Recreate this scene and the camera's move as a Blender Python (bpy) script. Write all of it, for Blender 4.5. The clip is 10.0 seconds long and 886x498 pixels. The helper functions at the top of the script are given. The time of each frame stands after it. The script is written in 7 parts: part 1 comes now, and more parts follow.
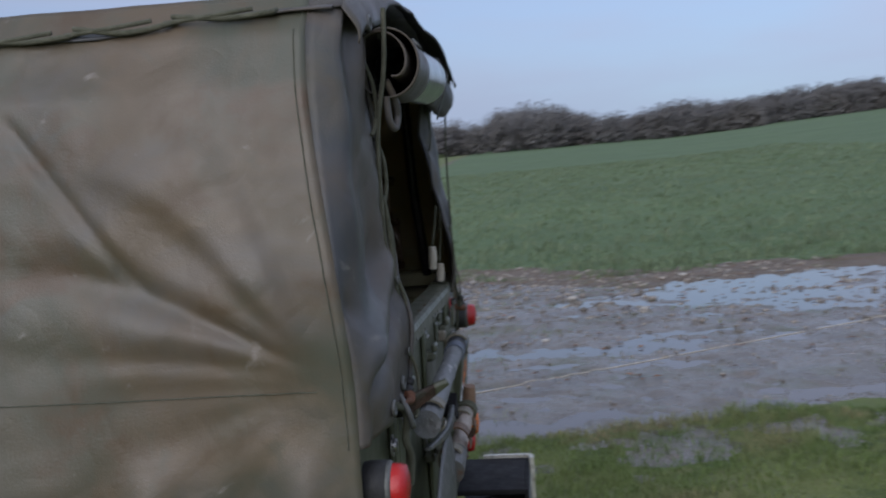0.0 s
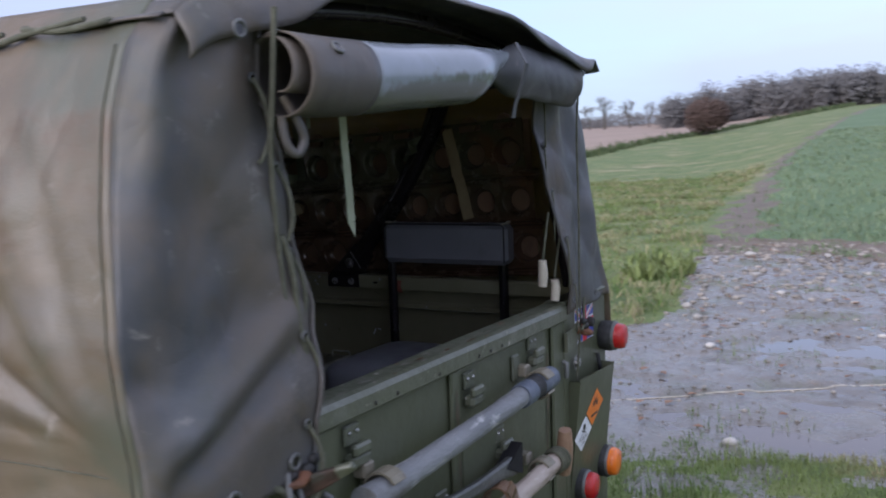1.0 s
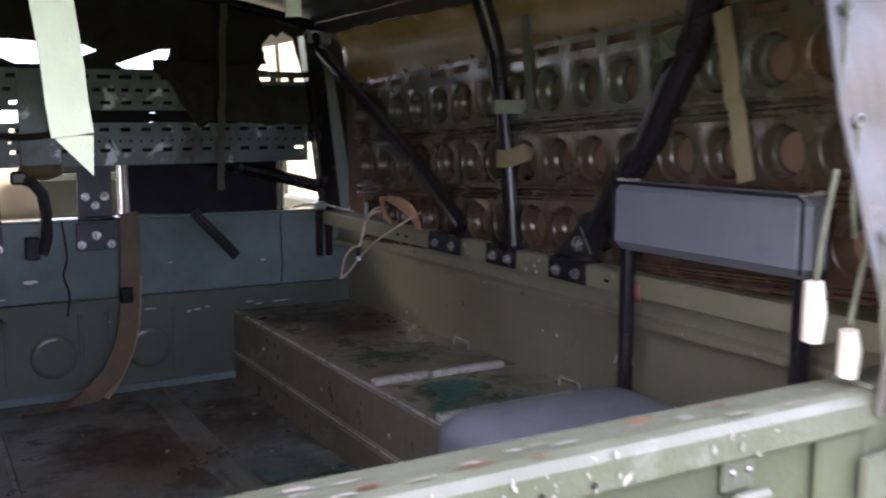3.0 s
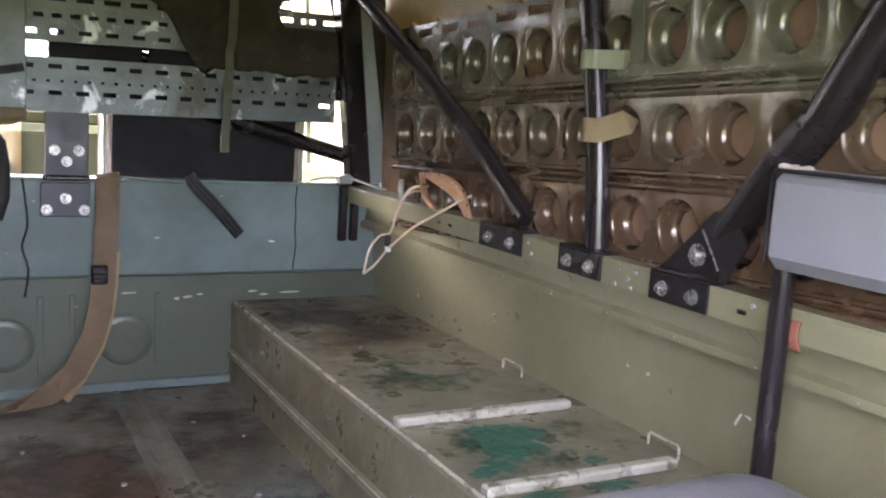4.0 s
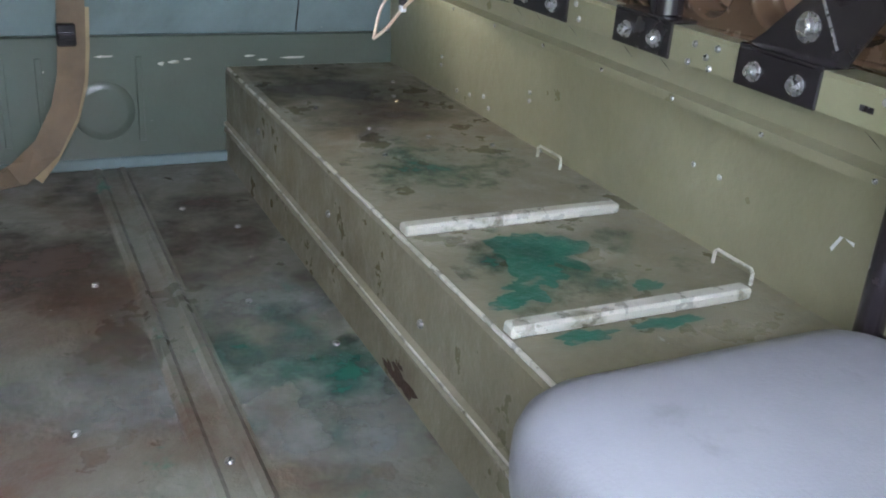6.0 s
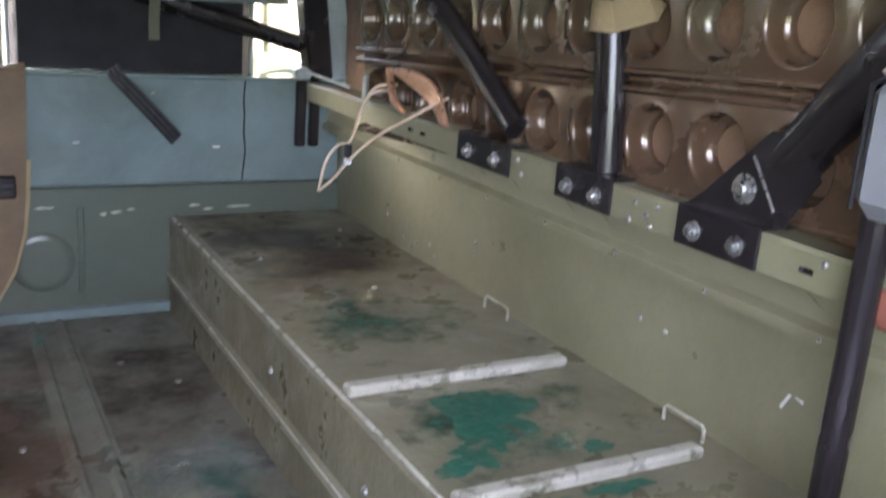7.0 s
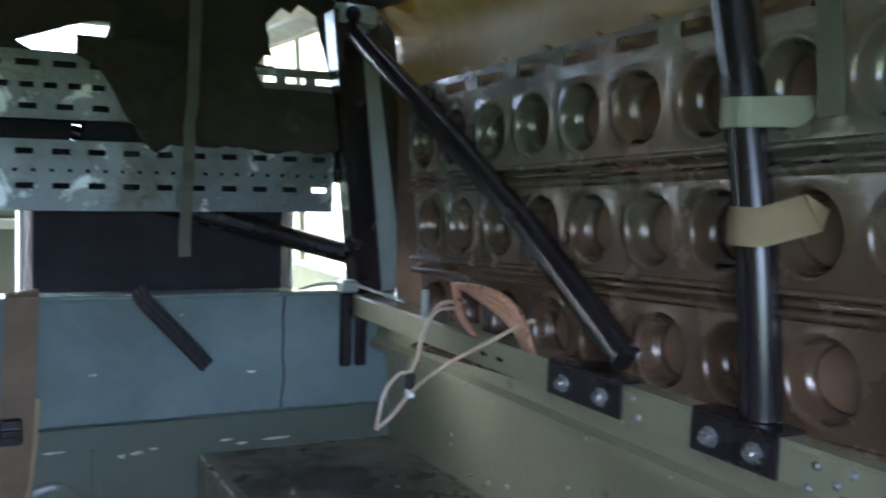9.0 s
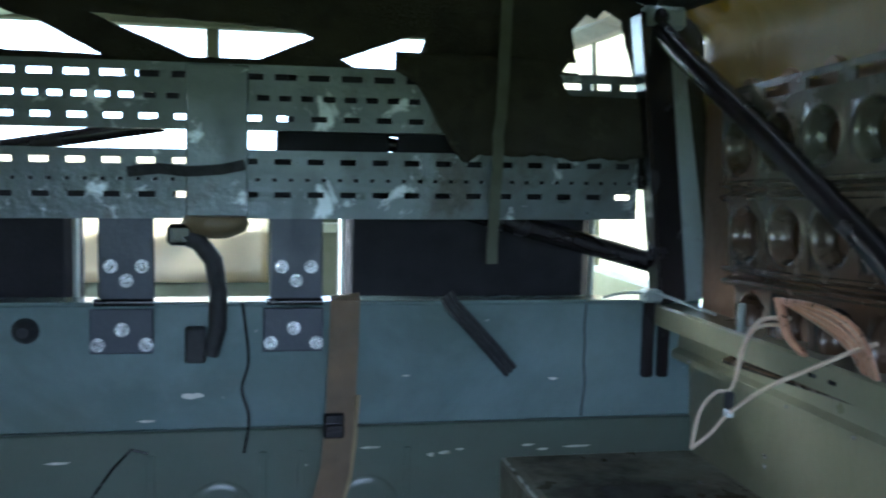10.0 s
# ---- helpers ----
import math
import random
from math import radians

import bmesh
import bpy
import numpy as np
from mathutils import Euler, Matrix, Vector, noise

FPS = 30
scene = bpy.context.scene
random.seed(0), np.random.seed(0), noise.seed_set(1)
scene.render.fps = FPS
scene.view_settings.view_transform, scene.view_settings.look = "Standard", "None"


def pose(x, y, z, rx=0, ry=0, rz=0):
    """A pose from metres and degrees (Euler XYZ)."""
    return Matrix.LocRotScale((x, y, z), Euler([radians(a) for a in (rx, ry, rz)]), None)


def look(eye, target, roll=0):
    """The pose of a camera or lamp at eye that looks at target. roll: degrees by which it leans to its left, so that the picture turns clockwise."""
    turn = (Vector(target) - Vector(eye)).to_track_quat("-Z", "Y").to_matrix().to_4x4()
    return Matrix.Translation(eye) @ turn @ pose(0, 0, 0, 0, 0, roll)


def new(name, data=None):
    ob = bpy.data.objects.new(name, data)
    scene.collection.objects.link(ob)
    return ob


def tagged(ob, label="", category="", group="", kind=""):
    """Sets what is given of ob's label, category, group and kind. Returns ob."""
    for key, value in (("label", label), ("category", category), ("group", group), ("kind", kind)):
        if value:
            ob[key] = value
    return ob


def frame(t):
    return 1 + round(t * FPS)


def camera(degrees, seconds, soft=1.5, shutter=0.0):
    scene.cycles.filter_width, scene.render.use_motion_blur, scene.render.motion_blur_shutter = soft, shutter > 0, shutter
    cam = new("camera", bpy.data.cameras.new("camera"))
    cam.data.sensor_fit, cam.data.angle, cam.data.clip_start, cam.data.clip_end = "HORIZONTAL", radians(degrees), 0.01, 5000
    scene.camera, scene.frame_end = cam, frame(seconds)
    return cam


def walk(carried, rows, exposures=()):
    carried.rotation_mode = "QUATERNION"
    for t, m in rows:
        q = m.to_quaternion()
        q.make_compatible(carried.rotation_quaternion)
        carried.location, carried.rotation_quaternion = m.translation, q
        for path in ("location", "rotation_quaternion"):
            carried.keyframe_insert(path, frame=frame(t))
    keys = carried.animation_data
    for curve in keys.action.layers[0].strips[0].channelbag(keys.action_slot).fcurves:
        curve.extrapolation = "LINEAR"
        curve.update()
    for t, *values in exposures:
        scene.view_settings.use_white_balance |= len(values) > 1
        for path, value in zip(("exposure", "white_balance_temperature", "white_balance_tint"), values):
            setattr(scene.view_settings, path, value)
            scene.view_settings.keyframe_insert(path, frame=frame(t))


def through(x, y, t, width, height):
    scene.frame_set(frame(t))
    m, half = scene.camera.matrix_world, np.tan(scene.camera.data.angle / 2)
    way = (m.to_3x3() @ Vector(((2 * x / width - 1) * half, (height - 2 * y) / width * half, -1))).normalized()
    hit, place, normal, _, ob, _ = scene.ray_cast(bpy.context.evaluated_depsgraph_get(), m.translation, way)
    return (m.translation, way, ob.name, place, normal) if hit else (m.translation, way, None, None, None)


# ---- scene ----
cam = camera(50.4, 10.0, soft=1.9, shutter=0.35)
PATH = [
    (0, (-2.004, -0.275, 1.411), (-0.02, -0.064, 1.276), -3.7),
    (0.5, (-1.743, -0.578, 1.467), (0.133, 0.084, 1.265), -2.9),
    (1, (-1.488, -0.82, 1.505), (0.241, 0.163, 1.295), -2.0),
    (1.5, (-1.215, -1.088, 1.455), (0.337, 0.158, 1.257), -1.6),
    (2, (-0.842, -1.069, 1.451), (0.543, 0.357, 1.229), 0.0),
    (2.5, (-0.491, -0.871, 1.426), (0.663, 0.743, 1.178), 0.2),
    (3, (-0.323, -0.574, 1.399), (0.662, 1.147, 1.138), 0.1),
    (3.2, (-0.29, -0.496, 1.395), (0.646, 1.251, 1.127), 1.6),
    (4.5, (-0.031, 0.034, 1.332), (0.903, 1.759, 0.943), 4.8),
    (5, (0.009, 0.091, 1.329), (0.869, 1.789, 0.715), 4.5),
    (6.3, (0.029, 0.092, 1.322), (0.856, 1.73, 0.528), 4.3),
    (6.5, (0.037, 0.102, 1.327), (0.883, 1.757, 0.586), 4.5),
    (7, (0.041, 0.114, 1.346), (0.98, 1.801, 0.823), 4.3),
    (7.5, (0.066, 0.156, 1.37), (1.084, 1.843, 1.031), 3.2),
    (8, (0.072, 0.231, 1.368), (1.175, 1.883, 1.136), 3.0),
    (8.5, (0.07, 0.302, 1.359), (1.165, 1.967, 1.18), 2.9),
    (9, (0.079, 0.351, 1.368), (0.993, 2.124, 1.217), 2.0),
    (9.5, (0.056, 0.367, 1.374), (0.7, 2.254, 1.222), 1.4),
    (10, (0.023, 0.385, 1.383), (0.412, 2.339, 1.21), 1.3),
]
EXPOSURES = [(0.0, 0.48, 5550, 7), (0.5, 1.01, 5600, 10), (1.0, 1.37, 5550, 12), (2.0, 2.15, 5700, 9), (2.5, 2.62, 6000, 11), (3.0, 4.14, 6000, 20), (3.2, 4.54, 6400, 17), (4.5, 6.19, 6600, 10), (5.0, 6.04, 6150, 3), (6.5, 5.94, 6100, 2), (7.0, 5.94, 6150, 9), (7.5, 5.74, 6150, 11), (8.0, 5.44, 6100, 13), (8.5, 5.36, 5450, 9), (9.0, 5.26, 5150, 3), (9.5, 5.44, 4900, -3), (10.0, 4.92, 4850, -6)]
walk(cam, [(t, look(eye, target, roll)) for t, eye, target, roll in PATH], EXPOSURES)

from mathutils import geometry

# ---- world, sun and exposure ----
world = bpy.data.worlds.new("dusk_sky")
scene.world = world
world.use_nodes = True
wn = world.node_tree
sky = wn.nodes.new("ShaderNodeTexSky")
sky.sky_type = "NISHITA"
sky.sun_disc = False
SUN_ELEV, SUN_ROT = radians(15.0), radians(-75.0)
sky.sun_elevation, sky.sun_rotation = SUN_ELEV, SUN_ROT
sky.air_density, sky.dust_density, sky.ozone_density = 1.0, 1.2, 3.0
back = wn.nodes["Background"]
back.inputs["Strength"].default_value = 0.108
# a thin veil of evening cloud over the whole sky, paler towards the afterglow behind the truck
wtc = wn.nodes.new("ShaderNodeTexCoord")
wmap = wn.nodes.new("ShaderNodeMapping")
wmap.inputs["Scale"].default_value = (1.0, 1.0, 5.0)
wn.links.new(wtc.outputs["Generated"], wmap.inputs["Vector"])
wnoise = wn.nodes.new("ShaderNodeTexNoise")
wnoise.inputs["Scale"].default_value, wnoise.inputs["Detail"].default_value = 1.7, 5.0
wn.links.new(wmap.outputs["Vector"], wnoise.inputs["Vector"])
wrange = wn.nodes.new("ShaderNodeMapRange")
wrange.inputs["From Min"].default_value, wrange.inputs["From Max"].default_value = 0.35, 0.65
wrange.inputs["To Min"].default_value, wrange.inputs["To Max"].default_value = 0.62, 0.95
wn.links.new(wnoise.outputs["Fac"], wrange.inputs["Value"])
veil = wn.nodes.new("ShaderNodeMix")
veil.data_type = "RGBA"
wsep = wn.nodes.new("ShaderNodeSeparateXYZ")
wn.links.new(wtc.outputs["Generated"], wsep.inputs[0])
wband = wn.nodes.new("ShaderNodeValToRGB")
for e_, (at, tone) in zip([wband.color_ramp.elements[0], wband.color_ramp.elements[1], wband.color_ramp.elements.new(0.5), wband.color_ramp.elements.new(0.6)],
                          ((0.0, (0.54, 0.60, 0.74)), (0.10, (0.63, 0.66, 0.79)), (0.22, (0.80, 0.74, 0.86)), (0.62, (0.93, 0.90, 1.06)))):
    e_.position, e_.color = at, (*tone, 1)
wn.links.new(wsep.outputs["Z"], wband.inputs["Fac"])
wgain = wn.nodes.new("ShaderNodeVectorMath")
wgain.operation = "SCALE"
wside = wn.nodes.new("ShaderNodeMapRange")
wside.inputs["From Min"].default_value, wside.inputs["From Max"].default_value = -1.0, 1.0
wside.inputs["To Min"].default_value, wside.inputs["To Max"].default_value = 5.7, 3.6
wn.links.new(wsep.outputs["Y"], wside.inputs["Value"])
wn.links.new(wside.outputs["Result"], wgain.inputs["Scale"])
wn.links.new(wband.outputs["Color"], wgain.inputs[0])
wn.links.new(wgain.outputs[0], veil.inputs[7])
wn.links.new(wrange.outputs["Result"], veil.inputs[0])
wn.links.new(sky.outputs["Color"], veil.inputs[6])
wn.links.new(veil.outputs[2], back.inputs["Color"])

sun_data = bpy.data.lights.new("low_sun", "SUN")
sun_data.energy, sun_data.angle, sun_data.color = 1.45, radians(55), (1.0, 0.86, 0.77)
sun = new("low_sun", sun_data)
sun.matrix_world = look((-40, 10, 22), (0, 0, 0))


# ---- materials ----
def ramp_noise(nt, coord, scale, lo, hi, detail=5.0, rough=0.6, distort=0.0):
    """A noise pattern squeezed between two levels, 0 to 1."""
    n = nt.nodes.new("ShaderNodeTexNoise")
    n.inputs["Scale"].default_value, n.inputs["Detail"].default_value = scale, detail
    n.inputs["Roughness"].default_value, n.inputs["Distortion"].default_value = rough, distort
    nt.links.new(coord, n.inputs["Vector"])
    m = nt.nodes.new("ShaderNodeMapRange")
    m.inputs["From Min"].default_value, m.inputs["From Max"].default_value = lo, hi
    nt.links.new(n.outputs["Fac"], m.inputs["Value"])
    return m.outputs["Result"]


def blend(nt, fac, a, b):
    """Mix of two colours; each is a tuple or a socket."""
    m = nt.nodes.new("ShaderNodeMix")
    m.data_type = "RGBA"
    if isinstance(fac, float):
        m.inputs[0].default_value = fac
    else:
        nt.links.new(fac, m.inputs[0])
    for sock, v in ((m.inputs[6], a), (m.inputs[7], b)):
        if isinstance(v, tuple):
            sock.default_value = (*v, 1)
        else:
            nt.links.new(v, sock)
    return m.outputs[2]


def surface(name, base, second, scale=4.0, rough=0.6, metal=0.0, layers=(), bump=0.15, bump_scale=80.0, rough_var=0.12,
            squash=None, crumple=0.0, island=0.0, through=0.0, spec=0.5, thru_col=None, obj_var=0.0):
    """A procedural surface: two large tones, then layers (colour, scale, lo, hi) of stains and chips, roughness and fine relief."""
    mat = bpy.data.materials.new(name)
    mat.use_nodes = True
    nt = mat.node_tree
    p = nt.nodes["Principled BSDF"]
    tc = nt.nodes.new("ShaderNodeTexCoord")
    co = tc.outputs["Object"]
    if squash:
        mp = nt.nodes.new("ShaderNodeMapping")
        mp.inputs["Scale"].default_value = squash
        nt.links.new(co, mp.inputs["Vector"])
        co = mp.outputs["Vector"]
    col = blend(nt, ramp_noise(nt, co, scale, 0.35, 0.65), base, second)
    for tone, sc, lo, hi in layers:
        col = blend(nt, ramp_noise(nt, co, sc, lo, hi, 8.0, 0.65, 0.4), col, tone)
    fine = ramp_noise(nt, co, bump_scale, 0.3, 0.7, 4.0)
    if island or obj_var:
        if island:
            src = nt.nodes.new("ShaderNodeNewGeometry").outputs["Random Per Island"]
        else:
            src = nt.nodes.new("ShaderNodeObjectInfo").outputs["Random"]
        hsv = nt.nodes.new("ShaderNodeHueSaturation")
        mr = nt.nodes.new("ShaderNodeMapRange")
        amt = island or obj_var
        mr.inputs["To Min"].default_value, mr.inputs["To Max"].default_value = 1 - amt, 1 + amt
        nt.links.new(src, mr.inputs["Value"])
        nt.links.new(mr.outputs["Result"], hsv.inputs["Value"])
        nt.links.new(col, hsv.inputs["Color"])
        col = hsv.outputs["Color"]
    nt.links.new(col, p.inputs["Base Color"])
    rr = nt.nodes.new("ShaderNodeMapRange")
    rr.inputs["To Min"].default_value, rr.inputs["To Max"].default_value = max(0.02, rough - rough_var), min(1, rough + rough_var)
    nt.links.new(ramp_noise(nt, co, scale * 3.1, 0.3, 0.7), rr.inputs["Value"])
    nt.links.new(rr.outputs["Result"], p.inputs["Roughness"])
    p.inputs["Metallic"].default_value = metal
    p.inputs["Specular IOR Level"].default_value = spec
    if bump:
        b = nt.nodes.new("ShaderNodeBump")
        b.inputs["Strength"].default_value, b.inputs["Distance"].default_value = bump, 0.004
        nt.links.new(fine, b.inputs["Height"])
        nt.links.new(b.outputs["Normal"], p.inputs["Normal"])
        if crumple:
            # sharp creases: where a slow noise crosses its middle
            last = b
            for size, dist_ in ((3.2, 0.030), (8.0, 0.011)):
                n2 = nt.nodes.new("ShaderNodeTexNoise")
                n2.inputs["Scale"].default_value, n2.inputs["Detail"].default_value, n2.inputs["Distortion"].default_value = size, 2.0, 0.6
                nt.links.new(co, n2.inputs["Vector"])
                off = nt.nodes.new("ShaderNodeMath")
                off.operation = "SUBTRACT"
                off.inputs[1].default_value = 0.5
                nt.links.new(n2.outputs["Fac"], off.inputs[0])
                ridge = nt.nodes.new("ShaderNodeMath")
                ridge.operation = "ABSOLUTE"
                nt.links.new(off.outputs[0], ridge.inputs[0])
                b2 = nt.nodes.new("ShaderNodeBump")
                b2.inputs["Strength"].default_value, b2.inputs["Distance"].default_value = crumple, dist_
                nt.links.new(ridge.outputs[0], b2.inputs["Height"])
                nt.links.new(last.outputs["Normal"], b2.inputs["Normal"])
                last = b2
            nt.links.new(last.outputs["Normal"], p.inputs["Normal"])
    if through:
        t = nt.nodes.new("ShaderNodeBsdfTranslucent")
        if thru_col:
            t.inputs["Color"].default_value = (*thru_col, 1)
        else:
            nt.links.new(col, t.inputs["Color"])
        mx = nt.nodes.new("ShaderNodeMixShader")
        mx.inputs[0].default_value = through
        out = nt.nodes["Material Output"]
        nt.links.new(p.outputs[0], mx.inputs[1])
        nt.links.new(t.outputs[0], mx.inputs[2])
        nt.links.new(mx.outputs[0], out.inputs["Surface"])
    return mat


def clear(name, tint, rough=0.05, alpha_like=0.0):
    """Glass or coloured lens plastic."""
    mat = bpy.data.materials.new(name)
    mat.use_nodes = True
    p = mat.node_tree.nodes["Principled BSDF"]
    p.inputs["Base Color"].default_value = (*tint, 1)
    p.inputs["Roughness"].default_value = rough
    p.inputs["Transmission Weight"].default_value = 1.0 - alpha_like
    p.inputs["IOR"].default_value = 1.45 if alpha_like else 1.05
    return mat


CANVAS = surface(
    "canvas", (0.120, 0.092, 0.060), (0.088, 0.076, 0.051), 2.6, 0.42, 0,
    (((0.074, 0.080, 0.058), 2.3, 0.44, 0.60), ((0.165, 0.126, 0.086), 3.6, 0.54, 0.78), ((0.092, 0.090, 0.088), 1.6, 0.48, 0.64), ((0.092, 0.064, 0.039), 5.5, 0.52, 0.64), ((0.092, 0.090, 0.066), 13.0, 0.58, 0.76), ((0.27, 0.245, 0.215), 19.0, 0.64, 0.8)),
    bump=0.12, bump_scale=300, crumple=0.45, through=0.10, thru_col=(0.60, 0.47, 0.09))
# same cloth, weathered; rear-side shade and blue sky sheen are put into its colour
CANVAS_WORN_SHADED = surface("weathered_canvas_shaded", (0.056, 0.058, 0.062), (0.090, 0.092, 0.098), 3.2, 0.46, 0,
                      (((0.085, 0.085, 0.06), 2.4, 0.55, 0.72), ((0.105, 0.110, 0.118), 5.0, 0.56, 0.80), ((0.108, 0.090, 0.072), 2.6, 0.47, 0.66), ((0.046, 0.043, 0.038), 4.2, 0.56, 0.68), ((0.085, 0.07, 0.048), 9.0, 0.56, 0.74), ((0.20, 0.19, 0.175), 24.0, 0.62, 0.78)), bump=0.12, bump_scale=300, crumple=0.55, through=0.03, spec=0.3)
CANVAS_LINING = surface("coated_lining", (0.24, 0.265, 0.305), (0.185, 0.205, 0.225), 5.0, 0.20, 0,
                        (((0.14, 0.155, 0.145), 4.0, 0.55, 0.74),), bump=0.06, bump_scale=40, rough_var=0.06)
LINING_LOW = (0.098, 0.102, 0.082)
ROPE = surface("cord", (0.075, 0.078, 0.052), (0.12, 0.12, 0.085), 60, 0.85, bump=0.6, bump_scale=400)
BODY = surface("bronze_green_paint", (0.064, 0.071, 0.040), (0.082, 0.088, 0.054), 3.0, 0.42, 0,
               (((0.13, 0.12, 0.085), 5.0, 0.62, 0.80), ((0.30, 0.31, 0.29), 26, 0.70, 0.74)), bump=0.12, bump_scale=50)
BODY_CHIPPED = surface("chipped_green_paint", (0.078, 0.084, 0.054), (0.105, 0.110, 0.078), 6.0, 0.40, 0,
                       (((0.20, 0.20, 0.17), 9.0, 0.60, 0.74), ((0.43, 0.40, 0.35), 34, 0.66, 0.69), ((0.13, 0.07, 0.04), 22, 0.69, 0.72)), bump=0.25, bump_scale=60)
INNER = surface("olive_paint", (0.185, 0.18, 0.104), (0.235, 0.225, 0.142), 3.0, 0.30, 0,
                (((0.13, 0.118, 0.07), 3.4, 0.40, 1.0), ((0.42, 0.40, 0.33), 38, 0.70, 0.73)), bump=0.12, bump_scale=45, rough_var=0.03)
BULK_LOW = surface("dark_olive_grey_paint", (0.070, 0.092, 0.072), (0.092, 0.118, 0.094), 3.0, 0.30, 0,
                   (((0.085, 0.075, 0.05), 2.6, 0.42, 0.95), ((0.42, 0.42, 0.38), 30, 0.70, 0.73)), bump=0.12, bump_scale=30, rough_var=0.03)
# grey-green paint; the blue cast and pale blotches are sky reflection put into colour
BULK = surface("grey_green_paint_sky_sheen", (0.104, 0.146, 0.144), (0.140, 0.190, 0.190), 2.0, 0.24, 0,
               (((0.105, 0.115, 0.085), 3.0, 0.35, 1.0), ((0.24, 0.31, 0.315), 4.0, 0.40, 1.05), ((0.45, 0.46, 0.43), 32, 0.70, 0.73)), bump=0.1, bump_scale=30, rough_var=0.03)
FLOOR = surface("worn_floor_paint", (0.195, 0.195, 0.155), (0.135, 0.135, 0.105), 3.4, 0.40, 0,
                (((0.10, 0.062, 0.038), 2.4, 0.53, 0.66), ((0.03, 0.13, 0.08), 7.0, 0.62, 0.68), ((0.27, 0.275, 0.26), 6, 0.58, 0.78), ((0.11, 0.08, 0.055), 11, 0.60, 0.70),
                 ((0.6, 0.6, 0.57), 42, 0.70, 0.72)), bump=0.3, bump_scale=40, rough_var=0.2)
BOXTOP = surface("worn_box_paint", (0.235, 0.218, 0.148), (0.175, 0.160, 0.103), 4.0, 0.38, 0,
                 (((0.115, 0.075, 0.045), 2.2, 0.54, 0.68), ((0.36, 0.34, 0.28), 7, 0.60, 0.76), ((0.35, 0.34, 0.29), 40, 0.69, 0.72)), bump=0.25, bump_scale=40, rough_var=0.2)
TEAL = surface("teal_paint", (0.012, 0.115, 0.075), (0.03, 0.10, 0.065), 20, 0.4, 0, (((0.16, 0.15, 0.10), 22, 0.55, 0.66),), bump=0.3)
WORN_STEEL = surface("worn_galvanised_edge", (0.62, 0.60, 0.53), (0.46, 0.45, 0.38), 12, 0.32, 0.25,
                     (((0.16, 0.15, 0.09), 14, 0.55, 0.66),), bump=0.25, bump_scale=60)
CHIP = surface("bare_chipped_metal", (0.30, 0.29, 0.25), (0.19, 0.18, 0.145), 40, 0.5, 0.1, bump=0.1)
BLACK = surface("black_enamel", (0.013, 0.011, 0.013), (0.018, 0.014, 0.015), 4, 0.24, bump=0.0, rough_var=0.06)
BOLT = surface("bolt_steel", (0.42, 0.42, 0.41), (0.24, 0.235, 0.23), 60, 0.30, 0.8, bump=0.2, bump_scale=150)
PSP = surface("rusty_olive_plank", (0.086, 0.084, 0.056), (0.120, 0.115, 0.078), 5.0, 0.25, 0.25,
              (((0.155, 0.080, 0.042), 3.2, 0.55, 0.70), ((0.09, 0.058, 0.034), 12, 0.58, 0.72)), bump=0.12, bump_scale=90, rough_var=0.08)


def toned_low(mat, tone, z0, z1):
    """Rust, or a second tone, from the lower edge up to a ragged limit."""
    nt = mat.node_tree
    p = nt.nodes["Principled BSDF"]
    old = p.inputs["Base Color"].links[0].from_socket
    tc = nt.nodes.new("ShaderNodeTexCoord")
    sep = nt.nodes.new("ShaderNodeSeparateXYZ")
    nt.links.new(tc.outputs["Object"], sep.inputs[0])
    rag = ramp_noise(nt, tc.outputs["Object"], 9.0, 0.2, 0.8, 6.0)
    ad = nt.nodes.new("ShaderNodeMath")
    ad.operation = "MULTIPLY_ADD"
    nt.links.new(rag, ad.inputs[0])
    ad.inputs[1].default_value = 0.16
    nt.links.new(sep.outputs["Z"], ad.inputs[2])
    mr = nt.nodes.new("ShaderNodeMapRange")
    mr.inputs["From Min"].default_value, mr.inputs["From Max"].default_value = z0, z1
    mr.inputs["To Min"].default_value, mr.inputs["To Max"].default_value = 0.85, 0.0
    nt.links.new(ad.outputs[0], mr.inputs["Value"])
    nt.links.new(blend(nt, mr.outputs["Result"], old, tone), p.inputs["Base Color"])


# the lining turns olive below a ragged height
toned_low(CANVAS_LINING, LINING_LOW, 1.672, 1.690)
PSP.node_tree.nodes["Principled BSDF"].inputs["Coat Weight"].default_value = 0.5
PSP.node_tree.nodes["Principled BSDF"].inputs["Coat Roughness"].default_value = 0.13
toned_low(PSP, (0.100, 0.054, 0.031), 0.14, 0.28)
PSP_BACK = surface("rusty_back_plank", (0.235, 0.145, 0.092), (0.180, 0.122, 0.078), 6.0, 0.40, 0.05, (((0.09, 0.05, 0.03), 9, 0.55, 0.7),), bump=0.2)
PERF = surface("perforated_steel", (0.10, 0.115, 0.115), (0.165, 0.19, 0.19), 6.0, 0.38, 0.3,
               (((0.085, 0.085, 0.07), 5, 0.54, 0.68), ((0.62, 0.66, 0.67), 13, 0.585, 0.66)), bump=0.25, bump_scale=70)
UPRIGHT = surface("grey_flaking_paint", (0.24, 0.275, 0.27), (0.33, 0.37, 0.37), 7, 0.6, 0, (((0.07, 0.075, 0.06), 8, 0.54, 0.68), ((0.34, 0.38, 0.38), 9, 0.60, 0.70)), bump=0.3)
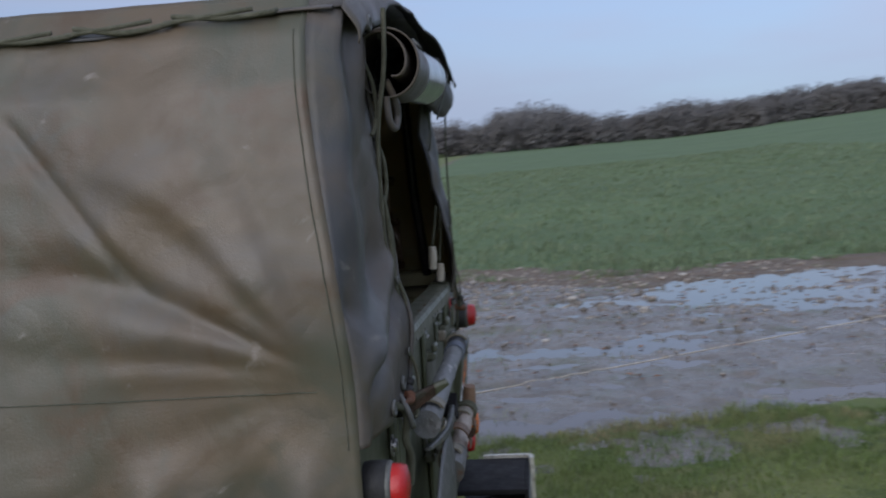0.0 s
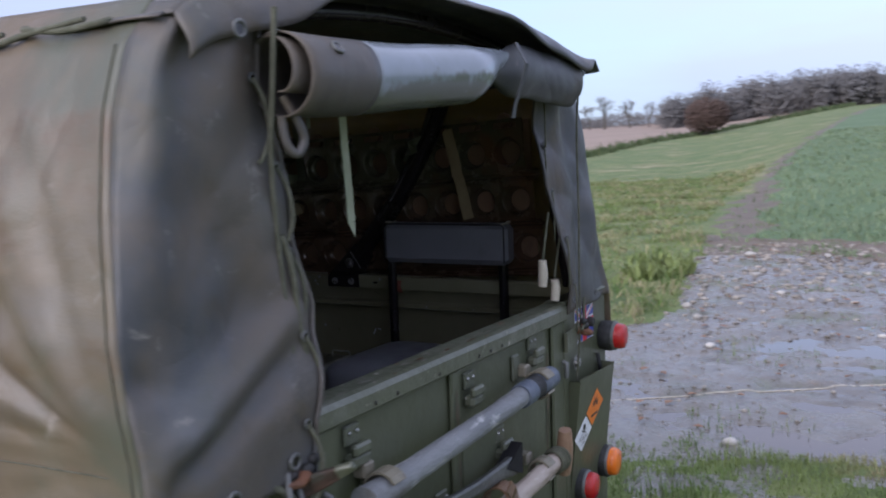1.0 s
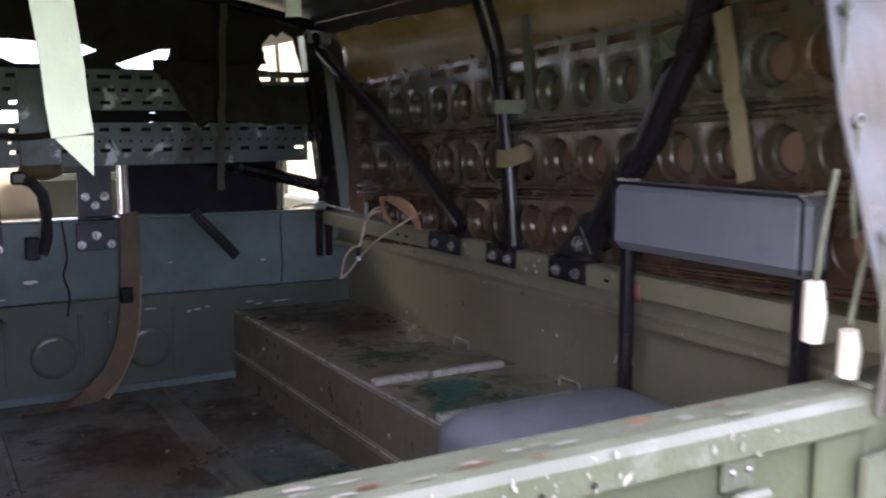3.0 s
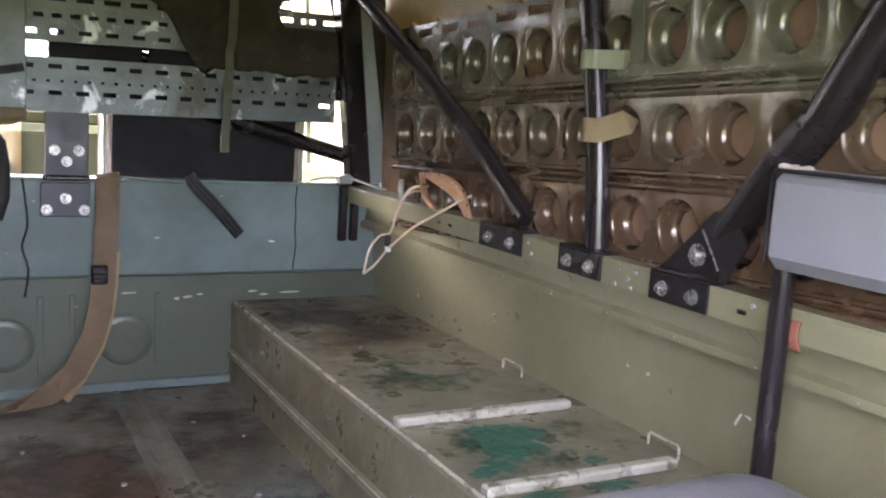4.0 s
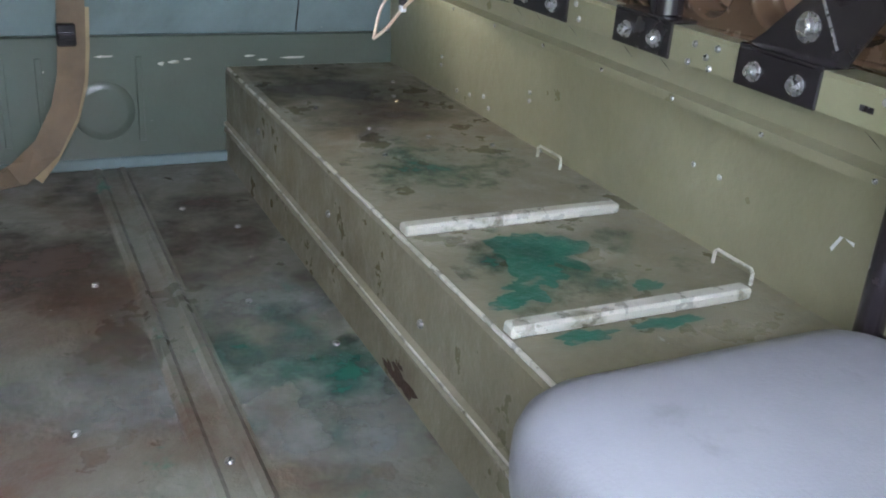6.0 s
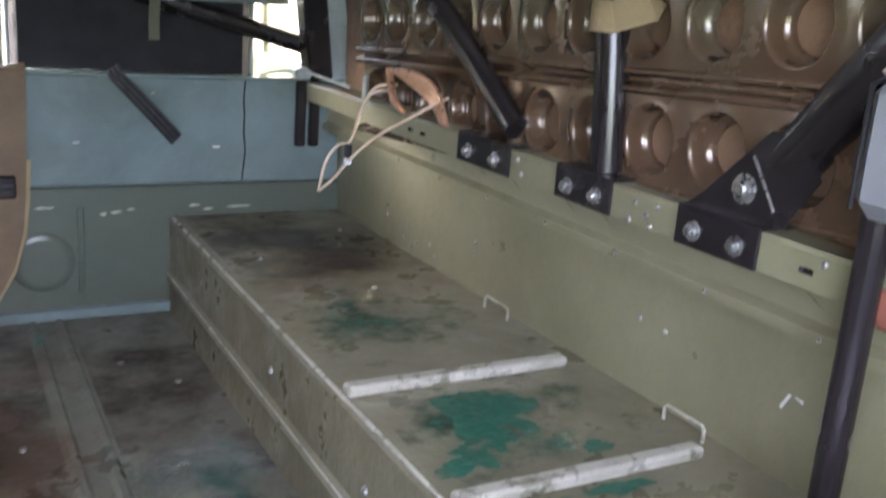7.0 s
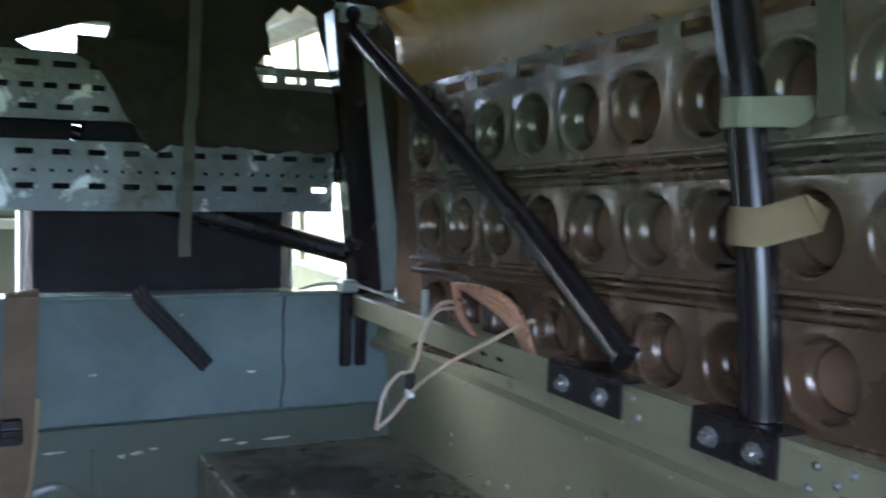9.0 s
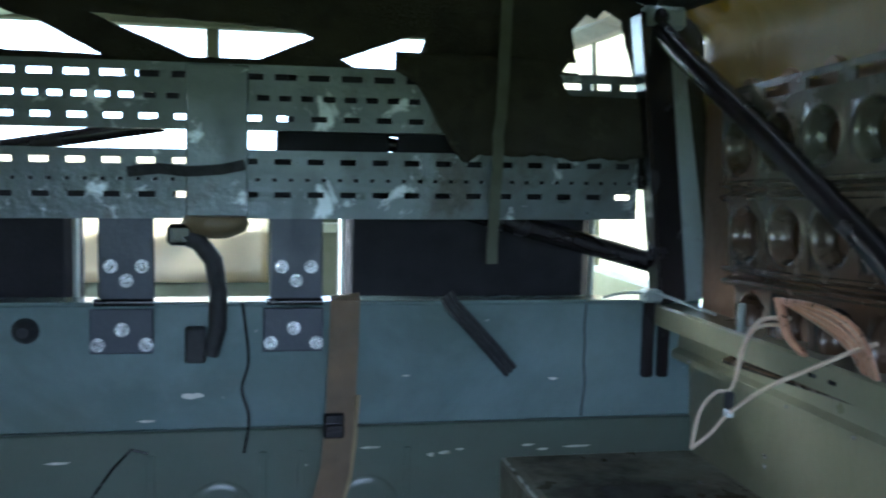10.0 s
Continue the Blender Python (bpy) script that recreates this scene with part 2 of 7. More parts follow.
GREY_STEEL = surface("grey_painted_steel", (0.34, 0.37, 0.36), (0.25, 0.28, 0.26), 7, 0.35, 0.2, (((0.10, 0.11, 0.09), 8, 0.56, 0.7),), bump=0.2)
DARK_PLATE = surface("dark_blue_grey_plate", (0.020, 0.024, 0.036), (0.030, 0.035, 0.048), 9, 0.4, bump=0.1)
VINYL = surface("grey_vinyl", (0.180, 0.182, 0.202), (0.215, 0.217, 0.235), 5, 0.42, 0, (((0.15, 0.15, 0.16), 12, 0.6, 0.75),), bump=0.07, bump_scale=300)
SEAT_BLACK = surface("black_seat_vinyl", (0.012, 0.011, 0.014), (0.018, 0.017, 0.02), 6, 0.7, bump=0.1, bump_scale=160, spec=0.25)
COPPER = surface("copper_wire", (0.60, 0.36, 0.25), (0.48, 0.27, 0.17), 40, 0.35, 0.7, bump=0.1)
CREAM_WIRE = surface("cream_cable", (0.58, 0.47, 0.37), (0.48, 0.36, 0.26), 30, 0.45, bump=0.05)
WEB_GREEN = surface("green_webbing", (0.22, 0.24, 0.16), (0.27, 0.29, 0.20), 14, 0.85, bump=0.2, bump_scale=500)
WEB_TAN = surface("tan_webbing", (0.30, 0.235, 0.13), (0.22, 0.165, 0.09), 12, 0.8, bump=0.2, bump_scale=480)
BELT_BROWN = surface("brown_belt_webbing", (0.165, 0.115, 0.066), (0.12, 0.09, 0.056), 14, 0.75, bump=0.25, bump_scale=480)
WOOD = surface("weathered_wood", (0.185, 0.190, 0.198), (0.125, 0.130, 0.138), 8, 0.62, 0, (((0.40, 0.40, 0.40), 26, 0.56, 0.66), ((0.10, 0.095, 0.09), 9, 0.58, 0.72), ((0.55, 0.54, 0.53), 60, 0.66, 0.72)),
               bump=0.5, bump_scale=60, squash=(0.45, 1.3, 1.3))
WOOD_PALE = surface("pale_ash_wood", (0.40, 0.345, 0.30), (0.30, 0.25, 0.21), 10, 0.6, 0, (((0.16, 0.12, 0.09), 14, 0.52, 0.64), ((0.48, 0.42, 0.38), 30, 0.58, 0.68)), bump=0.4, bump_scale=70, squash=(0.4, 1.4, 1.4))
WOOD_BROWN = surface("brown_wood_end", (0.20, 0.125, 0.080), (0.26, 0.165, 0.105), 14, 0.55, bump=0.3)
BLUE_PAINT = surface("faded_blue_paint", (0.070, 0.084, 0.118), (0.115, 0.132, 0.165), 16, 0.55, 0, (((0.26, 0.26, 0.26), 20, 0.6, 0.7),), bump=0.2)
RUST = surface("rusty_iron", (0.17, 0.07, 0.035), (0.10, 0.05, 0.03), 18, 0.8, 0.1, bump=0.6, bump_scale=120)
IRON = surface("dull_iron", (0.10, 0.105, 0.10), (0.15, 0.15, 0.145), 16, 0.5, 0.5, (((0.16, 0.08, 0.045), 12, 0.62, 0.72),), bump=0.3, bump_scale=90)
RUST_DARK = surface("rusted_green_steel", (0.045, 0.034, 0.026), (0.075, 0.038, 0.025), 22, 0.75, 0.1, (((0.055, 0.058, 0.042), 14, 0.50, 0.62),), bump=0.5, bump_scale=120)
STREAK = surface("rust_run", (0.082, 0.066, 0.040), (0.098, 0.072, 0.042), 18, 0.6, 0, (((0.070, 0.074, 0.044), 30, 0.45, 0.60),), bump=0.1)
KHAKI_STEEL = surface("worn_khaki_steel", (0.135, 0.122, 0.085), (0.185, 0.165, 0.120), 16, 0.5, 0, (((0.07, 0.06, 0.04), 12, 0.55, 0.70), ((0.34, 0.32, 0.27), 40, 0.66, 0.72)), bump=0.2)
DARK_STAIN = surface("rust_brown_stain", (0.045, 0.026, 0.018), (0.07, 0.036, 0.022), 40, 0.8, bump=0.4, bump_scale=160)
DULL_BLACK = surface("dull_black_steel", (0.010, 0.010, 0.012), (0.016, 0.015, 0.016), 12, 0.75, bump=0.1, spec=0.2)
RUBBER = surface("black_rubber", (0.014, 0.014, 0.015), (0.022, 0.022, 0.022), 20, 0.7, bump=0.3)
RED_LENS = surface("red_lens", (0.33, 0.010, 0.012), (0.40, 0.016, 0.016), 30, 0.12, bump=0.25, bump_scale=220, rough_var=0.04)
AMBER_LENS = surface("amber_lens", (0.62, 0.13, 0.008), (0.70, 0.18, 0.012), 30, 0.16, bump=0.25, bump_scale=220, rough_var=0.04)
WHITE = surface("white_sticker", (0.72, 0.73, 0.76), (0.62, 0.63, 0.66), 20, 0.4, bump=0.03)
ORANGE = surface("orange_sticker", (0.72, 0.20, 0.02), (0.64, 0.16, 0.018), 20, 0.4, bump=0.03)
PRINT = surface("black_print", (0.02, 0.02, 0.02), (0.03, 0.03, 0.03), 20, 0.5, bump=0.0)
FLAG_BLUE = surface("flag_blue", (0.03, 0.045, 0.26), (0.04, 0.06, 0.30), 20, 0.4, bump=0.0)
FLAG_RED = surface("flag_red", (0.55, 0.03, 0.04), (0.48, 0.03, 0.04), 20, 0.4, bump=0.0)
TAG_RED = surface("faded_orange_cloth", (0.26, 0.085, 0.055), (0.20, 0.07, 0.045), 20, 0.8, bump=0.2, bump_scale=300)
LEATHER = surface("worn_leather", (0.095, 0.058, 0.034), (0.14, 0.085, 0.05), 14, 0.5, 0, (((0.05, 0.032, 0.022), 9, 0.54, 0.70),), bump=0.4, bump_scale=120)
# green webbing darkened for straps under the hood: their shade is in the colour
SHADED_WEB = surface("shaded_webbing", (0.095, 0.10, 0.068), (0.125, 0.13, 0.09), 14, 0.85, bump=0.2, bump_scale=480)
KNOB_WOOD = surface("dirty_brown_wood", (0.15, 0.115, 0.06), (0.20, 0.15, 0.08), 14, 0.5, bump=0.2)
CREAM_SCREEN = surface("yellowed_screen", (0.70, 0.62, 0.46), (0.60, 0.52, 0.37), 6, 0.6, 0, (((0.45, 0.36, 0.22), 4, 0.55, 0.75),), bump=0.1, through=0.7, thru_col=(0.95, 0.86, 0.66))
IVORY = surface("ivory_toggle", (0.50, 0.46, 0.385), (0.40, 0.36, 0.29), 20, 0.55, bump=0.1)
GLASS = clear("window_glass", (0.95, 0.97, 0.97))
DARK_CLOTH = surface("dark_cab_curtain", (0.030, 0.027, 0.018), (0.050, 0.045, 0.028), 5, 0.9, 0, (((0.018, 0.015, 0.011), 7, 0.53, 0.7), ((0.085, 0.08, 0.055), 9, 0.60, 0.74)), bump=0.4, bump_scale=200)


def scuffed_paint(name, tone, size, centre, reach):
    """Paint worn down to broken scraps: whole round the middle, thinning out to nothing."""
    mat = bpy.data.materials.new(name)
    mat.use_nodes = True
    nt = mat.node_tree
    p = nt.nodes["Principled BSDF"]
    p.inputs["Base Color"].default_value, p.inputs["Roughness"].default_value = (*tone, 1), 0.4
    tc = nt.nodes.new("ShaderNodeTexCoord")
    dist = nt.nodes.new("ShaderNodeVectorMath")
    dist.operation = "DISTANCE"
    nt.links.new(tc.outputs["Object"], dist.inputs[0])
    dist.inputs[1].default_value = centre
    fade = nt.nodes.new("ShaderNodeMapRange")
    fade.inputs["From Min"].default_value, fade.inputs["From Max"].default_value = 0.0, reach
    fade.inputs["To Min"].default_value, fade.inputs["To Max"].default_value = 0.10, -0.16
    nt.links.new(dist.outputs["Value"], fade.inputs["Value"])
    n = nt.nodes.new("ShaderNodeTexNoise")
    n.inputs["Scale"].default_value, n.inputs["Detail"].default_value, n.inputs["Roughness"].default_value = size, 7.0, 0.62
    nt.links.new(tc.outputs["Object"], n.inputs["Vector"])
    ad = nt.nodes.new("ShaderNodeMath")
    nt.links.new(n.outputs["Fac"], ad.inputs[0])
    nt.links.new(fade.outputs["Result"], ad.inputs[1])
    cut = nt.nodes.new("ShaderNodeMapRange")
    cut.inputs["From Min"].default_value, cut.inputs["From Max"].default_value = 0.45, 0.66
    cut.inputs["To Max"].default_value = 0.85
    nt.links.new(ad.outputs[0], cut.inputs["Value"])
    nt.links.new(cut.outputs["Result"], p.inputs["Alpha"])
    return mat


TEAL_BOX = scuffed_paint("scuffed_teal_paint", (0.014, 0.105, 0.070), 16.0, (0.56, 1.22, 0.905), 0.17)
TEAL_BOX_REAR = scuffed_paint("scuffed_teal_paint_rear", (0.014, 0.105, 0.070), 14.0, (0.56, 0.88, 0.905), 0.16)
TEAL_FLOOR = scuffed_paint("scuffed_floor_teal", (0.02, 0.115, 0.080), 13.0, (0.315, 1.06, 0.72), 0.24)
# grime, spread and deepened so the box top's dim front end is in the colour
GRIME_SHADE_BOX = scuffed_paint("brown_grime_and_shade", (0.060, 0.047, 0.036), 4.0, (0.60, 1.60, 0.905), 0.56)
STAIN_FLOOR = scuffed_paint("brown_floor_grime", (0.075, 0.045, 0.030), 4.5, (0.12, 1.48, 0.72), 0.50)
DUST_FLOOR = scuffed_paint("pale_dried_mud", (0.23, 0.24, 0.22), 6.0, (0.24, 1.02, 0.72), 0.40)


# ---- building ----
class Shape:
    """Collects vertices and faces for one mesh."""

    def __init__(self):
        self.v, self.f, self.s = [], [], []

    def add(self, verts, faces, smooth=False, m=None):
        n = len(self.v)
        self.v += [tuple(m @ Vector(p)) if m else tuple(p) for p in verts]
        self.f += [tuple(i + n for i in f) for f in faces]
        self.s += [smooth] * len(faces)
        return self

    def box(self, a, b, c=0.0, m=None):
        """A block from corner a to corner b with its edges cut by c."""
        lo, hi = [min(p, q) for p, q in zip(a, b)], [max(p, q) for p, q in zip(a, b)]
        c = min(c, *[(h - l) * 0.45 for l, h in zip(lo, hi)])
        if c <= 0:
            v = [(x, y, z) for x in (lo[0], hi[0]) for y in (lo[1], hi[1]) for z in (lo[2], hi[2])]
            return self.add(v, [(0, 1, 3, 2), (4, 6, 7, 5), (0, 4, 5, 1), (2, 3, 7, 6), (0, 2, 6, 4), (1, 5, 7, 3)], False, m)
        v, idx = [], {}
        for i in (0, 1):
            for j in (0, 1):
                for k in (0, 1):
                    for ax in range(3):
                        p = [(lo, hi)[s][d] for d, s in enumerate((i, j, k))]
                        for d, s in enumerate((i, j, k)):
                            if d != ax:
                                p[d] += c * (1 - 2 * s)
                        idx[i, j, k, ax] = len(v)
                        v.append(p)
        f = []
        for ax in range(3):
            o = [d for d in range(3) if d != ax]
            for s in (0, 1):
                ring = []
                for a1, a2 in ((0, 0), (0, 1), (1, 1), (1, 0)):
                    key = [0, 0, 0]
                    key[ax], key[o[0]], key[o[1]] = s, a1, a2
                    ring.append(idx[(*key, ax)])
                f.append(ring)
            for a1 in (0, 1):
                for a2 in (0, 1):
                    k0, k1 = [0, 0, 0], [0, 0, 0]
                    k0[o[0]] = k1[o[0]] = a1
                    k0[o[1]] = k1[o[1]] = a2
                    k1[ax] = 1
                    f.append((idx[(*k0, o[0])], idx[(*k1, o[0])], idx[(*k1, o[1])], idx[(*k0, o[1])]))
        f += [tuple(idx[i, j, k, ax] for ax in range(3)) for i in (0, 1) for j in (0, 1) for k in (0, 1)]
        return self.add(v, f, False, m)

    def tube(self, pts, r, n=10, caps=True, flat=1.0):
        """A round bar along points; r is one radius or one for each point."""
        pts = [Vector([float(q) for q in p]) for p in pts]
        rs = [float(q) for q in r] if isinstance(r, (list, tuple)) else [float(r)] * len(pts)
        verts, faces, up = [], [], None
        for i, p in enumerate(pts):
            d = (pts[min(i + 1, len(pts) - 1)] - pts[max(i - 1, 0)]).normalized()
            if up is None:
                up = Vector((0, 0, 1)) if abs(d.z) < 0.9 else Vector((1, 0, 0))
            side = d.cross(up).normalized()
            up = side.cross(d).normalized()
            verts += [p + rs[i] * (math.cos(t) * side + flat * math.sin(t) * up) for t in [2 * math.pi * k / n for k in range(n)]]
        for i in range(len(pts) - 1):
            for k in range(n):
                a, b = i * n + k, i * n + (k + 1) % n
                faces.append((a, b, b + n, a + n))
        self.add(verts, faces, True)
        if caps:
            self.add(verts[:n], [tuple(range(n))[::-1]])
            self.add(verts[-n:], [tuple(range(n))])
        return self

    def ribbon(self, pts, across, width, th=0.002):
        """A flat strap along points; across is the way of its width."""
        ac = Vector(across).normalized()
        pts = [Vector([float(q) for q in p]) for p in pts]
        verts, faces = [], []
        for i, p in enumerate(pts):
            d = (pts[min(i + 1, len(pts) - 1)] - pts[max(i - 1, 0)]).normalized()
            nrm = d.cross(ac).normalized()
            a2 = nrm.cross(d).normalized()
            for s, t in ((-1, -1), (1, -1), (1, 1), (-1, 1)):
                verts.append(p + a2 * (s * width / 2) + nrm * (t * th / 2))
        for i in range(len(pts) - 1):
            for k in range(4):
                a, b = i * 4 + k, i * 4 + (k + 1) % 4
                faces.append((a, b, b + 4, a + 4))
        faces += [(3, 2, 1, 0), tuple(len(verts) - 4 + k for k in range(4))]
        return self.add(verts, faces)

    def sheet(self, fn, nu, nv, th=0.002, smooth=True):
        """A cloth or panel of thickness th from fn(u, v), u and v from 0 to 1."""
        pts = [[Vector(fn(i / nu, j / nv)) for j in range(nv + 1)] for i in range(nu + 1)]
        front, rear = [], []
        for i in range(nu + 1):
            for j in range(nv + 1):
                du = pts[min(i + 1, nu)][j] - pts[max(i - 1, 0)][j]
                dv = pts[i][min(j + 1, nv)] - pts[i][max(j - 1, 0)]
                nrm = du.cross(dv).normalized()
                front.append(pts[i][j] + nrm * th / 2)
                rear.append(pts[i][j] - nrm * th / 2)
        w, tot, f = nv + 1, (nu + 1) * (nv + 1), []
        for i in range(nu):
            for j in range(nv):
                a = i * w + j
                f.append((a, a + w, a + w + 1, a + 1))
                f.append((tot + a, tot + a + 1, tot + a + w + 1, tot + a + w))
        edge = [i * w for i in range(nu + 1)] + [nu * w + j for j in range(1, nv + 1)] + [i * w + nv for i in range(nu - 1, -1, -1)] + [j for j in range(nv - 1, 0, -1)]
        for k, a in enumerate(edge):
            b = edge[(k + 1) % len(edge)]
            f.append((b, a, a + tot, b + tot))
        return self.add(front + rear, f, smooth)

    def ball(self, c, r, n=8, m=5, squash=(1, 1, 1)):
        v = [(c[0], c[1], c[2] + r * squash[2])]
        for i in range(1, m):
            t = math.pi * i / m
            v += [(c[0] + r * squash[0] * math.sin(t) * math.cos(2 * math.pi * k / n), c[1] + r * squash[1] * math.sin(t) * math.sin(2 * math.pi * k / n),
                   c[2] + r * squash[2] * math.cos(t)) for k in range(n)]
        v.append((c[0], c[1], c[2] - r * squash[2]))
        f = [(0, 1 + k, 1 + (k + 1) % n) for k in range(n)]
        for i in range(m - 2):
            f += [(1 + i * n + k, 1 + (i + 1) * n + k, 1 + (i + 1) * n + (k + 1) % n, 1 + i * n + (k + 1) % n) for k in range(n)]
        last = len(v) - 1
        f += [(last, 1 + (m - 2) * n + (k + 1) % n, 1 + (m - 2) * n + k) for k in range(n)]
        return self.add(v, f, True)

    def lathe(self, prof, c, axis=(0, 0, 1), n=20):
        """A turned form: prof is (radius, height) along the axis from c."""
        ax = Vector(axis).normalized()
        s = ax.orthogonal().normalized()
        t = ax.cross(s)
        v = [Vector(c) + ax * h + r * (math.cos(a) * s + math.sin(a) * t) for r, h in prof for a in [2 * math.pi * k / n for k in range(n)]]
        f = [(i * n + k, i * n + (k + 1) % n, (i + 1) * n + (k + 1) % n, (i + 1) * n + k) for i in range(len(prof) - 1) for k in range(n)]
        self.add(v, f, True)
        self.add(v[:n], [tuple(range(n))[::-1]])
        return self.add(v[-n:], [tuple(range(n))])

    def section(self, poly, y0, y1, close=True):
        """A rail or pressed panel: an (x, z) outline drawn out along y."""
        n = len(poly)
        v = [(x, y, z) for y in (y0, y1) for x, z in poly]
        f = [(k, (k + 1) % n, n + (k + 1) % n, n + k) for k in range(n if close else n - 1)]
        if close:
            f += [tuple(range(n))[::-1], tuple(range(n, 2 * n))]
        return self.add(v, f)

    def mesh(self, name):
        me = bpy.data.meshes.new(name)
        me.from_pydata(self.v, [], self.f)
        me.polygons.foreach_set("use_smooth", self.s)
        me.update()
        return me


def part(name, shape, material, parent, label=""):
    """One mesh under a thing or under a part."""
    me = shape.mesh(name)
    me.materials.append(material)
    ob = new(name, me)
    ob.parent = parent
    return tagged(ob, label)


def thing(name, label, category, at=(0, 0, 0), group="", kind=""):
    """The empty at a thing's base that carries its parts. Parts are given in the place's own coordinates."""
    ob = tagged(new(name), label, category, group, kind)
    ob.empty_display_size = 0.1
    return ob


def solo(name, shape, material, label, category, group="", kind=""):
    """A thing that is one mesh."""
    me = shape.mesh(name)
    me.materials.append(material)
    return tagged(new(name, me), label, category, group, kind)


def wob(x, y, z=0.0, s=1.0):
    return noise.noise(Vector((x * s, y * s, z * s)))


def lerp(a, b, t):
    return a + (b - a) * t


def smooth(a, b, t):
    t = min(1, max(0, (t - a) / (b - a)))
    return t * t * (3 - 2 * t)


def curve(pts, n=5):
    """A smooth line through points."""
    p = [Vector(q) for q in pts]
    p = [p[0]] + p + [p[-1]]
    out = []
    for i in range(1, len(p) - 2):
        for k in range(n):
            t = k / n
            a, b, c, d = p[i - 1], p[i], p[i + 1], p[i + 2]
            out.append(0.5 * (2 * b + (c - a) * t + (2 * a - 5 * b + 4 * c - d) * t * t + (3 * b - a - 3 * c + d) * t ** 3))
    return out + [p[-2]]


# ---- the truck ----
FLOOR_Z, BULK_Y = 0.72, 1.87
INSET = {1: 0.0, -1: 0.030}
truck = thing("military_truck", "bronze green soft-top military truck with chipped paint on wet ground", "truck")


def hex_bolt(parent, c, axis, r=0.008, name="bolt", material=BOLT):
    """A bolt head with its washer."""
    s = Shape()
    s.lathe([(r * 1.5, 0), (r * 1.5, 0.002)], c, axis, 14)
    s.lathe([(r, 0.002), (r, 0.007), (r * 0.8, 0.009)], c, axis, 6)
    return part(name, s, material, parent)


def rivet(parent, c, axis, r=0.004, name="rivet", material=BOLT):
    return part(name, Shape().lathe([(r, 0), (r * 0.85, r * 0.5), (r * 0.4, r * 0.75)], c, axis, 8), material, parent)


# floor of the tub, with pressed double ribs
s = Shape()
rows = [-0.44]
for x0 in (-0.20, 0.20):
    rows += [x0 - 0.032, x0 - 0.026, x0 - 0.018, x0 - 0.012, x0 + 0.012, x0 + 0.018, x0 + 0.026, x0 + 0.032]
rows += [0.44]


def floor_z(i):
    k = (i - 1) % 8
    return FLOOR_Z + (0.006 if 0 < i < 17 and k in (1, 2, 5, 6) else 0)


poly = [(x, floor_z(i)) for i, x in enumerate(rows)]
s.section(poly + [(0.44, FLOOR_Z - 0.02), (-0.44, FLOOR_Z - 0.02)], 0.0, BULK_Y)
floor_panel = part("floor_panel", s, FLOOR, truck, "worn olive floor with brown stains and green paint")
for x, y in ((0.31, 1.25), (0.36, 1.52), (0.06, 1.0), (0.20, 0.9), (0.12, 1.36), (-0.1, 1.1), (-0.25, 1.3), (0.29, 1.62), (-0.02, 1.55), (0.385, 1.1)):
    rivet(floor_panel, (x, y, FLOOR_Z), (0, 0, 1), 0.006, "floor_rivet")


def blotch(cx, cy, r, seed, stretch=1.0, n=40, z=0.0):
    """A flat splash with a ragged outline."""
    v = [(cx, cy, z)]
    for k in range(n):
        a = 2 * math.pi * k / n
        rr = r * (0.72 + 0.55 * wob(math.cos(a) * 1.5 + seed, math.sin(a) * 1.5, seed) + 0.22 * wob(math.cos(a) * 5, math.sin(a) * 5, seed * 3))
        v.append((cx + rr * math.cos(a), cy + rr * stretch * math.sin(a), z))
    return v, [(0, 1 + k, 1 + (k + 1) % n) for k in range(n)]


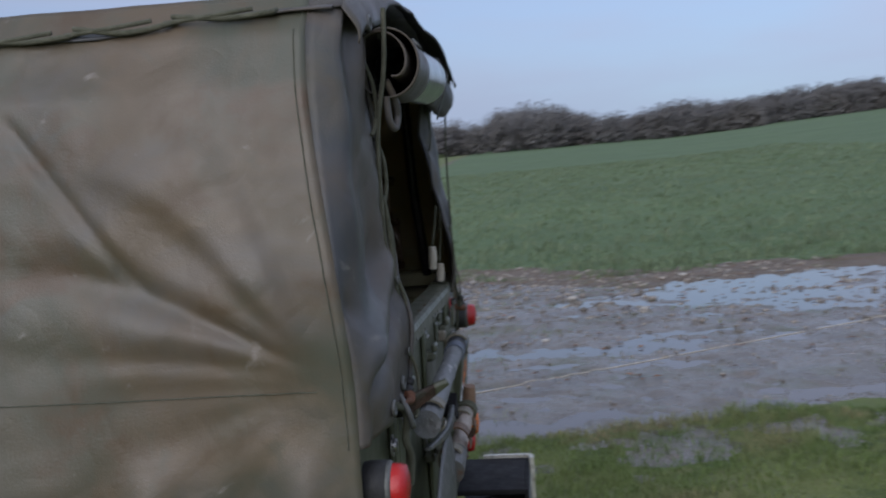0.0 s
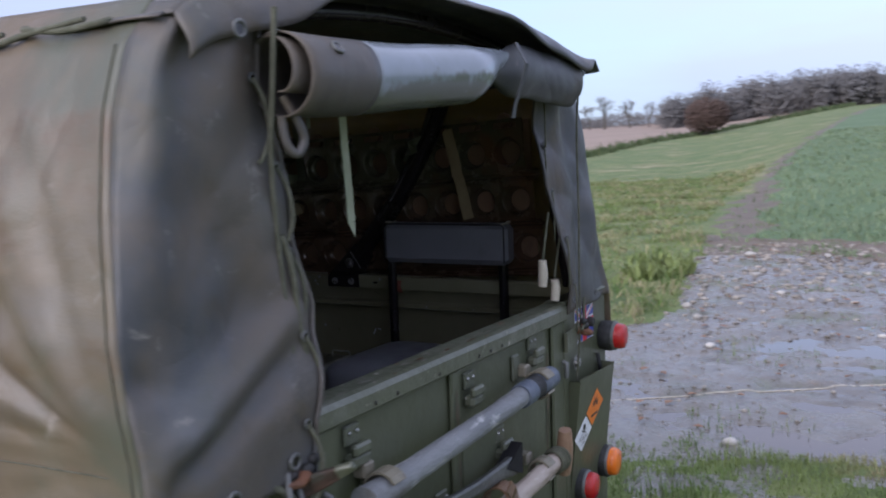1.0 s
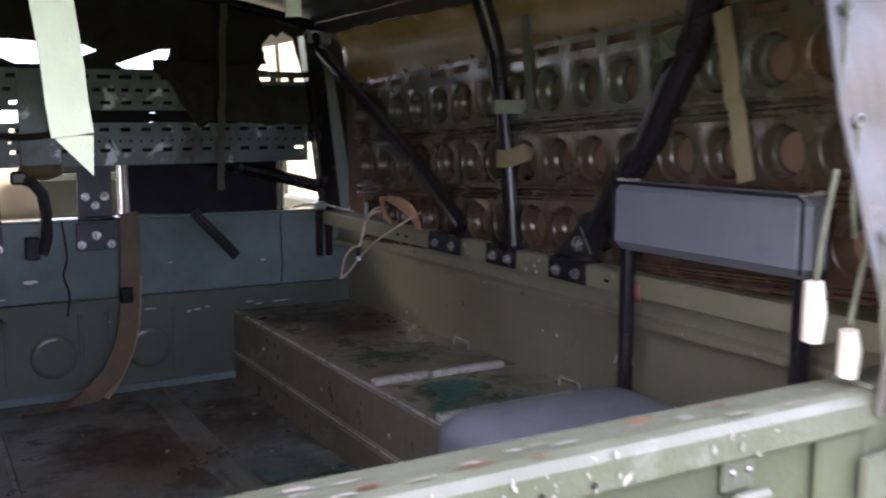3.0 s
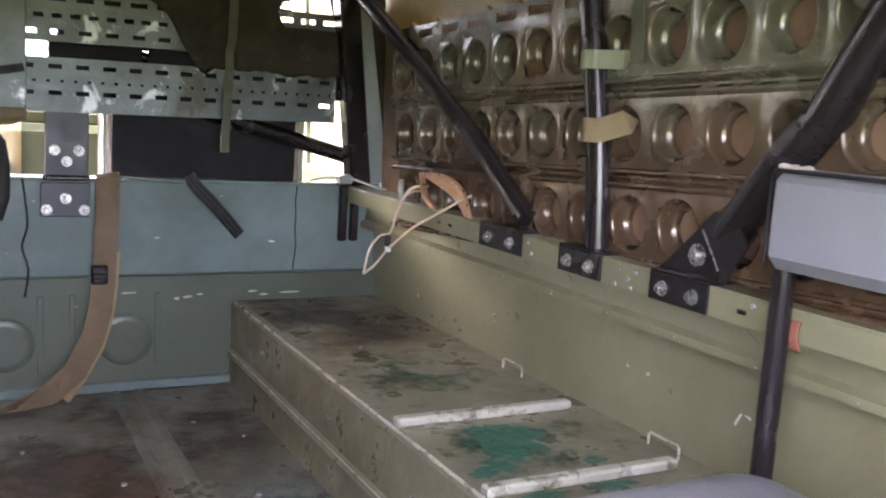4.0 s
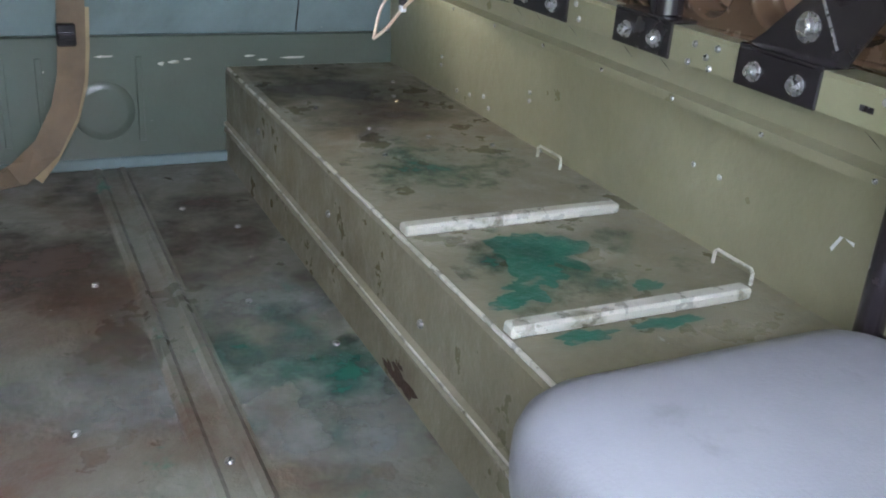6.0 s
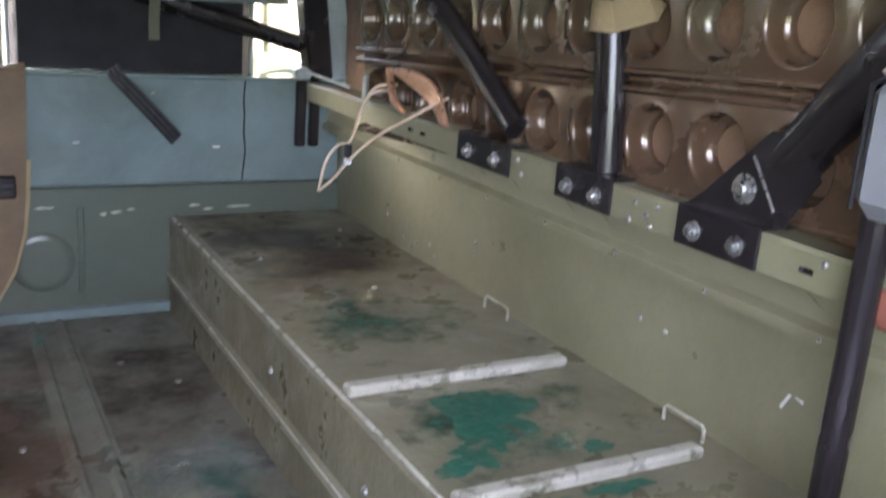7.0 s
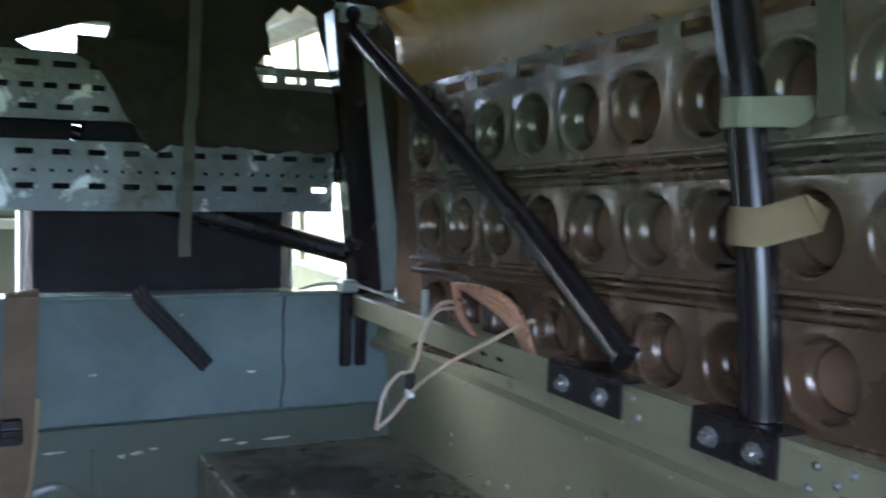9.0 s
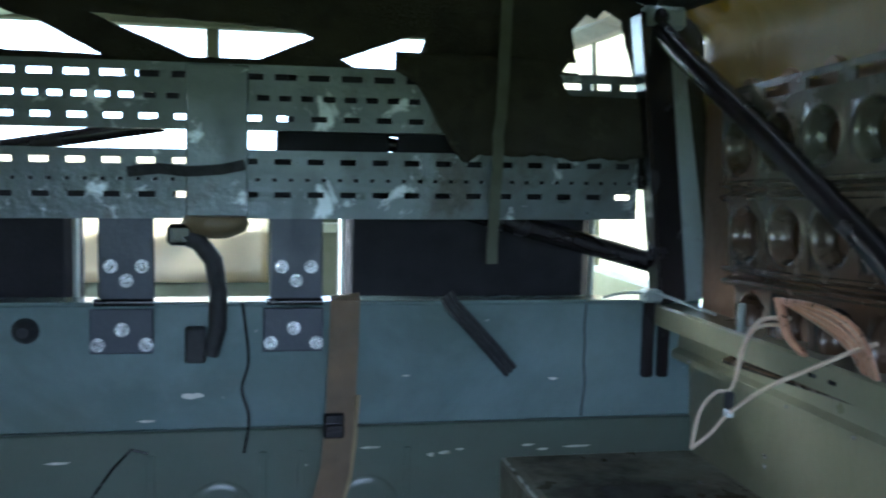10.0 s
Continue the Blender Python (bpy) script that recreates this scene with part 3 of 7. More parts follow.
# wheel boxes
for side in (1, -1):
    xi = 0.423
    s = Shape()
    s.section([(side * x, z) for x, z in ((xi - 0.004, FLOOR_Z), (xi, 0.776), (xi - 0.005, 0.779), (xi - 0.006, 0.784), (xi - 0.001, 0.788), (xi - 0.006, 0.792), (xi - 0.005, 0.797), (xi + 0.001, 0.800), (xi, 0.896), (xi + 0.003, 0.902), (xi + 0.008, 0.905),
                                          (0.765 - INSET[side], 0.905), (0.765 - INSET[side], FLOOR_Z))], 0.0, BULK_Y)
    box_ob = part("wheelbox", s, BOXTOP, truck, "olive wheel box with bare worn edges and teal paint splashes")
    lip = Shape()
    lip.tube([(side * (xi + 0.004), y, 0.9035 + 0.0006 * wob(y * 30, 1)) for y in np.linspace(0.01, BULK_Y - 0.01, 60)], [0.0028 + 0.0012 * wob(y * 25, 7) for y in np.linspace(0, 1.8, 60)], 6)
    part("worn_edge", lip, WORN_STEEL, box_ob, "bare worn metal edge")
    lip = Shape()
    lip.tube([(side * (xi - 0.0055), y, 0.795 + 0.0006 * wob(y * 30, 1)) for y in np.linspace(0.01, BULK_Y - 0.01, 60)], [0.0018 + 0.0014 * wob(y * 25, 3) for y in np.linspace(0, 1.8, 60)], 6)
    part("worn_edge", lip, WORN_STEEL, box_ob)
    for y0, x1 in ((0.998, 0.724), (0.745, 0.716)):
        st = Shape().box((side * 0.428, y0, 0.9055), (side * x1, y0 + 0.020, 0.919), 0.003)
        part("wear_strip", st, WORN_STEEL, box_ob, "pale worn metal strip")
    for y0, y1 in ((1.172, 1.235), (0.776, 0.838)):
        wire = Shape().tube([(side * 0.742, y0, 0.905), (side * 0.742, y0, 0.919), (side * 0.742, y0 + 0.004, 0.923), (side * 0.742, y1 - 0.004, 0.923), (side * 0.742, y1, 0.919),
                             (side * 0.742, y1, 0.905)], 0.0022, 6)
        part("staple", wire, WORN_STEEL, box_ob, "bright wire staple")
    for x, y in ((0.50, 1.55), (0.545, 1.42), (0.62, 1.36), (0.70, 1.3), (0.66, 1.6), (0.52, 1.29), (0.70, 1.7)):
        rivet(box_ob, (side * x, y, 0.905), (0, 0, 1), 0.0045)
    for y, z in ((0.93, 0.83), (1.25, 0.84), (1.62, 0.85)):
        rivet(box_ob, (side * xi, y, z), (-side, 0, 0), 0.006)
    if side > 0:
        for i, (cx, cy, r, st) in enumerate(((0.566, 0.912, 0.070, 0.95), (0.525, 0.868, 0.040, 1.0), (0.497, 0.838, 0.034, 0.9), (0.470, 0.815, 0.036, 0.55), (0.628, 0.806, 0.034, 0.45), (0.60, 0.728, 0.05, 0.3), (0.50, 0.728, 0.05, 0.35))):
            v, f = blotch(cx, cy, r, i * 1.7 + 0.4, st, 40, 0.9068 + i * 0.0002)
            part("paint_splash", Shape().add(v, f), TEAL, box_ob, "teal green paint splash")
        for x0, x1, y0, y1, mat_ in ((0.442, 0.745, 1.025, 1.43, TEAL_BOX), (0.442, 0.73, 0.770, 0.994, TEAL_BOX_REAR), (0.442, 0.755, 1.25, 1.86, GRIME_SHADE_BOX)):
            z_ = 0.9056 if mat_ is GRIME_SHADE_BOX else 0.9062
            part("paint_patch", Shape().add([(x0, y0, z_), (x1, y0, z_), (x1, y1, z_), (x0, y1, z_)], [(0, 1, 2, 3)]), mat_, box_ob)
        for x0, x1, y0, y1, dz, mat_ in ((0.236, 0.418, 0.80, 1.32, 0.0016, TEAL_FLOOR), (-0.165, 0.165, 1.0, 1.845, 0.0010, STAIN_FLOOR), (0.236, 0.418, 1.15, 1.845, 0.0010, STAIN_FLOOR),
                                         (-0.165, 0.165, 0.62, 1.30, 0.0013, DUST_FLOOR), (0.236, 0.418, 0.62, 1.45, 0.0013, DUST_FLOOR)):
            part("paint_patch", Shape().add([(x0, y0, FLOOR_Z + dz), (x1, y0, FLOOR_Z + dz), (x1, y1, FLOOR_Z + dz), (x0, y1, FLOOR_Z + dz)], [(0, 1, 2, 3)]), mat_, floor_panel)
        for r_, dy, dz, seed_ in ((0.024, 0.0, 0.0, 3.3), (0.014, 0.034, -0.004, 5.1), (0.008, -0.026, 0.002, 7.7), (0.006, 0.008, 0.016, 1.2)):
            v, f = blotch(0, 0, r_, seed_, 1.5, 20)
            part("rust_stain", Shape().add([(0.4178, 0.962 + dy + py * 1.3, 0.738 + dz + px * 0.7) for px, py, _ in v], f), DARK_STAIN, box_ob, "dark rust stain")

# side walls of the tub, with the pressed ledge, and the capping rails on them
for side in (1, -1):
    s = Shape()
    poly = [(0.776, 1.125), (0.737, 1.118), (0.733, 1.086), (0.722, 1.079), (0.722, 1.068), (0.756, 1.060), (0.762, 0.905), (0.765, 0.62), (0.778, 0.62), (0.778, 1.125)]
    s.section([(side * (x - INSET[side]), z) for x, z in poly], 0.0, BULK_Y + 0.03)
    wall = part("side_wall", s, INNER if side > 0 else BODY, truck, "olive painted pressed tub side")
    for y, z in ((0.917, 0.996), (0.871, 0.995), (1.20, 0.897), (1.255, 0.905), (1.303, 0.984), (1.303, 0.971), (1.45, 0.94), (1.50, 0.93), (1.55, 0.925), (1.43, 0.925), (1.62, 0.97), (1.62, 0.955)):
        rivet(wall, (side * (0.7595 - INSET[side]), y, z), (-side, 0, 0), 0.0042)
    for y in np.arange(0.35, 1.8, 0.145):
        rivet(wall, (side * (0.7215 - INSET[side]), float(y), 1.0735), (-side, 0, 0), 0.003)
    s = Shape()
    s.section([(side * (x - INSET[side]), z) for x, z in ((0.685, 1.126), (0.685, 1.158), (0.688, 1.162), (0.776, 1.162), (0.776, 1.127), (0.735, 1.127), (0.732, 1.126))], 0.03, BULK_Y - 0.01)
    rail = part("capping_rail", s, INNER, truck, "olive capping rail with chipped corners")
    for y, z in ((0.865, 1.150), (0.845, 1.140), (0.83, 1.152), (0.838, 1.130), (0.872, 1.130), (1.095, 1.152), (1.085, 1.135), (0.62, 1.152)):
        rivet(rail, (side * (0.685 - INSET[side]), y, z), (-side, 0, 0), 0.004)
    for y in (0.638, 1.36, 1.40):
        part("slot", Shape().box((side * (0.6842 - INSET[side]), y - 0.009, 1.1375), (side * (0.69 - INSET[side]), y + 0.009, 1.1455), 0.002), BLACK, rail, "dark open slot")
    for y in (1.32, 1.26, 1.17, 1.045, 0.97, 0.665, 0.60):
        v = [(side * (0.7328 - INSET[side]), y, 1.106), (side * (0.7328 - INSET[side]), y - 0.016, 1.097), (side * (0.7328 - INSET[side]), y + 0.010, 1.110)]
        part("drain_notch", Shape().add(v, [(0, 1, 2)]), BLACK, rail)
    if side > 0:
        # broad arrow mark
        a = Shape()
        x = 0.7585
        a.add([(x, 0.7005, 0.9795), (x, 0.6975, 0.9765), (x, 0.6865, 0.9975), (x, 0.6895, 0.9995)], [(0, 1, 2, 3)])
        a.add([(x, 0.6755, 1.0105), (x, 0.6965, 1.0025), (x, 0.6880, 0.9975), (x, 0.6840, 0.9945), (x, 0.6730, 0.9910)], [(0, 1, 2), (0, 2, 3), (0, 3, 4)])
        part("arrow_mark", a, WHITE, wall, "white broad arrow mark")

# front bulkhead of the tub
s = Shape()
s.box((-0.765, BULK_Y, 0.966), (0.765, BULK_Y + 0.02, 1.165), 0.003)
bulk = part("bulkhead", s, BULK, truck, "grey-green glossy bulkhead panel, scuffed, sky sheen in its colour")
s = Shape().box((-0.765, BULK_Y - 0.006, 0.70), (0.765, BULK_Y + 0.014, 0.966), 0.003)
part("lower_panel", s, BULK_LOW, bulk, "darker green lower bulkhead panel")
part("foot_angle", Shape().box((-0.43, BULK_Y - 0.022, 0.722), (0.43, BULK_Y - 0.0065, 0.742), 0.003), BULK, bulk)
part("top_flange", Shape().box((-0.765, BULK_Y - 0.012, 1.162), (0.765, BULK_Y + 0.05, 1.169), 0.002), BULK, bulk)
for cx in (0.18, -0.05):
    for dx in (-0.085, 0.085):
        part("pressed_rib", Shape().box((cx + dx - 0.006, BULK_Y - 0.0095, 0.77), (cx + dx + 0.006, BULK_Y - 0.006, 0.93), 0.002), BULK_LOW, bulk)
    part("cover_disc", Shape().lathe([(0.055, 0), (0.052, 0.003), (0.04, 0.004)], (cx + 0.02, BULK_Y - 0.006, 0.83), (0, -1, 0), 28), BULK_LOW, bulk)
for k, (x, z, r) in enumerate(((0.33, 0.917, 0.010), (0.352, 0.922, 0.006), (0.305, 0.915, 0.007), (0.47, 0.925, 0.008), (0.10, 0.905, 0.006), (-0.07, 1.02, 0.012), (0.262, 1.045, 0.006), (0.51, 1.035, 0.007))):
    v, f = blotch(0, 0, r, k * 1.9, 0.35 + 0.1 * (k % 3), 14)
    y = BULK_Y - (0.0068 if z < 0.966 else 0.0008)
    part("paint_chip", Shape().add([(x + px * 1.6, y, z + py) for px, py, _ in v], f), WORN_STEEL, bulk)
part("crack_line", Shape().tube([(0.565 + 0.006 * wob(z * 20, 1), BULK_Y - 0.0005, z) for z in np.linspace(0.97, 1.16, 14)], 0.0016, 5), BLACK, bulk)
part("crack_line", Shape().tube([(-0.225, BULK_Y - 0.0068, 0.862), (-0.191, BULK_Y - 0.0068, 0.911), (-0.164, BULK_Y - 0.0068, 0.940), (-0.139, BULK_Y - 0.0068, 0.933)], 0.0022, 5), BLACK, bulk)
part("thin_cable", Shape().tube(curve([(0.002, BULK_Y - 0.014, 1.166), (0.005, BULK_Y - 0.008, 1.146), (0.012, BULK_Y - 0.004, 1.075), (0.002, BULK_Y - 0.004, 1.030), (0.013, BULK_Y - 0.008, 0.985), (0.006, BULK_Y - 0.010, 0.93)]), 0.0024, 6), BLACK, bulk, "thin black cable")
for x, z, w_ in ((-0.272, 0.922, 0.020), (0.205, 0.930, 0.018), (-0.142, 0.982, 0.014), (0.554, 0.920, 0.026), (0.494, 0.917, 0.012)):
    y_ = BULK_Y - (0.0068 if z < 0.966 else 0.0010)
    part("paint_chip", Shape().add([(x - w_, y_, z), (x - w_ * 0.2, y_, z + 0.0022), (x + w_, y_, z + 0.0016), (x + w_ * 0.7, y_, z - 0.0016), (x - w_ * 0.4, y_, z - 0.0020)], [(0, 1, 2, 3, 4)]), WORN_STEEL, bulk)
# hinged bracket plates of the middle seat
for x0 in (-0.222, 0.034):
    pl = Shape().box((x0, BULK_Y - 0.017, 1.091), (x0 + 0.093, BULK_Y - 0.0125, 1.160), 0.002)
    plate = part("bracket_plate", pl, DARK_PLATE, bulk, "dark blue-grey bracket plate with pale bolts")
    for dx, dz in ((0.047, 1.128), (0.012, 1.105), (0.082, 1.105)):
        hex_bolt(plate, (x0 + dx, BULK_Y - 0.0175, dz), (0, -1, 0), 0.0072)
    up = Shape().box((x0 + 0.010, BULK_Y + 0.005, 1.17), (x0 + 0.092, BULK_Y + 0.010, 1.30), 0.002)
    upr = part("bracket_upright", up, DARK_PLATE, bulk)
    for dx, dz in ((0.028, 1.222), (0.074, 1.222), (0.051, 1.200)):
        hex_bolt(upr, (x0 + dx, BULK_Y + 0.005, dz), (0, -1, 0), 0.007)
    part("hinge_bar", Shape().tube([(x0 + 0.005, BULK_Y - 0.008, 1.168), (x0 + 0.093, BULK_Y - 0.008, 1.168)], 0.006, 8), BLACK, bulk)
part("rubber_grommet", Shape().lathe([(0.02, 0), (0.016, 0.012), (0.008, 0.02)], (-0.315, BULK_Y, 1.125), (0, -1, 0), 16), RUBBER, bulk)
part("post_foot", Shape().box((0.664, BULK_Y - 0.014, 1.036), (0.684, BULK_Y - 0.0005, 1.165), 0.003), BLACK, bulk)
part("post_foot", Shape().box((0.692, BULK_Y - 0.014, 1.036), (0.712, BULK_Y - 0.0005, 1.165), 0.003), BLACK, bulk)

# rear corner panels with their lamps
def lamp(parent, c, lens, name, r=0.042, depth=0.052):
    """A round lamp: rubber body, chrome-like rim and ribbed lens."""
    x, y, z = c
    body = part(name, Shape().lathe([(r * 0.95, 0), (r, 0.008), (r, depth * 0.55), (r * 0.9, depth * 0.6)], (x, y, z), (0, -1, 0), 28), RUBBER, parent, "black rubber lamp body")
    part("rim", Shape().lathe([(r * 0.97, depth * 0.55), (r * 0.99, depth * 0.62), (r * 0.9, depth * 0.68)], (x, y, z), (0, -1, 0), 28), IRON, body)
    part("lens", Shape().lathe([(r * 0.88, depth * 0.6), (r * 0.86, depth * 0.85), (r * 0.78, depth), (r * 0.4, depth * 1.06), (r * 0.05, depth * 1.08)], (x, y, z), (0, -1, 0), 28), lens, body)
    return body


for side in (1, -1):
    s = Shape().box((side * 0.465, -0.004, 0.56), (side * (0.772 if side > 0 else 0.745), 0.022, 1.145), 0.006)
    panel = part("corner_panel", s, BODY, truck, "dark green rear corner panel")
    part("corner_angle", Shape().box((side * 0.464, -0.016, 0.62), (side * 0.505, -0.0045, 1.148), 0.004), BODY, panel)
    part("corner_cap", Shape().box((side * 0.464, -0.02, 1.1455), (side * 0.735, 0.03, 1.154), 0.003), BODY_CHIPPED, panel)
    lamp(panel, (0.742, -0.0045, 1.026) if side > 0 else (-0.708, -0.0045, 0.990), RED_LENS, "tail_lamp", 0.037, 0.060)
    lamp(panel, (side * 0.700, -0.0045, 0.715), AMBER_LENS, "indicator_lamp", 0.040)
    lamp(panel, (side * 0.545, -0.0045, 0.705), RED_LENS, "stop_lamp", 0.036)
    hex_bolt(panel, (side * 0.535, -0.0165, 1.00), (0, -1, 0), 0.012)
    # hook plate and rusty hook of the tailgate chain
    pts = [(0.452, 1.085), (0.500, 1.088), (0.528, 1.098), (0.540, 1.082), (0.520, 1.060), (0.500, 1.045), (0.452, 1.040)]
    v = [(side * x, y, z) for y in (-0.030, -0.022) for x, z in pts]
    n = len(pts)
    plate = part("hook_plate", Shape().add(v, [tuple(range(n)), tuple(range(n, 2 * n))[::-1]] + [(k, n + k, n + (k + 1) % n, (k + 1) % n) for k in range(n)]), BODY_CHIPPED, panel)
    part("hook", Shape().tube([(side * 0.515, -0.02, 1.082), (side * 0.517, -0.040, 1.080), (side * 0.524, -0.050, 1.077), (side * 0.540, -0.052, 1.073), (side * 0.556, -0.044, 1.072)], [0.008, 0.009, 0.009, 0.007, 0.004], 8), RUST, plate, "rusty tailgate hook")
    part("lamp_cable", Shape().tube([(side * 0.70, -0.008, 0.988), (side * 0.695, -0.014, 0.965), (side * 0.705, -0.012, 0.945), (side * 0.725, -0.008, 0.93)], 0.005, 6), RUBBER, panel)
    # bumperette
    b = Shape()
    b.box((side * 0.50, -0.19, 0.462), (side * 0.795, 0.0, 0.477), 0.003).box((side * 0.50, -0.19, 0.562), (side * 0.795, 0.0, 0.577), 0.003).box((side * 0.50, -0.20, 0.462), (side * 0.795, -0.188, 0.577), 0.004)
    bm_ob = part("bumperette", b, DULL_BLACK, truck, "black steel rear bumperette with a scuffed edge")
    part("scuffed_edge", Shape().ribbon([(side * 0.762, -0.206, 0.520), (side * 0.792, -0.204, 0.520), (side * 0.800, -0.196, 0.520), (side * 0.801, -0.15, 0.520), (side * 0.801, -0.06, 0.520)], (0, 0, 1), 0.132, 0.013), WORN_STEEL, bm_ob)
    part("edge_line", Shape().box((side * 0.50, -0.2025, 0.548), (side * 0.772, -0.2005, 0.552), 0), GREY_STEEL, bm_ob)

panel_r = [o for o in truck.children if o.name.startswith("corner_panel")][0]
# wedge-shaped stowage pocket, open at the top
poly = [(-0.010, 0.655), (-0.052, 0.97), (-0.049, 0.97), (-0.013, 0.67)]
s = Shape()
s.add([(0.488, -0.006, 0.60), (0.715, -0.006, 0.60), (0.715, -0.045, 0.962), (0.488, -0.045, 0.972), (0.488, -0.0042, 0.60), (0.715, -0.0042, 0.60), (0.715, -0.042, 0.962), (0.488, -0.042, 0.972)],
      [(0, 1, 2, 3), (7, 6, 5, 4), (3, 2, 6, 7)])
for x in (0.488, 0.715):
    s.add([(x, -0.0045, 0.60), (x, -0.045, 0.966), (x, -0.0045, 0.966), (x + 0.002, -0.0045, 0.60), (x + 0.002, -0.045, 0.966), (x + 0.002, -0.0045, 0.966)], [(0, 1, 2), (3, 5, 4), (0, 3, 4, 1)])
part("stowage_pocket", s, BODY, panel_r, "dark green sheet steel pocket, open on top")


def on_pocket(x, z, lift=0.0008):
    """A place on the sloping face of the pocket."""
    t = (z - 0.60) / 0.366
    return (x, lerp(-0.006, -0.045, t) - lift, z)


def diamond(name, pts, material, label):
    c = [sum(p[i] for p in pts) / 4 for i in (0, 1)]
    s = Shape()
    s.add([on_pocket(*p) for p in pts] + [on_pocket(*p, 0.0002) for p in pts], [(0, 1, 2, 3)] + [(k, 4 + k, 4 + (k + 1) % 4, (k + 1) % 4) for k in range(4)])
    return part(name, s, material, panel_r, label), c


orange, oc = diamond("hazard_label", [(0.603, 0.925), (0.655, 0.885), (0.592, 0.836), (0.545, 0.877)], ORANGE, "orange diamond hazard label with a black burst")
white, wc = diamond("hazard_label", [(0.541, 0.873), (0.589, 0.832), (0.530, 0.790), (0.480, 0.830)], WHITE, "white diamond hazard label with black print")
s = Shape()
for k in range(9):
    a = radians(-20 + 27 * k)
    p0, p1 = (oc[0] + 0.004 * math.cos(a), oc[1] + 0.008 + 0.004 * math.sin(a)), (oc[0] + 0.026 * math.cos(a), oc[1] + 0.008 + (0.024 if k % 2 else 0.017) * math.sin(a))
    nx, nz = -math.sin(a) * 0.0025, math.cos(a) * 0.0025
    s.add([on_pocket(p0[0] + nx, p0[1] + nz, 0.0014), on_pocket(p0[0] - nx, p0[1] - nz, 0.0014), on_pocket(*p1, 0.0014)], [(0, 1, 2)])
s.add([on_pocket(oc[0] - 0.022, oc[1] - 0.016, 0.0014), on_pocket(oc[0] + 0.020, oc[1] - 0.014, 0.0014), on_pocket(oc[0] + 0.020, oc[1] - 0.020, 0.0014), on_pocket(oc[0] - 0.022, oc[1] - 0.022, 0.0014)], [(0, 1, 2, 3)])
part("burst_mark", s, PRINT, orange, "black burst mark")
s = Shape()
for sgn in (1, -1):
    s.add([on_pocket(wc[0] - 0.016, wc[1] + 0.004 + sgn * 0.006, 0.0014), on_pocket(wc[0] - 0.015, wc[1] + 0.007 + sgn * 0.006, 0.0014), on_pocket(wc[0] + 0.016, wc[1] + 0.007 - sgn * 0.006, 0.0014),
           on_pocket(wc[0] + 0.015, wc[1] + 0.004 - sgn * 0.006, 0.0014)], [(0, 1, 2, 3)])
s.add([on_pocket(wc[0] + 0.008 * math.cos(a), wc[1] + 0.017 + 0.008 * math.sin(a), 0.0016) for a in np.linspace(0, 2 * math.pi, 13)[:-1]], [tuple(range(12))])
part("skull_mark", s, PRINT, white, "black skull and crossed bones mark")


def lettering(name, text, size, c, parent, material):
    """Raised print made from the built-in font, laid on the pocket's face."""
    cu = bpy.data.curves.new(name, "FONT")
    cu.body, cu.size, cu.align_x, cu.align_y = text, size, "CENTER", "CENTER"
    tmp = bpy.data.objects.new(name, cu)
    me = bpy.data.meshes.new_from_object(tmp)
    bpy.data.objects.remove(tmp)
    for v in me.vertices:
        v.co = on_pocket(c[0] + v.co.x, c[1] + v.co.y, 0.0015)
    me.materials.append(material)
    ob = new(name, me)
    ob.parent = parent
    return ob


lettering("lettering", "POISON", 0.0145, (wc[0], wc[1] - 0.010), white, PRINT)
lettering("lettering", "GAS", 0.0125, (wc[0], wc[1] - 0.022), white, PRINT)

# flag sticker: a white sheet with the blue fields and the red cross on it
X0, X1, Z0, Z1, FY = 0.560, 0.680, 1.036, 1.120, -0.0052
s = Shape().box((X0, FY, Z0), (X1, FY + 0.001, Z1), 0)
flag = part("flag_sticker", s, WHITE, panel_r, "red, white and blue flag sticker, torn")
cx, cz, hw, hh = (X0 + X1) / 2, (Z0 + Z1) / 2, (X1 - X0) / 2, (Z1 - Z0) / 2
for sx in (1, -1):
    for sz in (1, -1):
        a = Shape().add([(cx + sx * hw * px, FY - 0.0006, cz + sz * hh * pz) for px, pz in ((0.98, 0.34), (0.98, 0.80), (0.42, 0.34))], [(0, 1, 2)])
        a.add([(cx + sx * hw * px, FY - 0.0006, cz + sz * hh * pz) for px, pz in ((0.22, 0.96), (0.78, 0.96), (0.22, 0.52))], [(0, 1, 2)])
        part("blue_field", a, FLAG_BLUE, flag)
        a = Shape().add([(cx + sx * hw * px, FY - 0.0007, cz + sz * hh * pz) for px, pz in ((0.26, 0.34), (0.36, 0.34), (0.97, 0.87), (0.97, 0.95))], [(0, 1, 2, 3)])
        part("red_diagonal", a, FLAG_RED, flag)
a = Shape().box((cx - 0.012, FY - 0.0016, Z0), (cx + 0.012, FY - 0.0011, Z1), 0).box((X0, FY - 0.0012, cz - 0.010), (X1, FY - 0.0008, cz + 0.010), 0)
part("red_cross", a, FLAG_RED, flag)
part("lamp_stud", Shape().lathe([(0.012, 0), (0.012, 0.010), (0.008, 0.014)], (0.644, FY - 0.002, 1.078), (0, -1, 0), 14), RUBBER, panel_r, "dark rubber stud")

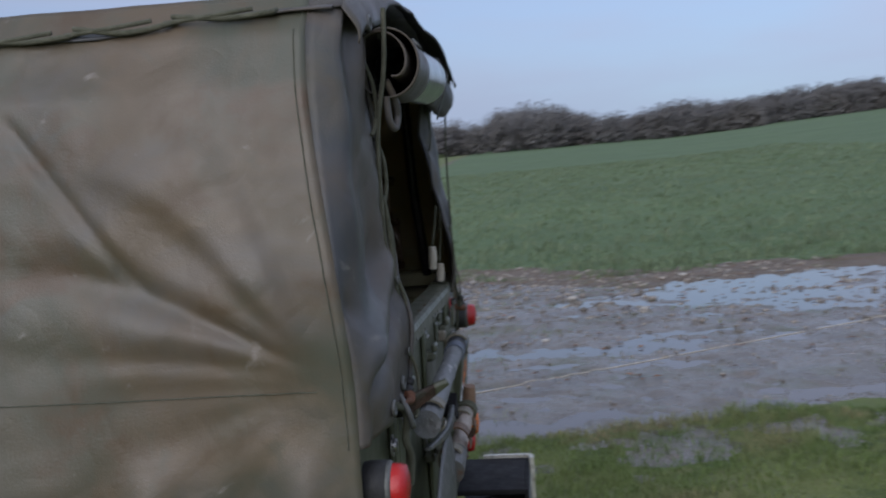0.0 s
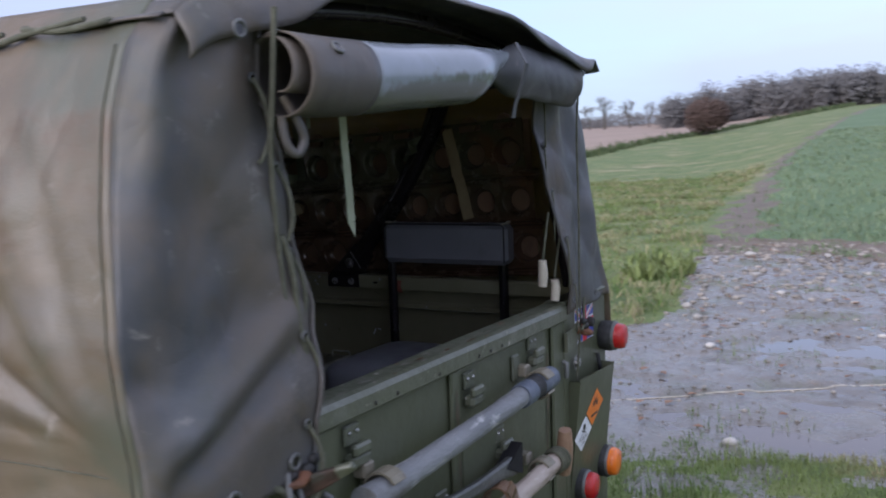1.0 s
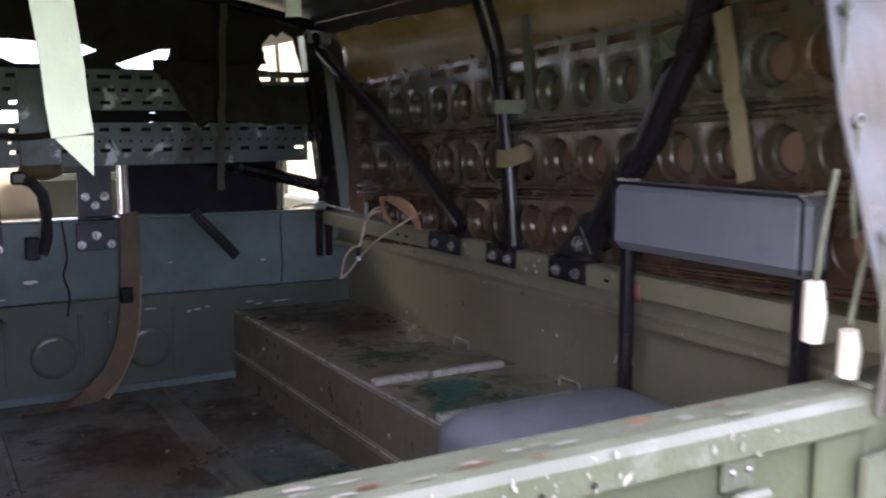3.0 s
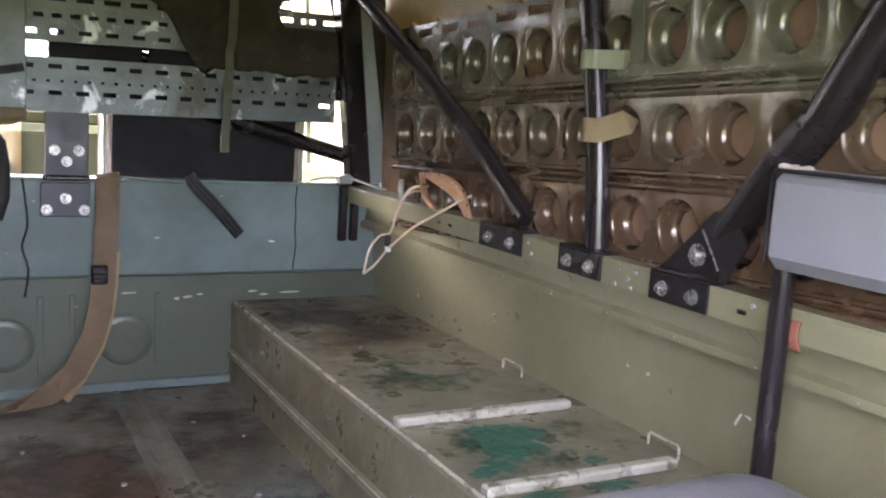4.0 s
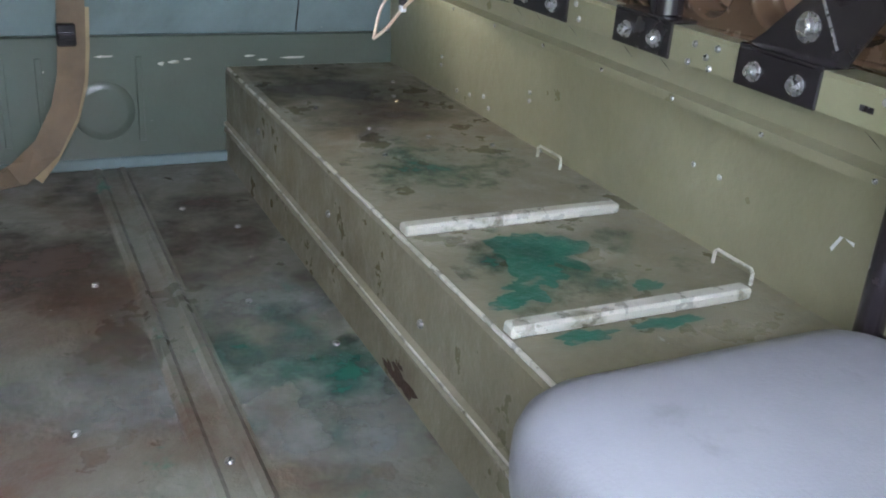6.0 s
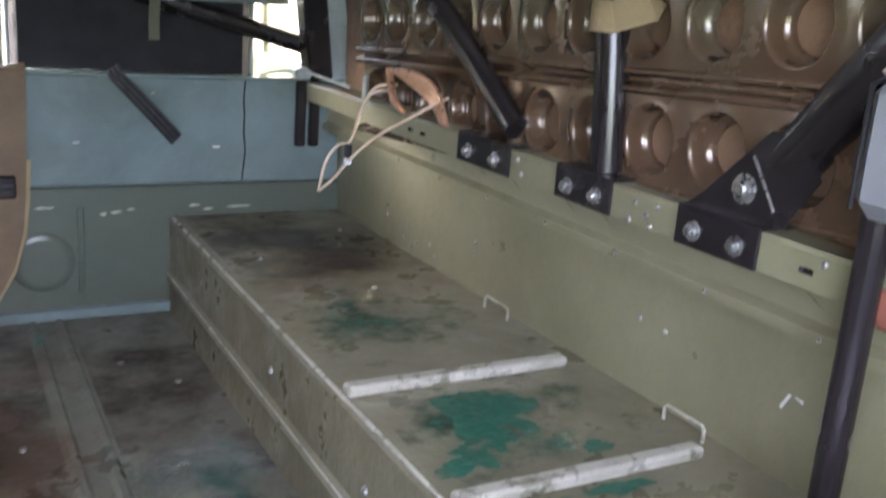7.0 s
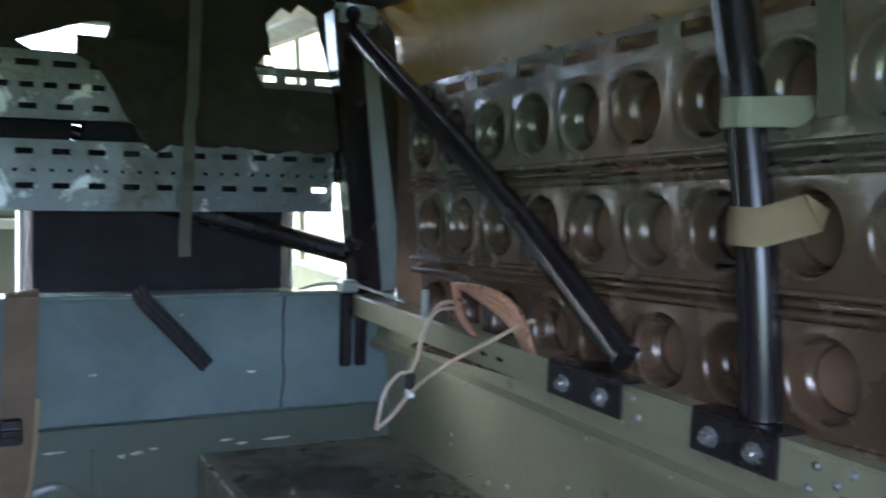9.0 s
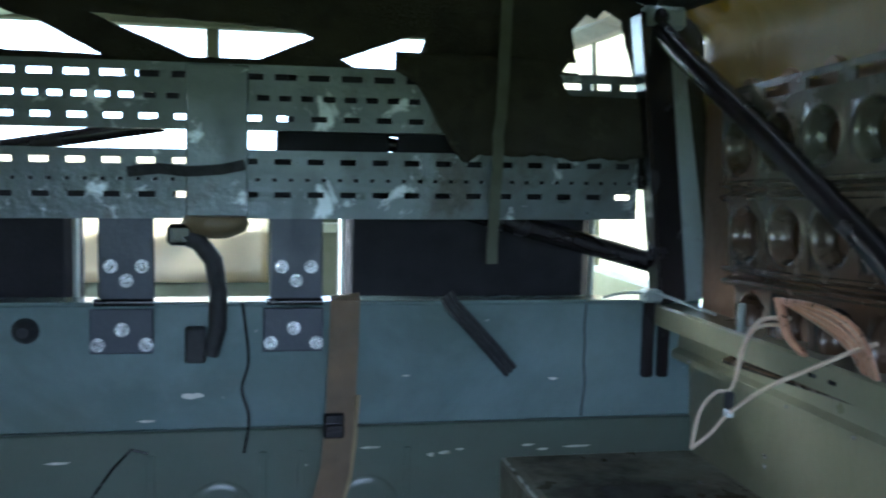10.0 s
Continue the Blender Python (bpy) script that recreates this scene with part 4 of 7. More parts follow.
# tailgate: skin, ribs, capping, latches and the tool clips
tg = Shape().box((-0.462, -0.006, 0.62), (0.462, 0.012, 1.135), 0.004)
tailgate = part("tailgate", tg, BODY, truck, "dark green tailgate, closed, with worn top edge")
cap = Shape()
n = 46
prof = [(0.004, 1.112), (-0.022, 1.112), (-0.026, 1.116), (-0.027, 1.140), (-0.022, 1.148), (-0.012, 1.1505), (0.026, 1.1505), (0.030, 1.146), (0.030, 1.112)]
m, v, f = len(prof), [], []
for i in range(n + 1):
    x = -0.466 + 0.932 * i / n
    d = 0.0009 * wob(x * 14, 3.3) + 0.0006 * wob(x * 60, 8)
    v += [(x, y - d, z + 0.8 * d) for y, z in prof]
    if i < n:
        f += [(i * m + k, (i + 1) * m + k, (i + 1) * m + (k + 1) % m, i * m + (k + 1) % m) for k in range(m)]
f += [tuple(range(m)), tuple(n * m + k for k in range(m))[::-1]]
cap.add(v, f)
capping = part("tailgate_capping", cap, BODY_CHIPPED, tailgate, "chipped green capping showing bare metal")
for x, r in ((-0.318, 0.0035), (-0.255, 0.0035), (0.075, 0.0035), (0.028, 0.0035), (0.125, 0.003), (-0.12, 0.003)):
    part("drilled_hole", Shape().lathe([(r, 0), (r, 0.0006)], (x, -0.0272, 1.123), (0, -1, 0), 10), BLACK, capping)
rng = random.Random(5)
for k in range(38):
    x = rng.choice((-0.36, -0.30, -0.16, 0.0, 0.04, 0.06, 0.10, 0.16, 0.28, 0.30)) + rng.uniform(-0.03, 0.03)
    z = rng.uniform(1.116, 1.145)
    v, f = blotch(0, 0, rng.uniform(0.0012, 0.0040), k * 2.3, rng.uniform(0.5, 1.8), 12)
    part("paint_chip", Shape().add([(x + px, -0.0284, z + py) for px, py, _ in v], f), CHIP, capping)
for k in range(40):
    x, y = rng.uniform(-0.44, 0.44), rng.uniform(-0.018, 0.012)
    v, f = blotch(0, 0, rng.uniform(0.0025, 0.006), k * 1.3, rng.uniform(0.35, 0.8), 12)
    part("paint_chip", Shape().add([(x + px * 3.2, y + py, 1.1521) for px, py, _ in v], f), CHIP if k % 6 else RUST, capping)
for x0, x1 in ((-0.060, -0.030), (-0.462, -0.405), (0.400, 0.462)):
    part("tailgate_rib", Shape().box((x0, -0.016, 0.64), (x1, -0.0065, 1.1115), 0.004), BODY, tailgate)
for k, (x, z, w_, h_) in enumerate(((0.387, 0.96, 0.010, 11.0), (0.380, 0.86, 0.007, 10.0), (-0.044, 1.03, 0.007, 7.0), (-0.040, 0.93, 0.005, 9.0))):
    v, f = blotch(0, 0, w_, 2.1 * k + 0.7, h_, 36)
    part("rust_streak", Shape().add([(x + px, -0.0075 if x > 0 else -0.0172, z + py) for px, py, _ in v], f), STREAK, tailgate, "thin brown rust streak")
part("lower_plate", Shape().box((-0.02, -0.012, 0.70), (0.12, -0.0065, 0.965), 0.003), BODY, tailgate)


def latch(x, z):
    """A folded strap lug with its two rivets."""
    s = Shape().box((x - 0.020, -0.013, z + 0.002), (x + 0.020, -0.0065, z + 0.034), 0.003)
    s.box((x - 0.022, -0.030, z - 0.030), (x + 0.022, -0.0065, z - 0.008), 0.006)
    s.box((x - 0.022, -0.034, z - 0.010), (x + 0.022, -0.022, z + 0.008), 0.004)
    ob = part("strap_lug", s, BODY_CHIPPED, tailgate, "green folded strap lug with worn edges")
    for dx in (-0.01, 0.01):
        rivet(ob, (x + dx, -0.0135, z + 0.022), (0, -1, 0), 0.004)


for x, z in ((-0.362, 1.066), (0.016, 1.062), (0.300, 1.076), (-0.10, 0.872), (0.135, 0.925)):
    latch(x, z)
part("tool_lug", Shape().box((0.200, -0.014, 1.030), (0.232, -0.0065, 1.085), 0.004), BODY_CHIPPED, tailgate)
part("tool_lug", Shape().box((-0.345, -0.014, 0.99), (-0.315, -0.0065, 1.045), 0.004), BODY_CHIPPED, tailgate)
for x, z, r in ((0.236, 1.025, 0.024), (-0.345, 1.000, 0.0265), (0.236, 0.843, 0.021), (-0.05, 0.832, 0.0235)):
    pts = [(x, -0.057 + (r + 0.004) * math.cos(a), z + (r + 0.004) * math.sin(a)) for a in np.linspace(-2.6, 2.6, 15)]
    c = Shape().ribbon(pts, (1, 0, 0.05), 0.032, 0.004)
    c.box((x - 0.014, -0.030, z + r - 0.012), (x + 0.014, -0.0065, z + r + 0.012), 0.003)
    part("tool_clip", c, KHAKI_STEEL, tailgate, "worn khaki sheet metal tool clip")
for side in (1, -1):
    part("drop_pin", Shape().tube([(side * 0.447, -0.02, 1.02), (side * 0.447, -0.028, 1.02), (side * 0.447, -0.028, 0.985)], 0.006, 8), IRON, tailgate)

# chassis, wheels and cab
ch = Shape()
for side in (1, -1):
    ch.box((side * 0.36, -0.02, 0.46), (side * 0.44, 3.55, 0.58), 0.01)
ch.box((-0.44, -0.02, 0.46), (0.44, 0.08, 0.58), 0.01).box((-0.44, 1.6, 0.47), (0.44, 1.68, 0.57), 0.01).box((-0.70, 0.62, 0.33), (0.70, 0.72, 0.43), 0.03).box((-0.70, 3.30, 0.33), (0.70, 3.40, 0.43), 0.03)
part("chassis", ch, BLACK, truck, "black chassis rails and axles")
for x in (-0.66, 0.66):
    for y in (0.67, 3.35):
        ty = Shape().lathe([(0.24, -0.075), (0.33, -0.085), (0.365, -0.07), (0.375, -0.03), (0.375, 0.03), (0.365, 0.07), (0.33, 0.085), (0.24, 0.075)], (x, y, 0.375), (1, 0, 0), 36)
        wh = part("wheel", ty, RUBBER, truck, "black rubber tyre")
        part("rim", Shape().lathe([(0.235, -0.05), (0.235, 0.045), (0.20, 0.05), (0.18, 0.01), (0.08, 0.015), (0.06, 0.05), (0.02, 0.052)], (x, y, 0.375), (1 if x > 0 else -1, 0, 0), 28), BODY, wh)
        for k in range(24):
            a = 2 * math.pi * k / 24
            for sx in (-1, 1):
                m = Matrix.Translation((x + sx * 0.035, y, 0.375)) @ Matrix.Rotation(a + sx * 0.06, 4, "X")
                part("tread_block", Shape().box((-0.03, -0.025, 0.36), (0.03, 0.025, 0.3755), 0.004, m), RUBBER, wh)
for side in (1, -1):
    outer = Shape().box((side * 0.745, BULK_Y + 0.02, 0.55), (side * 0.785, 2.72, 1.175), 0.01)
    door = part("cab_door", outer, BODY, truck, "dark green lower cab door with a canvas side screen")
    fr = Shape()
    fr.tube([(side * 0.755, 1.93, 1.175), (side * 0.725, 1.95, 1.66), (side * 0.715, 2.55, 1.66), (side * 0.755, 2.70, 1.18)], 0.012, 8)
    fr.tube([(side * 0.742, 2.30, 1.18), (side * 0.72, 2.30, 1.66)], 0.008, 6)
    part("screen_frame", fr, BODY, door)
    pane = part("pane", Shape().sheet(lambda u, v: (side * lerp(0.755, 0.722, v), lerp(1.95, 2.62 - 0.06 * v, u), lerp(1.18, 1.655, v)), 1, 1, 0.003, False), CREAM_SCREEN if side > 0 else GLASS, door, "yellowed translucent side screen" if side > 0 else "")
    pane.visible_shadow = False
    part("front_wing", Shape().box((side * 0.45, 2.80, 0.75), (side * 0.79, 3.62, 1.08), 0.03), BODY, truck)
part("cab_floor", Shape().box((-0.745, BULK_Y + 0.02, 0.60), (0.745, 2.75, 0.64), 0.004), BODY, truck)
part("bonnet", Shape().box((-0.45, 2.80, 0.70), (0.45, 3.60, 1.14), 0.04), BODY, truck, "dark green bonnet")
part("dash", Shape().box((-0.745, 2.66, 0.64), (0.745, 2.79, 1.24), 0.02), BODY, truck)
ws = Shape()
for a, b in (((-0.74, 1.24), (0.74, 1.275)), ((-0.74, 1.70), (0.74, 1.735)), ((-0.74, 1.275), (-0.70, 1.70)), ((0.70, 1.275), (0.74, 1.70)), ((-0.10, 1.275), (-0.065, 1.70))):
    ws.box((a[0], 2.735, a[1]), (b[0], 2.765, b[1]), 0.005)
wind = part("windscreen", ws, BODY, truck, "two-pane windscreen with a dark green frame")
for a, b in ((-0.70, -0.10), (-0.065, 0.70)):
    pane = part("pane", Shape().box((a, 2.748, 1.275), (b, 2.752, 1.70), 0), GLASS, wind)
    pane.visible_shadow = False


# ---- things in the back and behind the cab ----
def cab_seat(x0, x1):
    """A cab seat: padded backrest with piping, cushion and base."""
    seat = thing("seat", "black vinyl cab seat with a padded backrest", "seat", group="cab seats")
    part("backrest", Shape().box((x0, 1.935, 0.93), (x1, 2.005, 1.325), 0.022), SEAT_BLACK, seat)
    part("cushion", Shape().box((x0 + 0.01, 2.005, 0.84), (x1 - 0.01, 2.42, 0.95), 0.03), SEAT_BLACK, seat)
    part("seat_base", Shape().box((x0 + 0.02, 1.93, 0.64), (x1 - 0.02, 2.38, 0.84), 0.01), BODY, seat)
    pip = Shape().tube([(x0 + 0.004, 1.937, 0.95), (x0 + 0.004, 1.937, 1.31), (x0 + 0.012, 1.937, 1.322), (x1 - 0.012, 1.937, 1.322), (x1 - 0.004, 1.937, 1.31), (x1 - 0.004, 1.937, 0.95)], 0.005, 6)
    part("piping", pip, GREY_STEEL, seat, "pale seat piping")


cab_seat(0.158, 0.600)
cab_seat(-0.700, -0.250)

# inward-facing seat on the wheel box
seat = thing("bench_seat", "grey vinyl inward-facing seat with black tube legs", "seat")


def cushion(x0, x1, y0, y1, z0, z1, corner=0.055, n=10):
    """A foam pad in a tight cover: rounded corners, soft rolled edges, a slightly domed top."""
    def ring(inset, z):
        pts = []
        c = max(0.004, corner - inset * 0.6)
        for cx, cy, a0 in ((x1 - inset - c, y1 - inset - c, 0), (x0 + inset + c, y1 - inset - c, 90), (x0 + inset + c, y0 + inset + c, 180), (x1 - inset - c, y0 + inset + c, 270)):
            for k in range(n + 1):
                a = radians(a0 + 90 * k / n)
                x, y = cx + c * math.cos(a), cy + c * math.sin(a)
                pts.append((x + 0.0022 * wob(x * 13, y * 13, z * 20), y + 0.0022 * wob(x * 13, y * 13, 4 + z * 20), z + 0.0018 * wob(x * 11, y * 11, 9)))
        return pts

    rings = [ring(i, lerp(z0, z1, t)) for i, t in ((0.020, 0.0), (0.006, 0.06), (0.001, 0.22), (0.0, 0.45), (0.001, 0.66), (0.005, 0.80), (0.013, 0.905), (0.024, 0.965), (0.040, 1.0), (0.075, 1.04), (0.12, 1.065), (0.155, 1.075))]
    m = len(rings[0])
    v = [p for r in rings for p in r]
    f = [(i * m + k, i * m + (k + 1) % m, (i + 1) * m + (k + 1) % m, (i + 1) * m + k) for i in range(len(rings) - 1) for k in range(m)]
    f += [tuple(range(m))[::-1], tuple(len(v) - m + k for k in range(m))]
    return Shape().add(v, f, True)


part("seat_cushion", cushion(0.300, 0.645, 0.200, 0.566, 0.906, 1.000), VINYL, seat, "light grey vinyl seat cushion")
bk = Shape().box((0.641, 0.208, 1.206), (0.700, 0.581, 1.313), 0.014)
backrest = part("backrest", bk, VINYL, seat, "grey vinyl backrest pad, torn at one corner")
part("piping", Shape().tube([(0.643, 0.215, 1.213), (0.643, 0.215, 1.305), (0.643, 0.225, 1.311), (0.643, 0.565, 1.311), (0.643, 0.575, 1.305), (0.643, 0.575, 1.213)], 0.0022, 6), SEAT_BLACK, backrest)
rag = random.Random(4)
for cy, count in ((0.570, 9), (0.217, 5)):
    for _ in range(count):
        c = (rag.uniform(0.648, 0.682), cy + rag.uniform(-0.012, 0.010), 1.3125 + rag.uniform(-0.002, 0.003))
        part("torn_foam", Shape().ball(c, rag.uniform(0.0028, 0.0055), 6, 4, (1.5, 1.3, 0.7)), IVORY, backrest, "pale foam at a torn corner")
for y in (0.570, 0.232):
    part("leg", Shape().tube([(0.672, y, 1.235), (0.672, y, 0.93), (0.672, y - 0.002, 0.906)], 0.0125, 14), BLACK, seat, "black enamelled tube")
part("cross_bar", Shape().tube([(0.672, 0.232, 0.96), (0.672, 0.570, 0.96)], 0.010, 10), BLACK, seat)

# hood frame of black tube with brackets bolted to the rails
hood_frame = thing("hood_frame", "black enamelled tube frame bolted to the capping rails", "frame")


def rail_bracket(side, y0, y1):
    k = INSET[side]
    b = Shape().box((side * (0.6805 - k), y0, 1.126), (side * (0.6845 - k), y1, 1.1625), 0.001)
    b.box((side * (0.6805 - k), y0, 1.1625), (side * (0.745 - k), y1, 1.1665), 0.001)
    ob = part("bracket", b, BLACK, hood_frame, "black folded bracket with two steel bolts")
    for t in (0.24, 0.76):
        hex_bolt(ob, (side * (0.6805 - k), lerp(y0, y1, t), 1.143), (-side, 0, 0), 0.0066)
    return ob


def arch_z(x):
    """Height of the roof canvas across the truck."""
    return 1.772 - 0.068 * (x / 0.6) ** 2


for side in (1, -1):
    rail_bracket(side, 0.902, 1.006)
    pole = [(side * 0.706, 0.945, 1.1665), (side * 0.704, 0.957, 1.30), (side * 0.700, 0.982, 1.45), (side * 0.692, 1.002, 1.56), (side * 0.66, 1.008, 1.655)]
    part("pole", Shape().tube(curve(pole), 0.0195, 18), BLACK, hood_frame, "black glossy upright pole")
    # rear brace with its gusset
    rail_bracket(side, 0.690, 0.797)
    g = Shape()
    v = [(0.797, 1.166), (0.679, 1.166), (0.648, 1.216), (0.672, 1.250), (0.706, 1.250), (0.780, 1.179)]
    g.add([(side * x, y, z) for x in (0.694, 0.698) for y, z in v], [(0, 1, 2, 3, 4, 5), (11, 10, 9, 8, 7, 6)] + [(k, 6 + k, 6 + (k + 1) % 6, (k + 1) % 6) for k in range(6)])
    gus = part("gusset", g, BLACK, hood_frame)
    hex_bolt(gus, (side * 0.694, 0.728, 1.193), (-side, 0, 0), 0.0095)
    part("fold_line", Shape().tube([(side * 0.6935, 0.722, 1.225), (side * 0.6935, 0.690, 1.180)], 0.0016, 5), BOLT, gus)
    part("brace", Shape().tube([(side * 0.722, 0.716, 1.205), (side * 0.712, 0.668, 1.255), (side * 0.704, 0.640, 1.284), (side * 0.702, 0.560, 1.375), (side * 0.690, 0.455, 1.530), (side * 0.655, 0.385, 1.64)], 0.0255, 16), BLACK, hood_frame, "black sloping brace tube")
    # front brace
    rail_bracket(side, 1.110, 1.245)
    part("brace", Shape().tube([(side * 0.702, 1.130, 1.185), (side * 0.700, 1.32, 1.305), (side * 0.694, 1.54, 1.43), (side * 0.672, 1.78, 1.57), (side * 0.655, 1.84, 1.62)], 0.0175, 14), BLACK, hood_frame)
    # front post
    fp = Shape().box((-0.024, -0.024, 0), (0.024, 0.024, 0.475), 0.004, Matrix.Translation((side * 0.700, 1.845, 1.169)) @ Matrix.Rotation(side * -0.115, 4, "Y"))
    part("front_post", fp, BLACK, hood_frame, "black square front post")
for y in (0.085, 1.0, 1.84):
    span = 0.585 if y < 0.5 else 0.655
    pts = [(x, y, arch_z(x) - 0.030) for x in np.linspace(-span, span, 25)]
    part("hoop", Shape().tube(pts, 0.014, 10), BLACK, hood_frame)
for side in (1, -1):
    part("rear_stick", Shape().tube([(side * 0.690, 0.062, 1.157), (side * 0.645, 0.080, 1.40), (side * 0.590, 0.085, 1.690)], 0.014, 10), BLACK, hood_frame)
part("cab_bar", Shape().tube([(0.36, 1.905, 1.315), (0.69, 1.885, 1.228)], 0.018, 12), BLACK, hood_frame)
for x0, x1, z0, z1 in ((-0.36, -0.12, 1.398, 1.44), (0.10, 0.34, 1.442, 1.40)):
    part("cab_bar", Shape().tube([(x0, 1.93, z0), (x1, 1.93, z1)], 0.012, 10), BLACK, hood_frame)

# pale upright at the front corner
up = thing("steel_upright", "grey painted worn steel upright at the front corner", "upright")
m = Matrix.Translation((0.748, 1.835, 1.172)) @ Matrix.Rotation(-0.165, 4, "Y")
part("web_plate", Shape().box((-0.026, -0.003, 0), (0.022, 0.003, 0.40), 0.001, m), UPRIGHT, up)
part("head_plate", Shape().add([m @ Vector(p) for p in ((-0.026, -0.006, 0.47), (0.004, -0.006, 0.47), (0.026, -0.006, 0.37), (0.000, -0.006, 0.33), (-0.026, -0.004, 0.47), (0.004, -0.004, 0.47), (0.026, -0.004, 0.37), (0.000, -0.004, 0.33))], [(0, 1, 2, 3), (7, 6, 5, 4), (0, 4, 5, 1), (1, 5, 6, 2), (2, 6, 7, 3), (3, 7, 4, 0)]), GREY_STEEL, up, "pale worn head plate")
part("knuckle", Shape().box((0.628, 1.818, 1.612), (0.700, 1.842, 1.648), 0.006), GREY_STEEL, up, "pale worn joint plate")
hex_bolt(up, (0.654, 1.8175, 1.63), (0, -1, 0), 0.009, "bolt", BLACK)


# pierced steel plank along the side: rows of dished holes, ribs, slotted edge
def pierced_plank():
    plank = thing("pierced_steel_plank", "rusty olive pierced steel plank with dished holes, strapped along the side", "steel plank")
    pitch, r_out, half = 0.1008, 0.0385, 0.0475
    length, cols = 1.64, 16
    s = Shape()

    def P(u, w, d):
        """u along the plank, w up it, d outward."""
        return (0.712 + d - 0.012 * w / 0.33, u, w)

    # outline of one cell, its corners included, and the profile of the dish from the rim inwards
    square = []
    for i in range(8):
        k = i / 8 * 2 - 1
        square += [(pitch / 2, k * half), (-pitch / 2, -k * half), (-k * pitch / 2, half), (k * pitch / 2, -half)]
    square.sort(key=lambda p: math.atan2(p[1], p[0]))
    dish = ((1.13, 0.0), (1.07, -0.0010), (1.01, -0.0006), (0.96, 0.0025), (0.92, 0.0075), (0.885, 0.0135), (0.85, 0.018), (0.80, 0.0205), (0.76, 0.0215), (0.73, 0.0245), (0.715, 0.030))
    for wz, du in ((-0.012, -0.032), (0.111, -0.016), (0.236, 0.0)):
        for c in range(1, cols):
            uc = c * pitch + du
            ring = []
            for px, pz in square:
                q = math.hypot(px, pz)
                ring.append([P(uc + px, wz + pz, 0.0)] + [P(uc + r_out * k * px / q, wz + r_out * k * pz / q, d) for k, d in dish])
            m_, seg = len(ring[0]), len(square)
            v = [p for rr in ring for p in rr]
            f = [(k * m_ + j, ((k + 1) % seg) * m_ + j, ((k + 1) % seg) * m_ + j + 1, k * m_ + j + 1) for k in range(seg) for j in range(m_ - 1)]
            s.add(v, f, True)
    u0, u1 = pitch / 2, (cols - 0.5) * pitch
    # ribs between the rows
    for za, zb in ((-0.0850, -0.0595), (0.0355, 0.0635), (0.1585, 0.1885)):
        prof_ = [(0, 0.0), (0.12, -0.004), (0.26, -0.005), (0.38, 0.004), (0.5, 0.013), (0.62, 0.012), (0.74, -0.002), (0.86, -0.005), (1, 0.0)]
        v = [P(u, lerp(za, zb, t), d) for u in (u0 - 0.034, u1) for t, d in prof_]
        k = len(prof_)
        s.add(v, [(i, i + 1, k + i + 1, k + i) for i in range(k - 1)], True)
    part("plank_skin", s, PSP, plank)
    # slotted top edge: one slot over each hole
    e = Shape()
    e.box(P(u0, 0.2835, 0.0), P(u1, 0.297, 0.003), 0).box(P(u0, 0.312, 0.0), P(u1, 0.321, 0.003), 0)
    for c in range(cols):
        uc = u0 + c * pitch
        e.box(P(max(u0, uc - 0.018), 0.297, 0.0), P(min(u1, uc + 0.018), 0.312, 0.003), 0)
    part("slotted_edge", e, PSP, plank)
    b = Shape().box((0.742, u0, -0.07), (0.746, u1 + 0.13, 0.318), 0.001)
    part("back_plank", b, PSP_BACK, plank, "rust-brown plank behind the holes")
    for c in range(cols - 1):
        uc = u0 + (c + 0.62) * pitch
        part("hook", Shape().lathe([(0.021, 0), (0.022, 0.004), (0.021, 0.010)], (0.722, uc, 0.316), (1, 0, 0), 16), PSP_BACK, plank, "rust-brown rounded hook")
    plank.matrix_basis = Matrix.Translation((0, 0.1165, 1.262)) @ Matrix.Rotation(radians(-2.9), 4, "X")
    return plank


pierced_plank()


# perforated channels behind the cab
def perforated_channel(z0, rows, x0, x1, tilt, label):
    """A steel strip with rows of slots: rows are (height, half height, pitch, half length)."""
    ch_ = thing("perforated_channel", label, "steel channel", group="channels behind the cab")
    s = Shape()
    z, th = 0.0, 0.004
    for h, hh, pitch, hl in rows:
        s.box((x0, 0, z), (x1, th, h - hh), 0)
        n_ = int((x1 - x0) / pitch)
        step = (x1 - x0) / n_
        for k in range(n_ + 1):
            a, b = x0 + (k - 0.5) * step + hl, x0 + (k + 0.5) * step - hl
            s.box((max(a, x0), 0, h - hh), (min(b, x1), th, h + hh), 0)
        z = h + hh
    top = z + 0.010
    s.box((x0, 0, z), (x1, th, top), 0)
    part("web_plate", s, PERF, ch_)
    part("lower_flange", Shape().box((x0, 0.0, -0.003), (x1, 0.045, 0.0), 0), PERF, ch_)
    part("upper_flange", Shape().box((x0, 0.0, top), (x1, 0.045, top + 0.003), 0), PERF, ch_)
    ch_.matrix_basis = Matrix.Translation((0, BULK_Y - 0.006, z0)) @ Matrix.Rotation(tilt, 4, "Y")
    return ch_


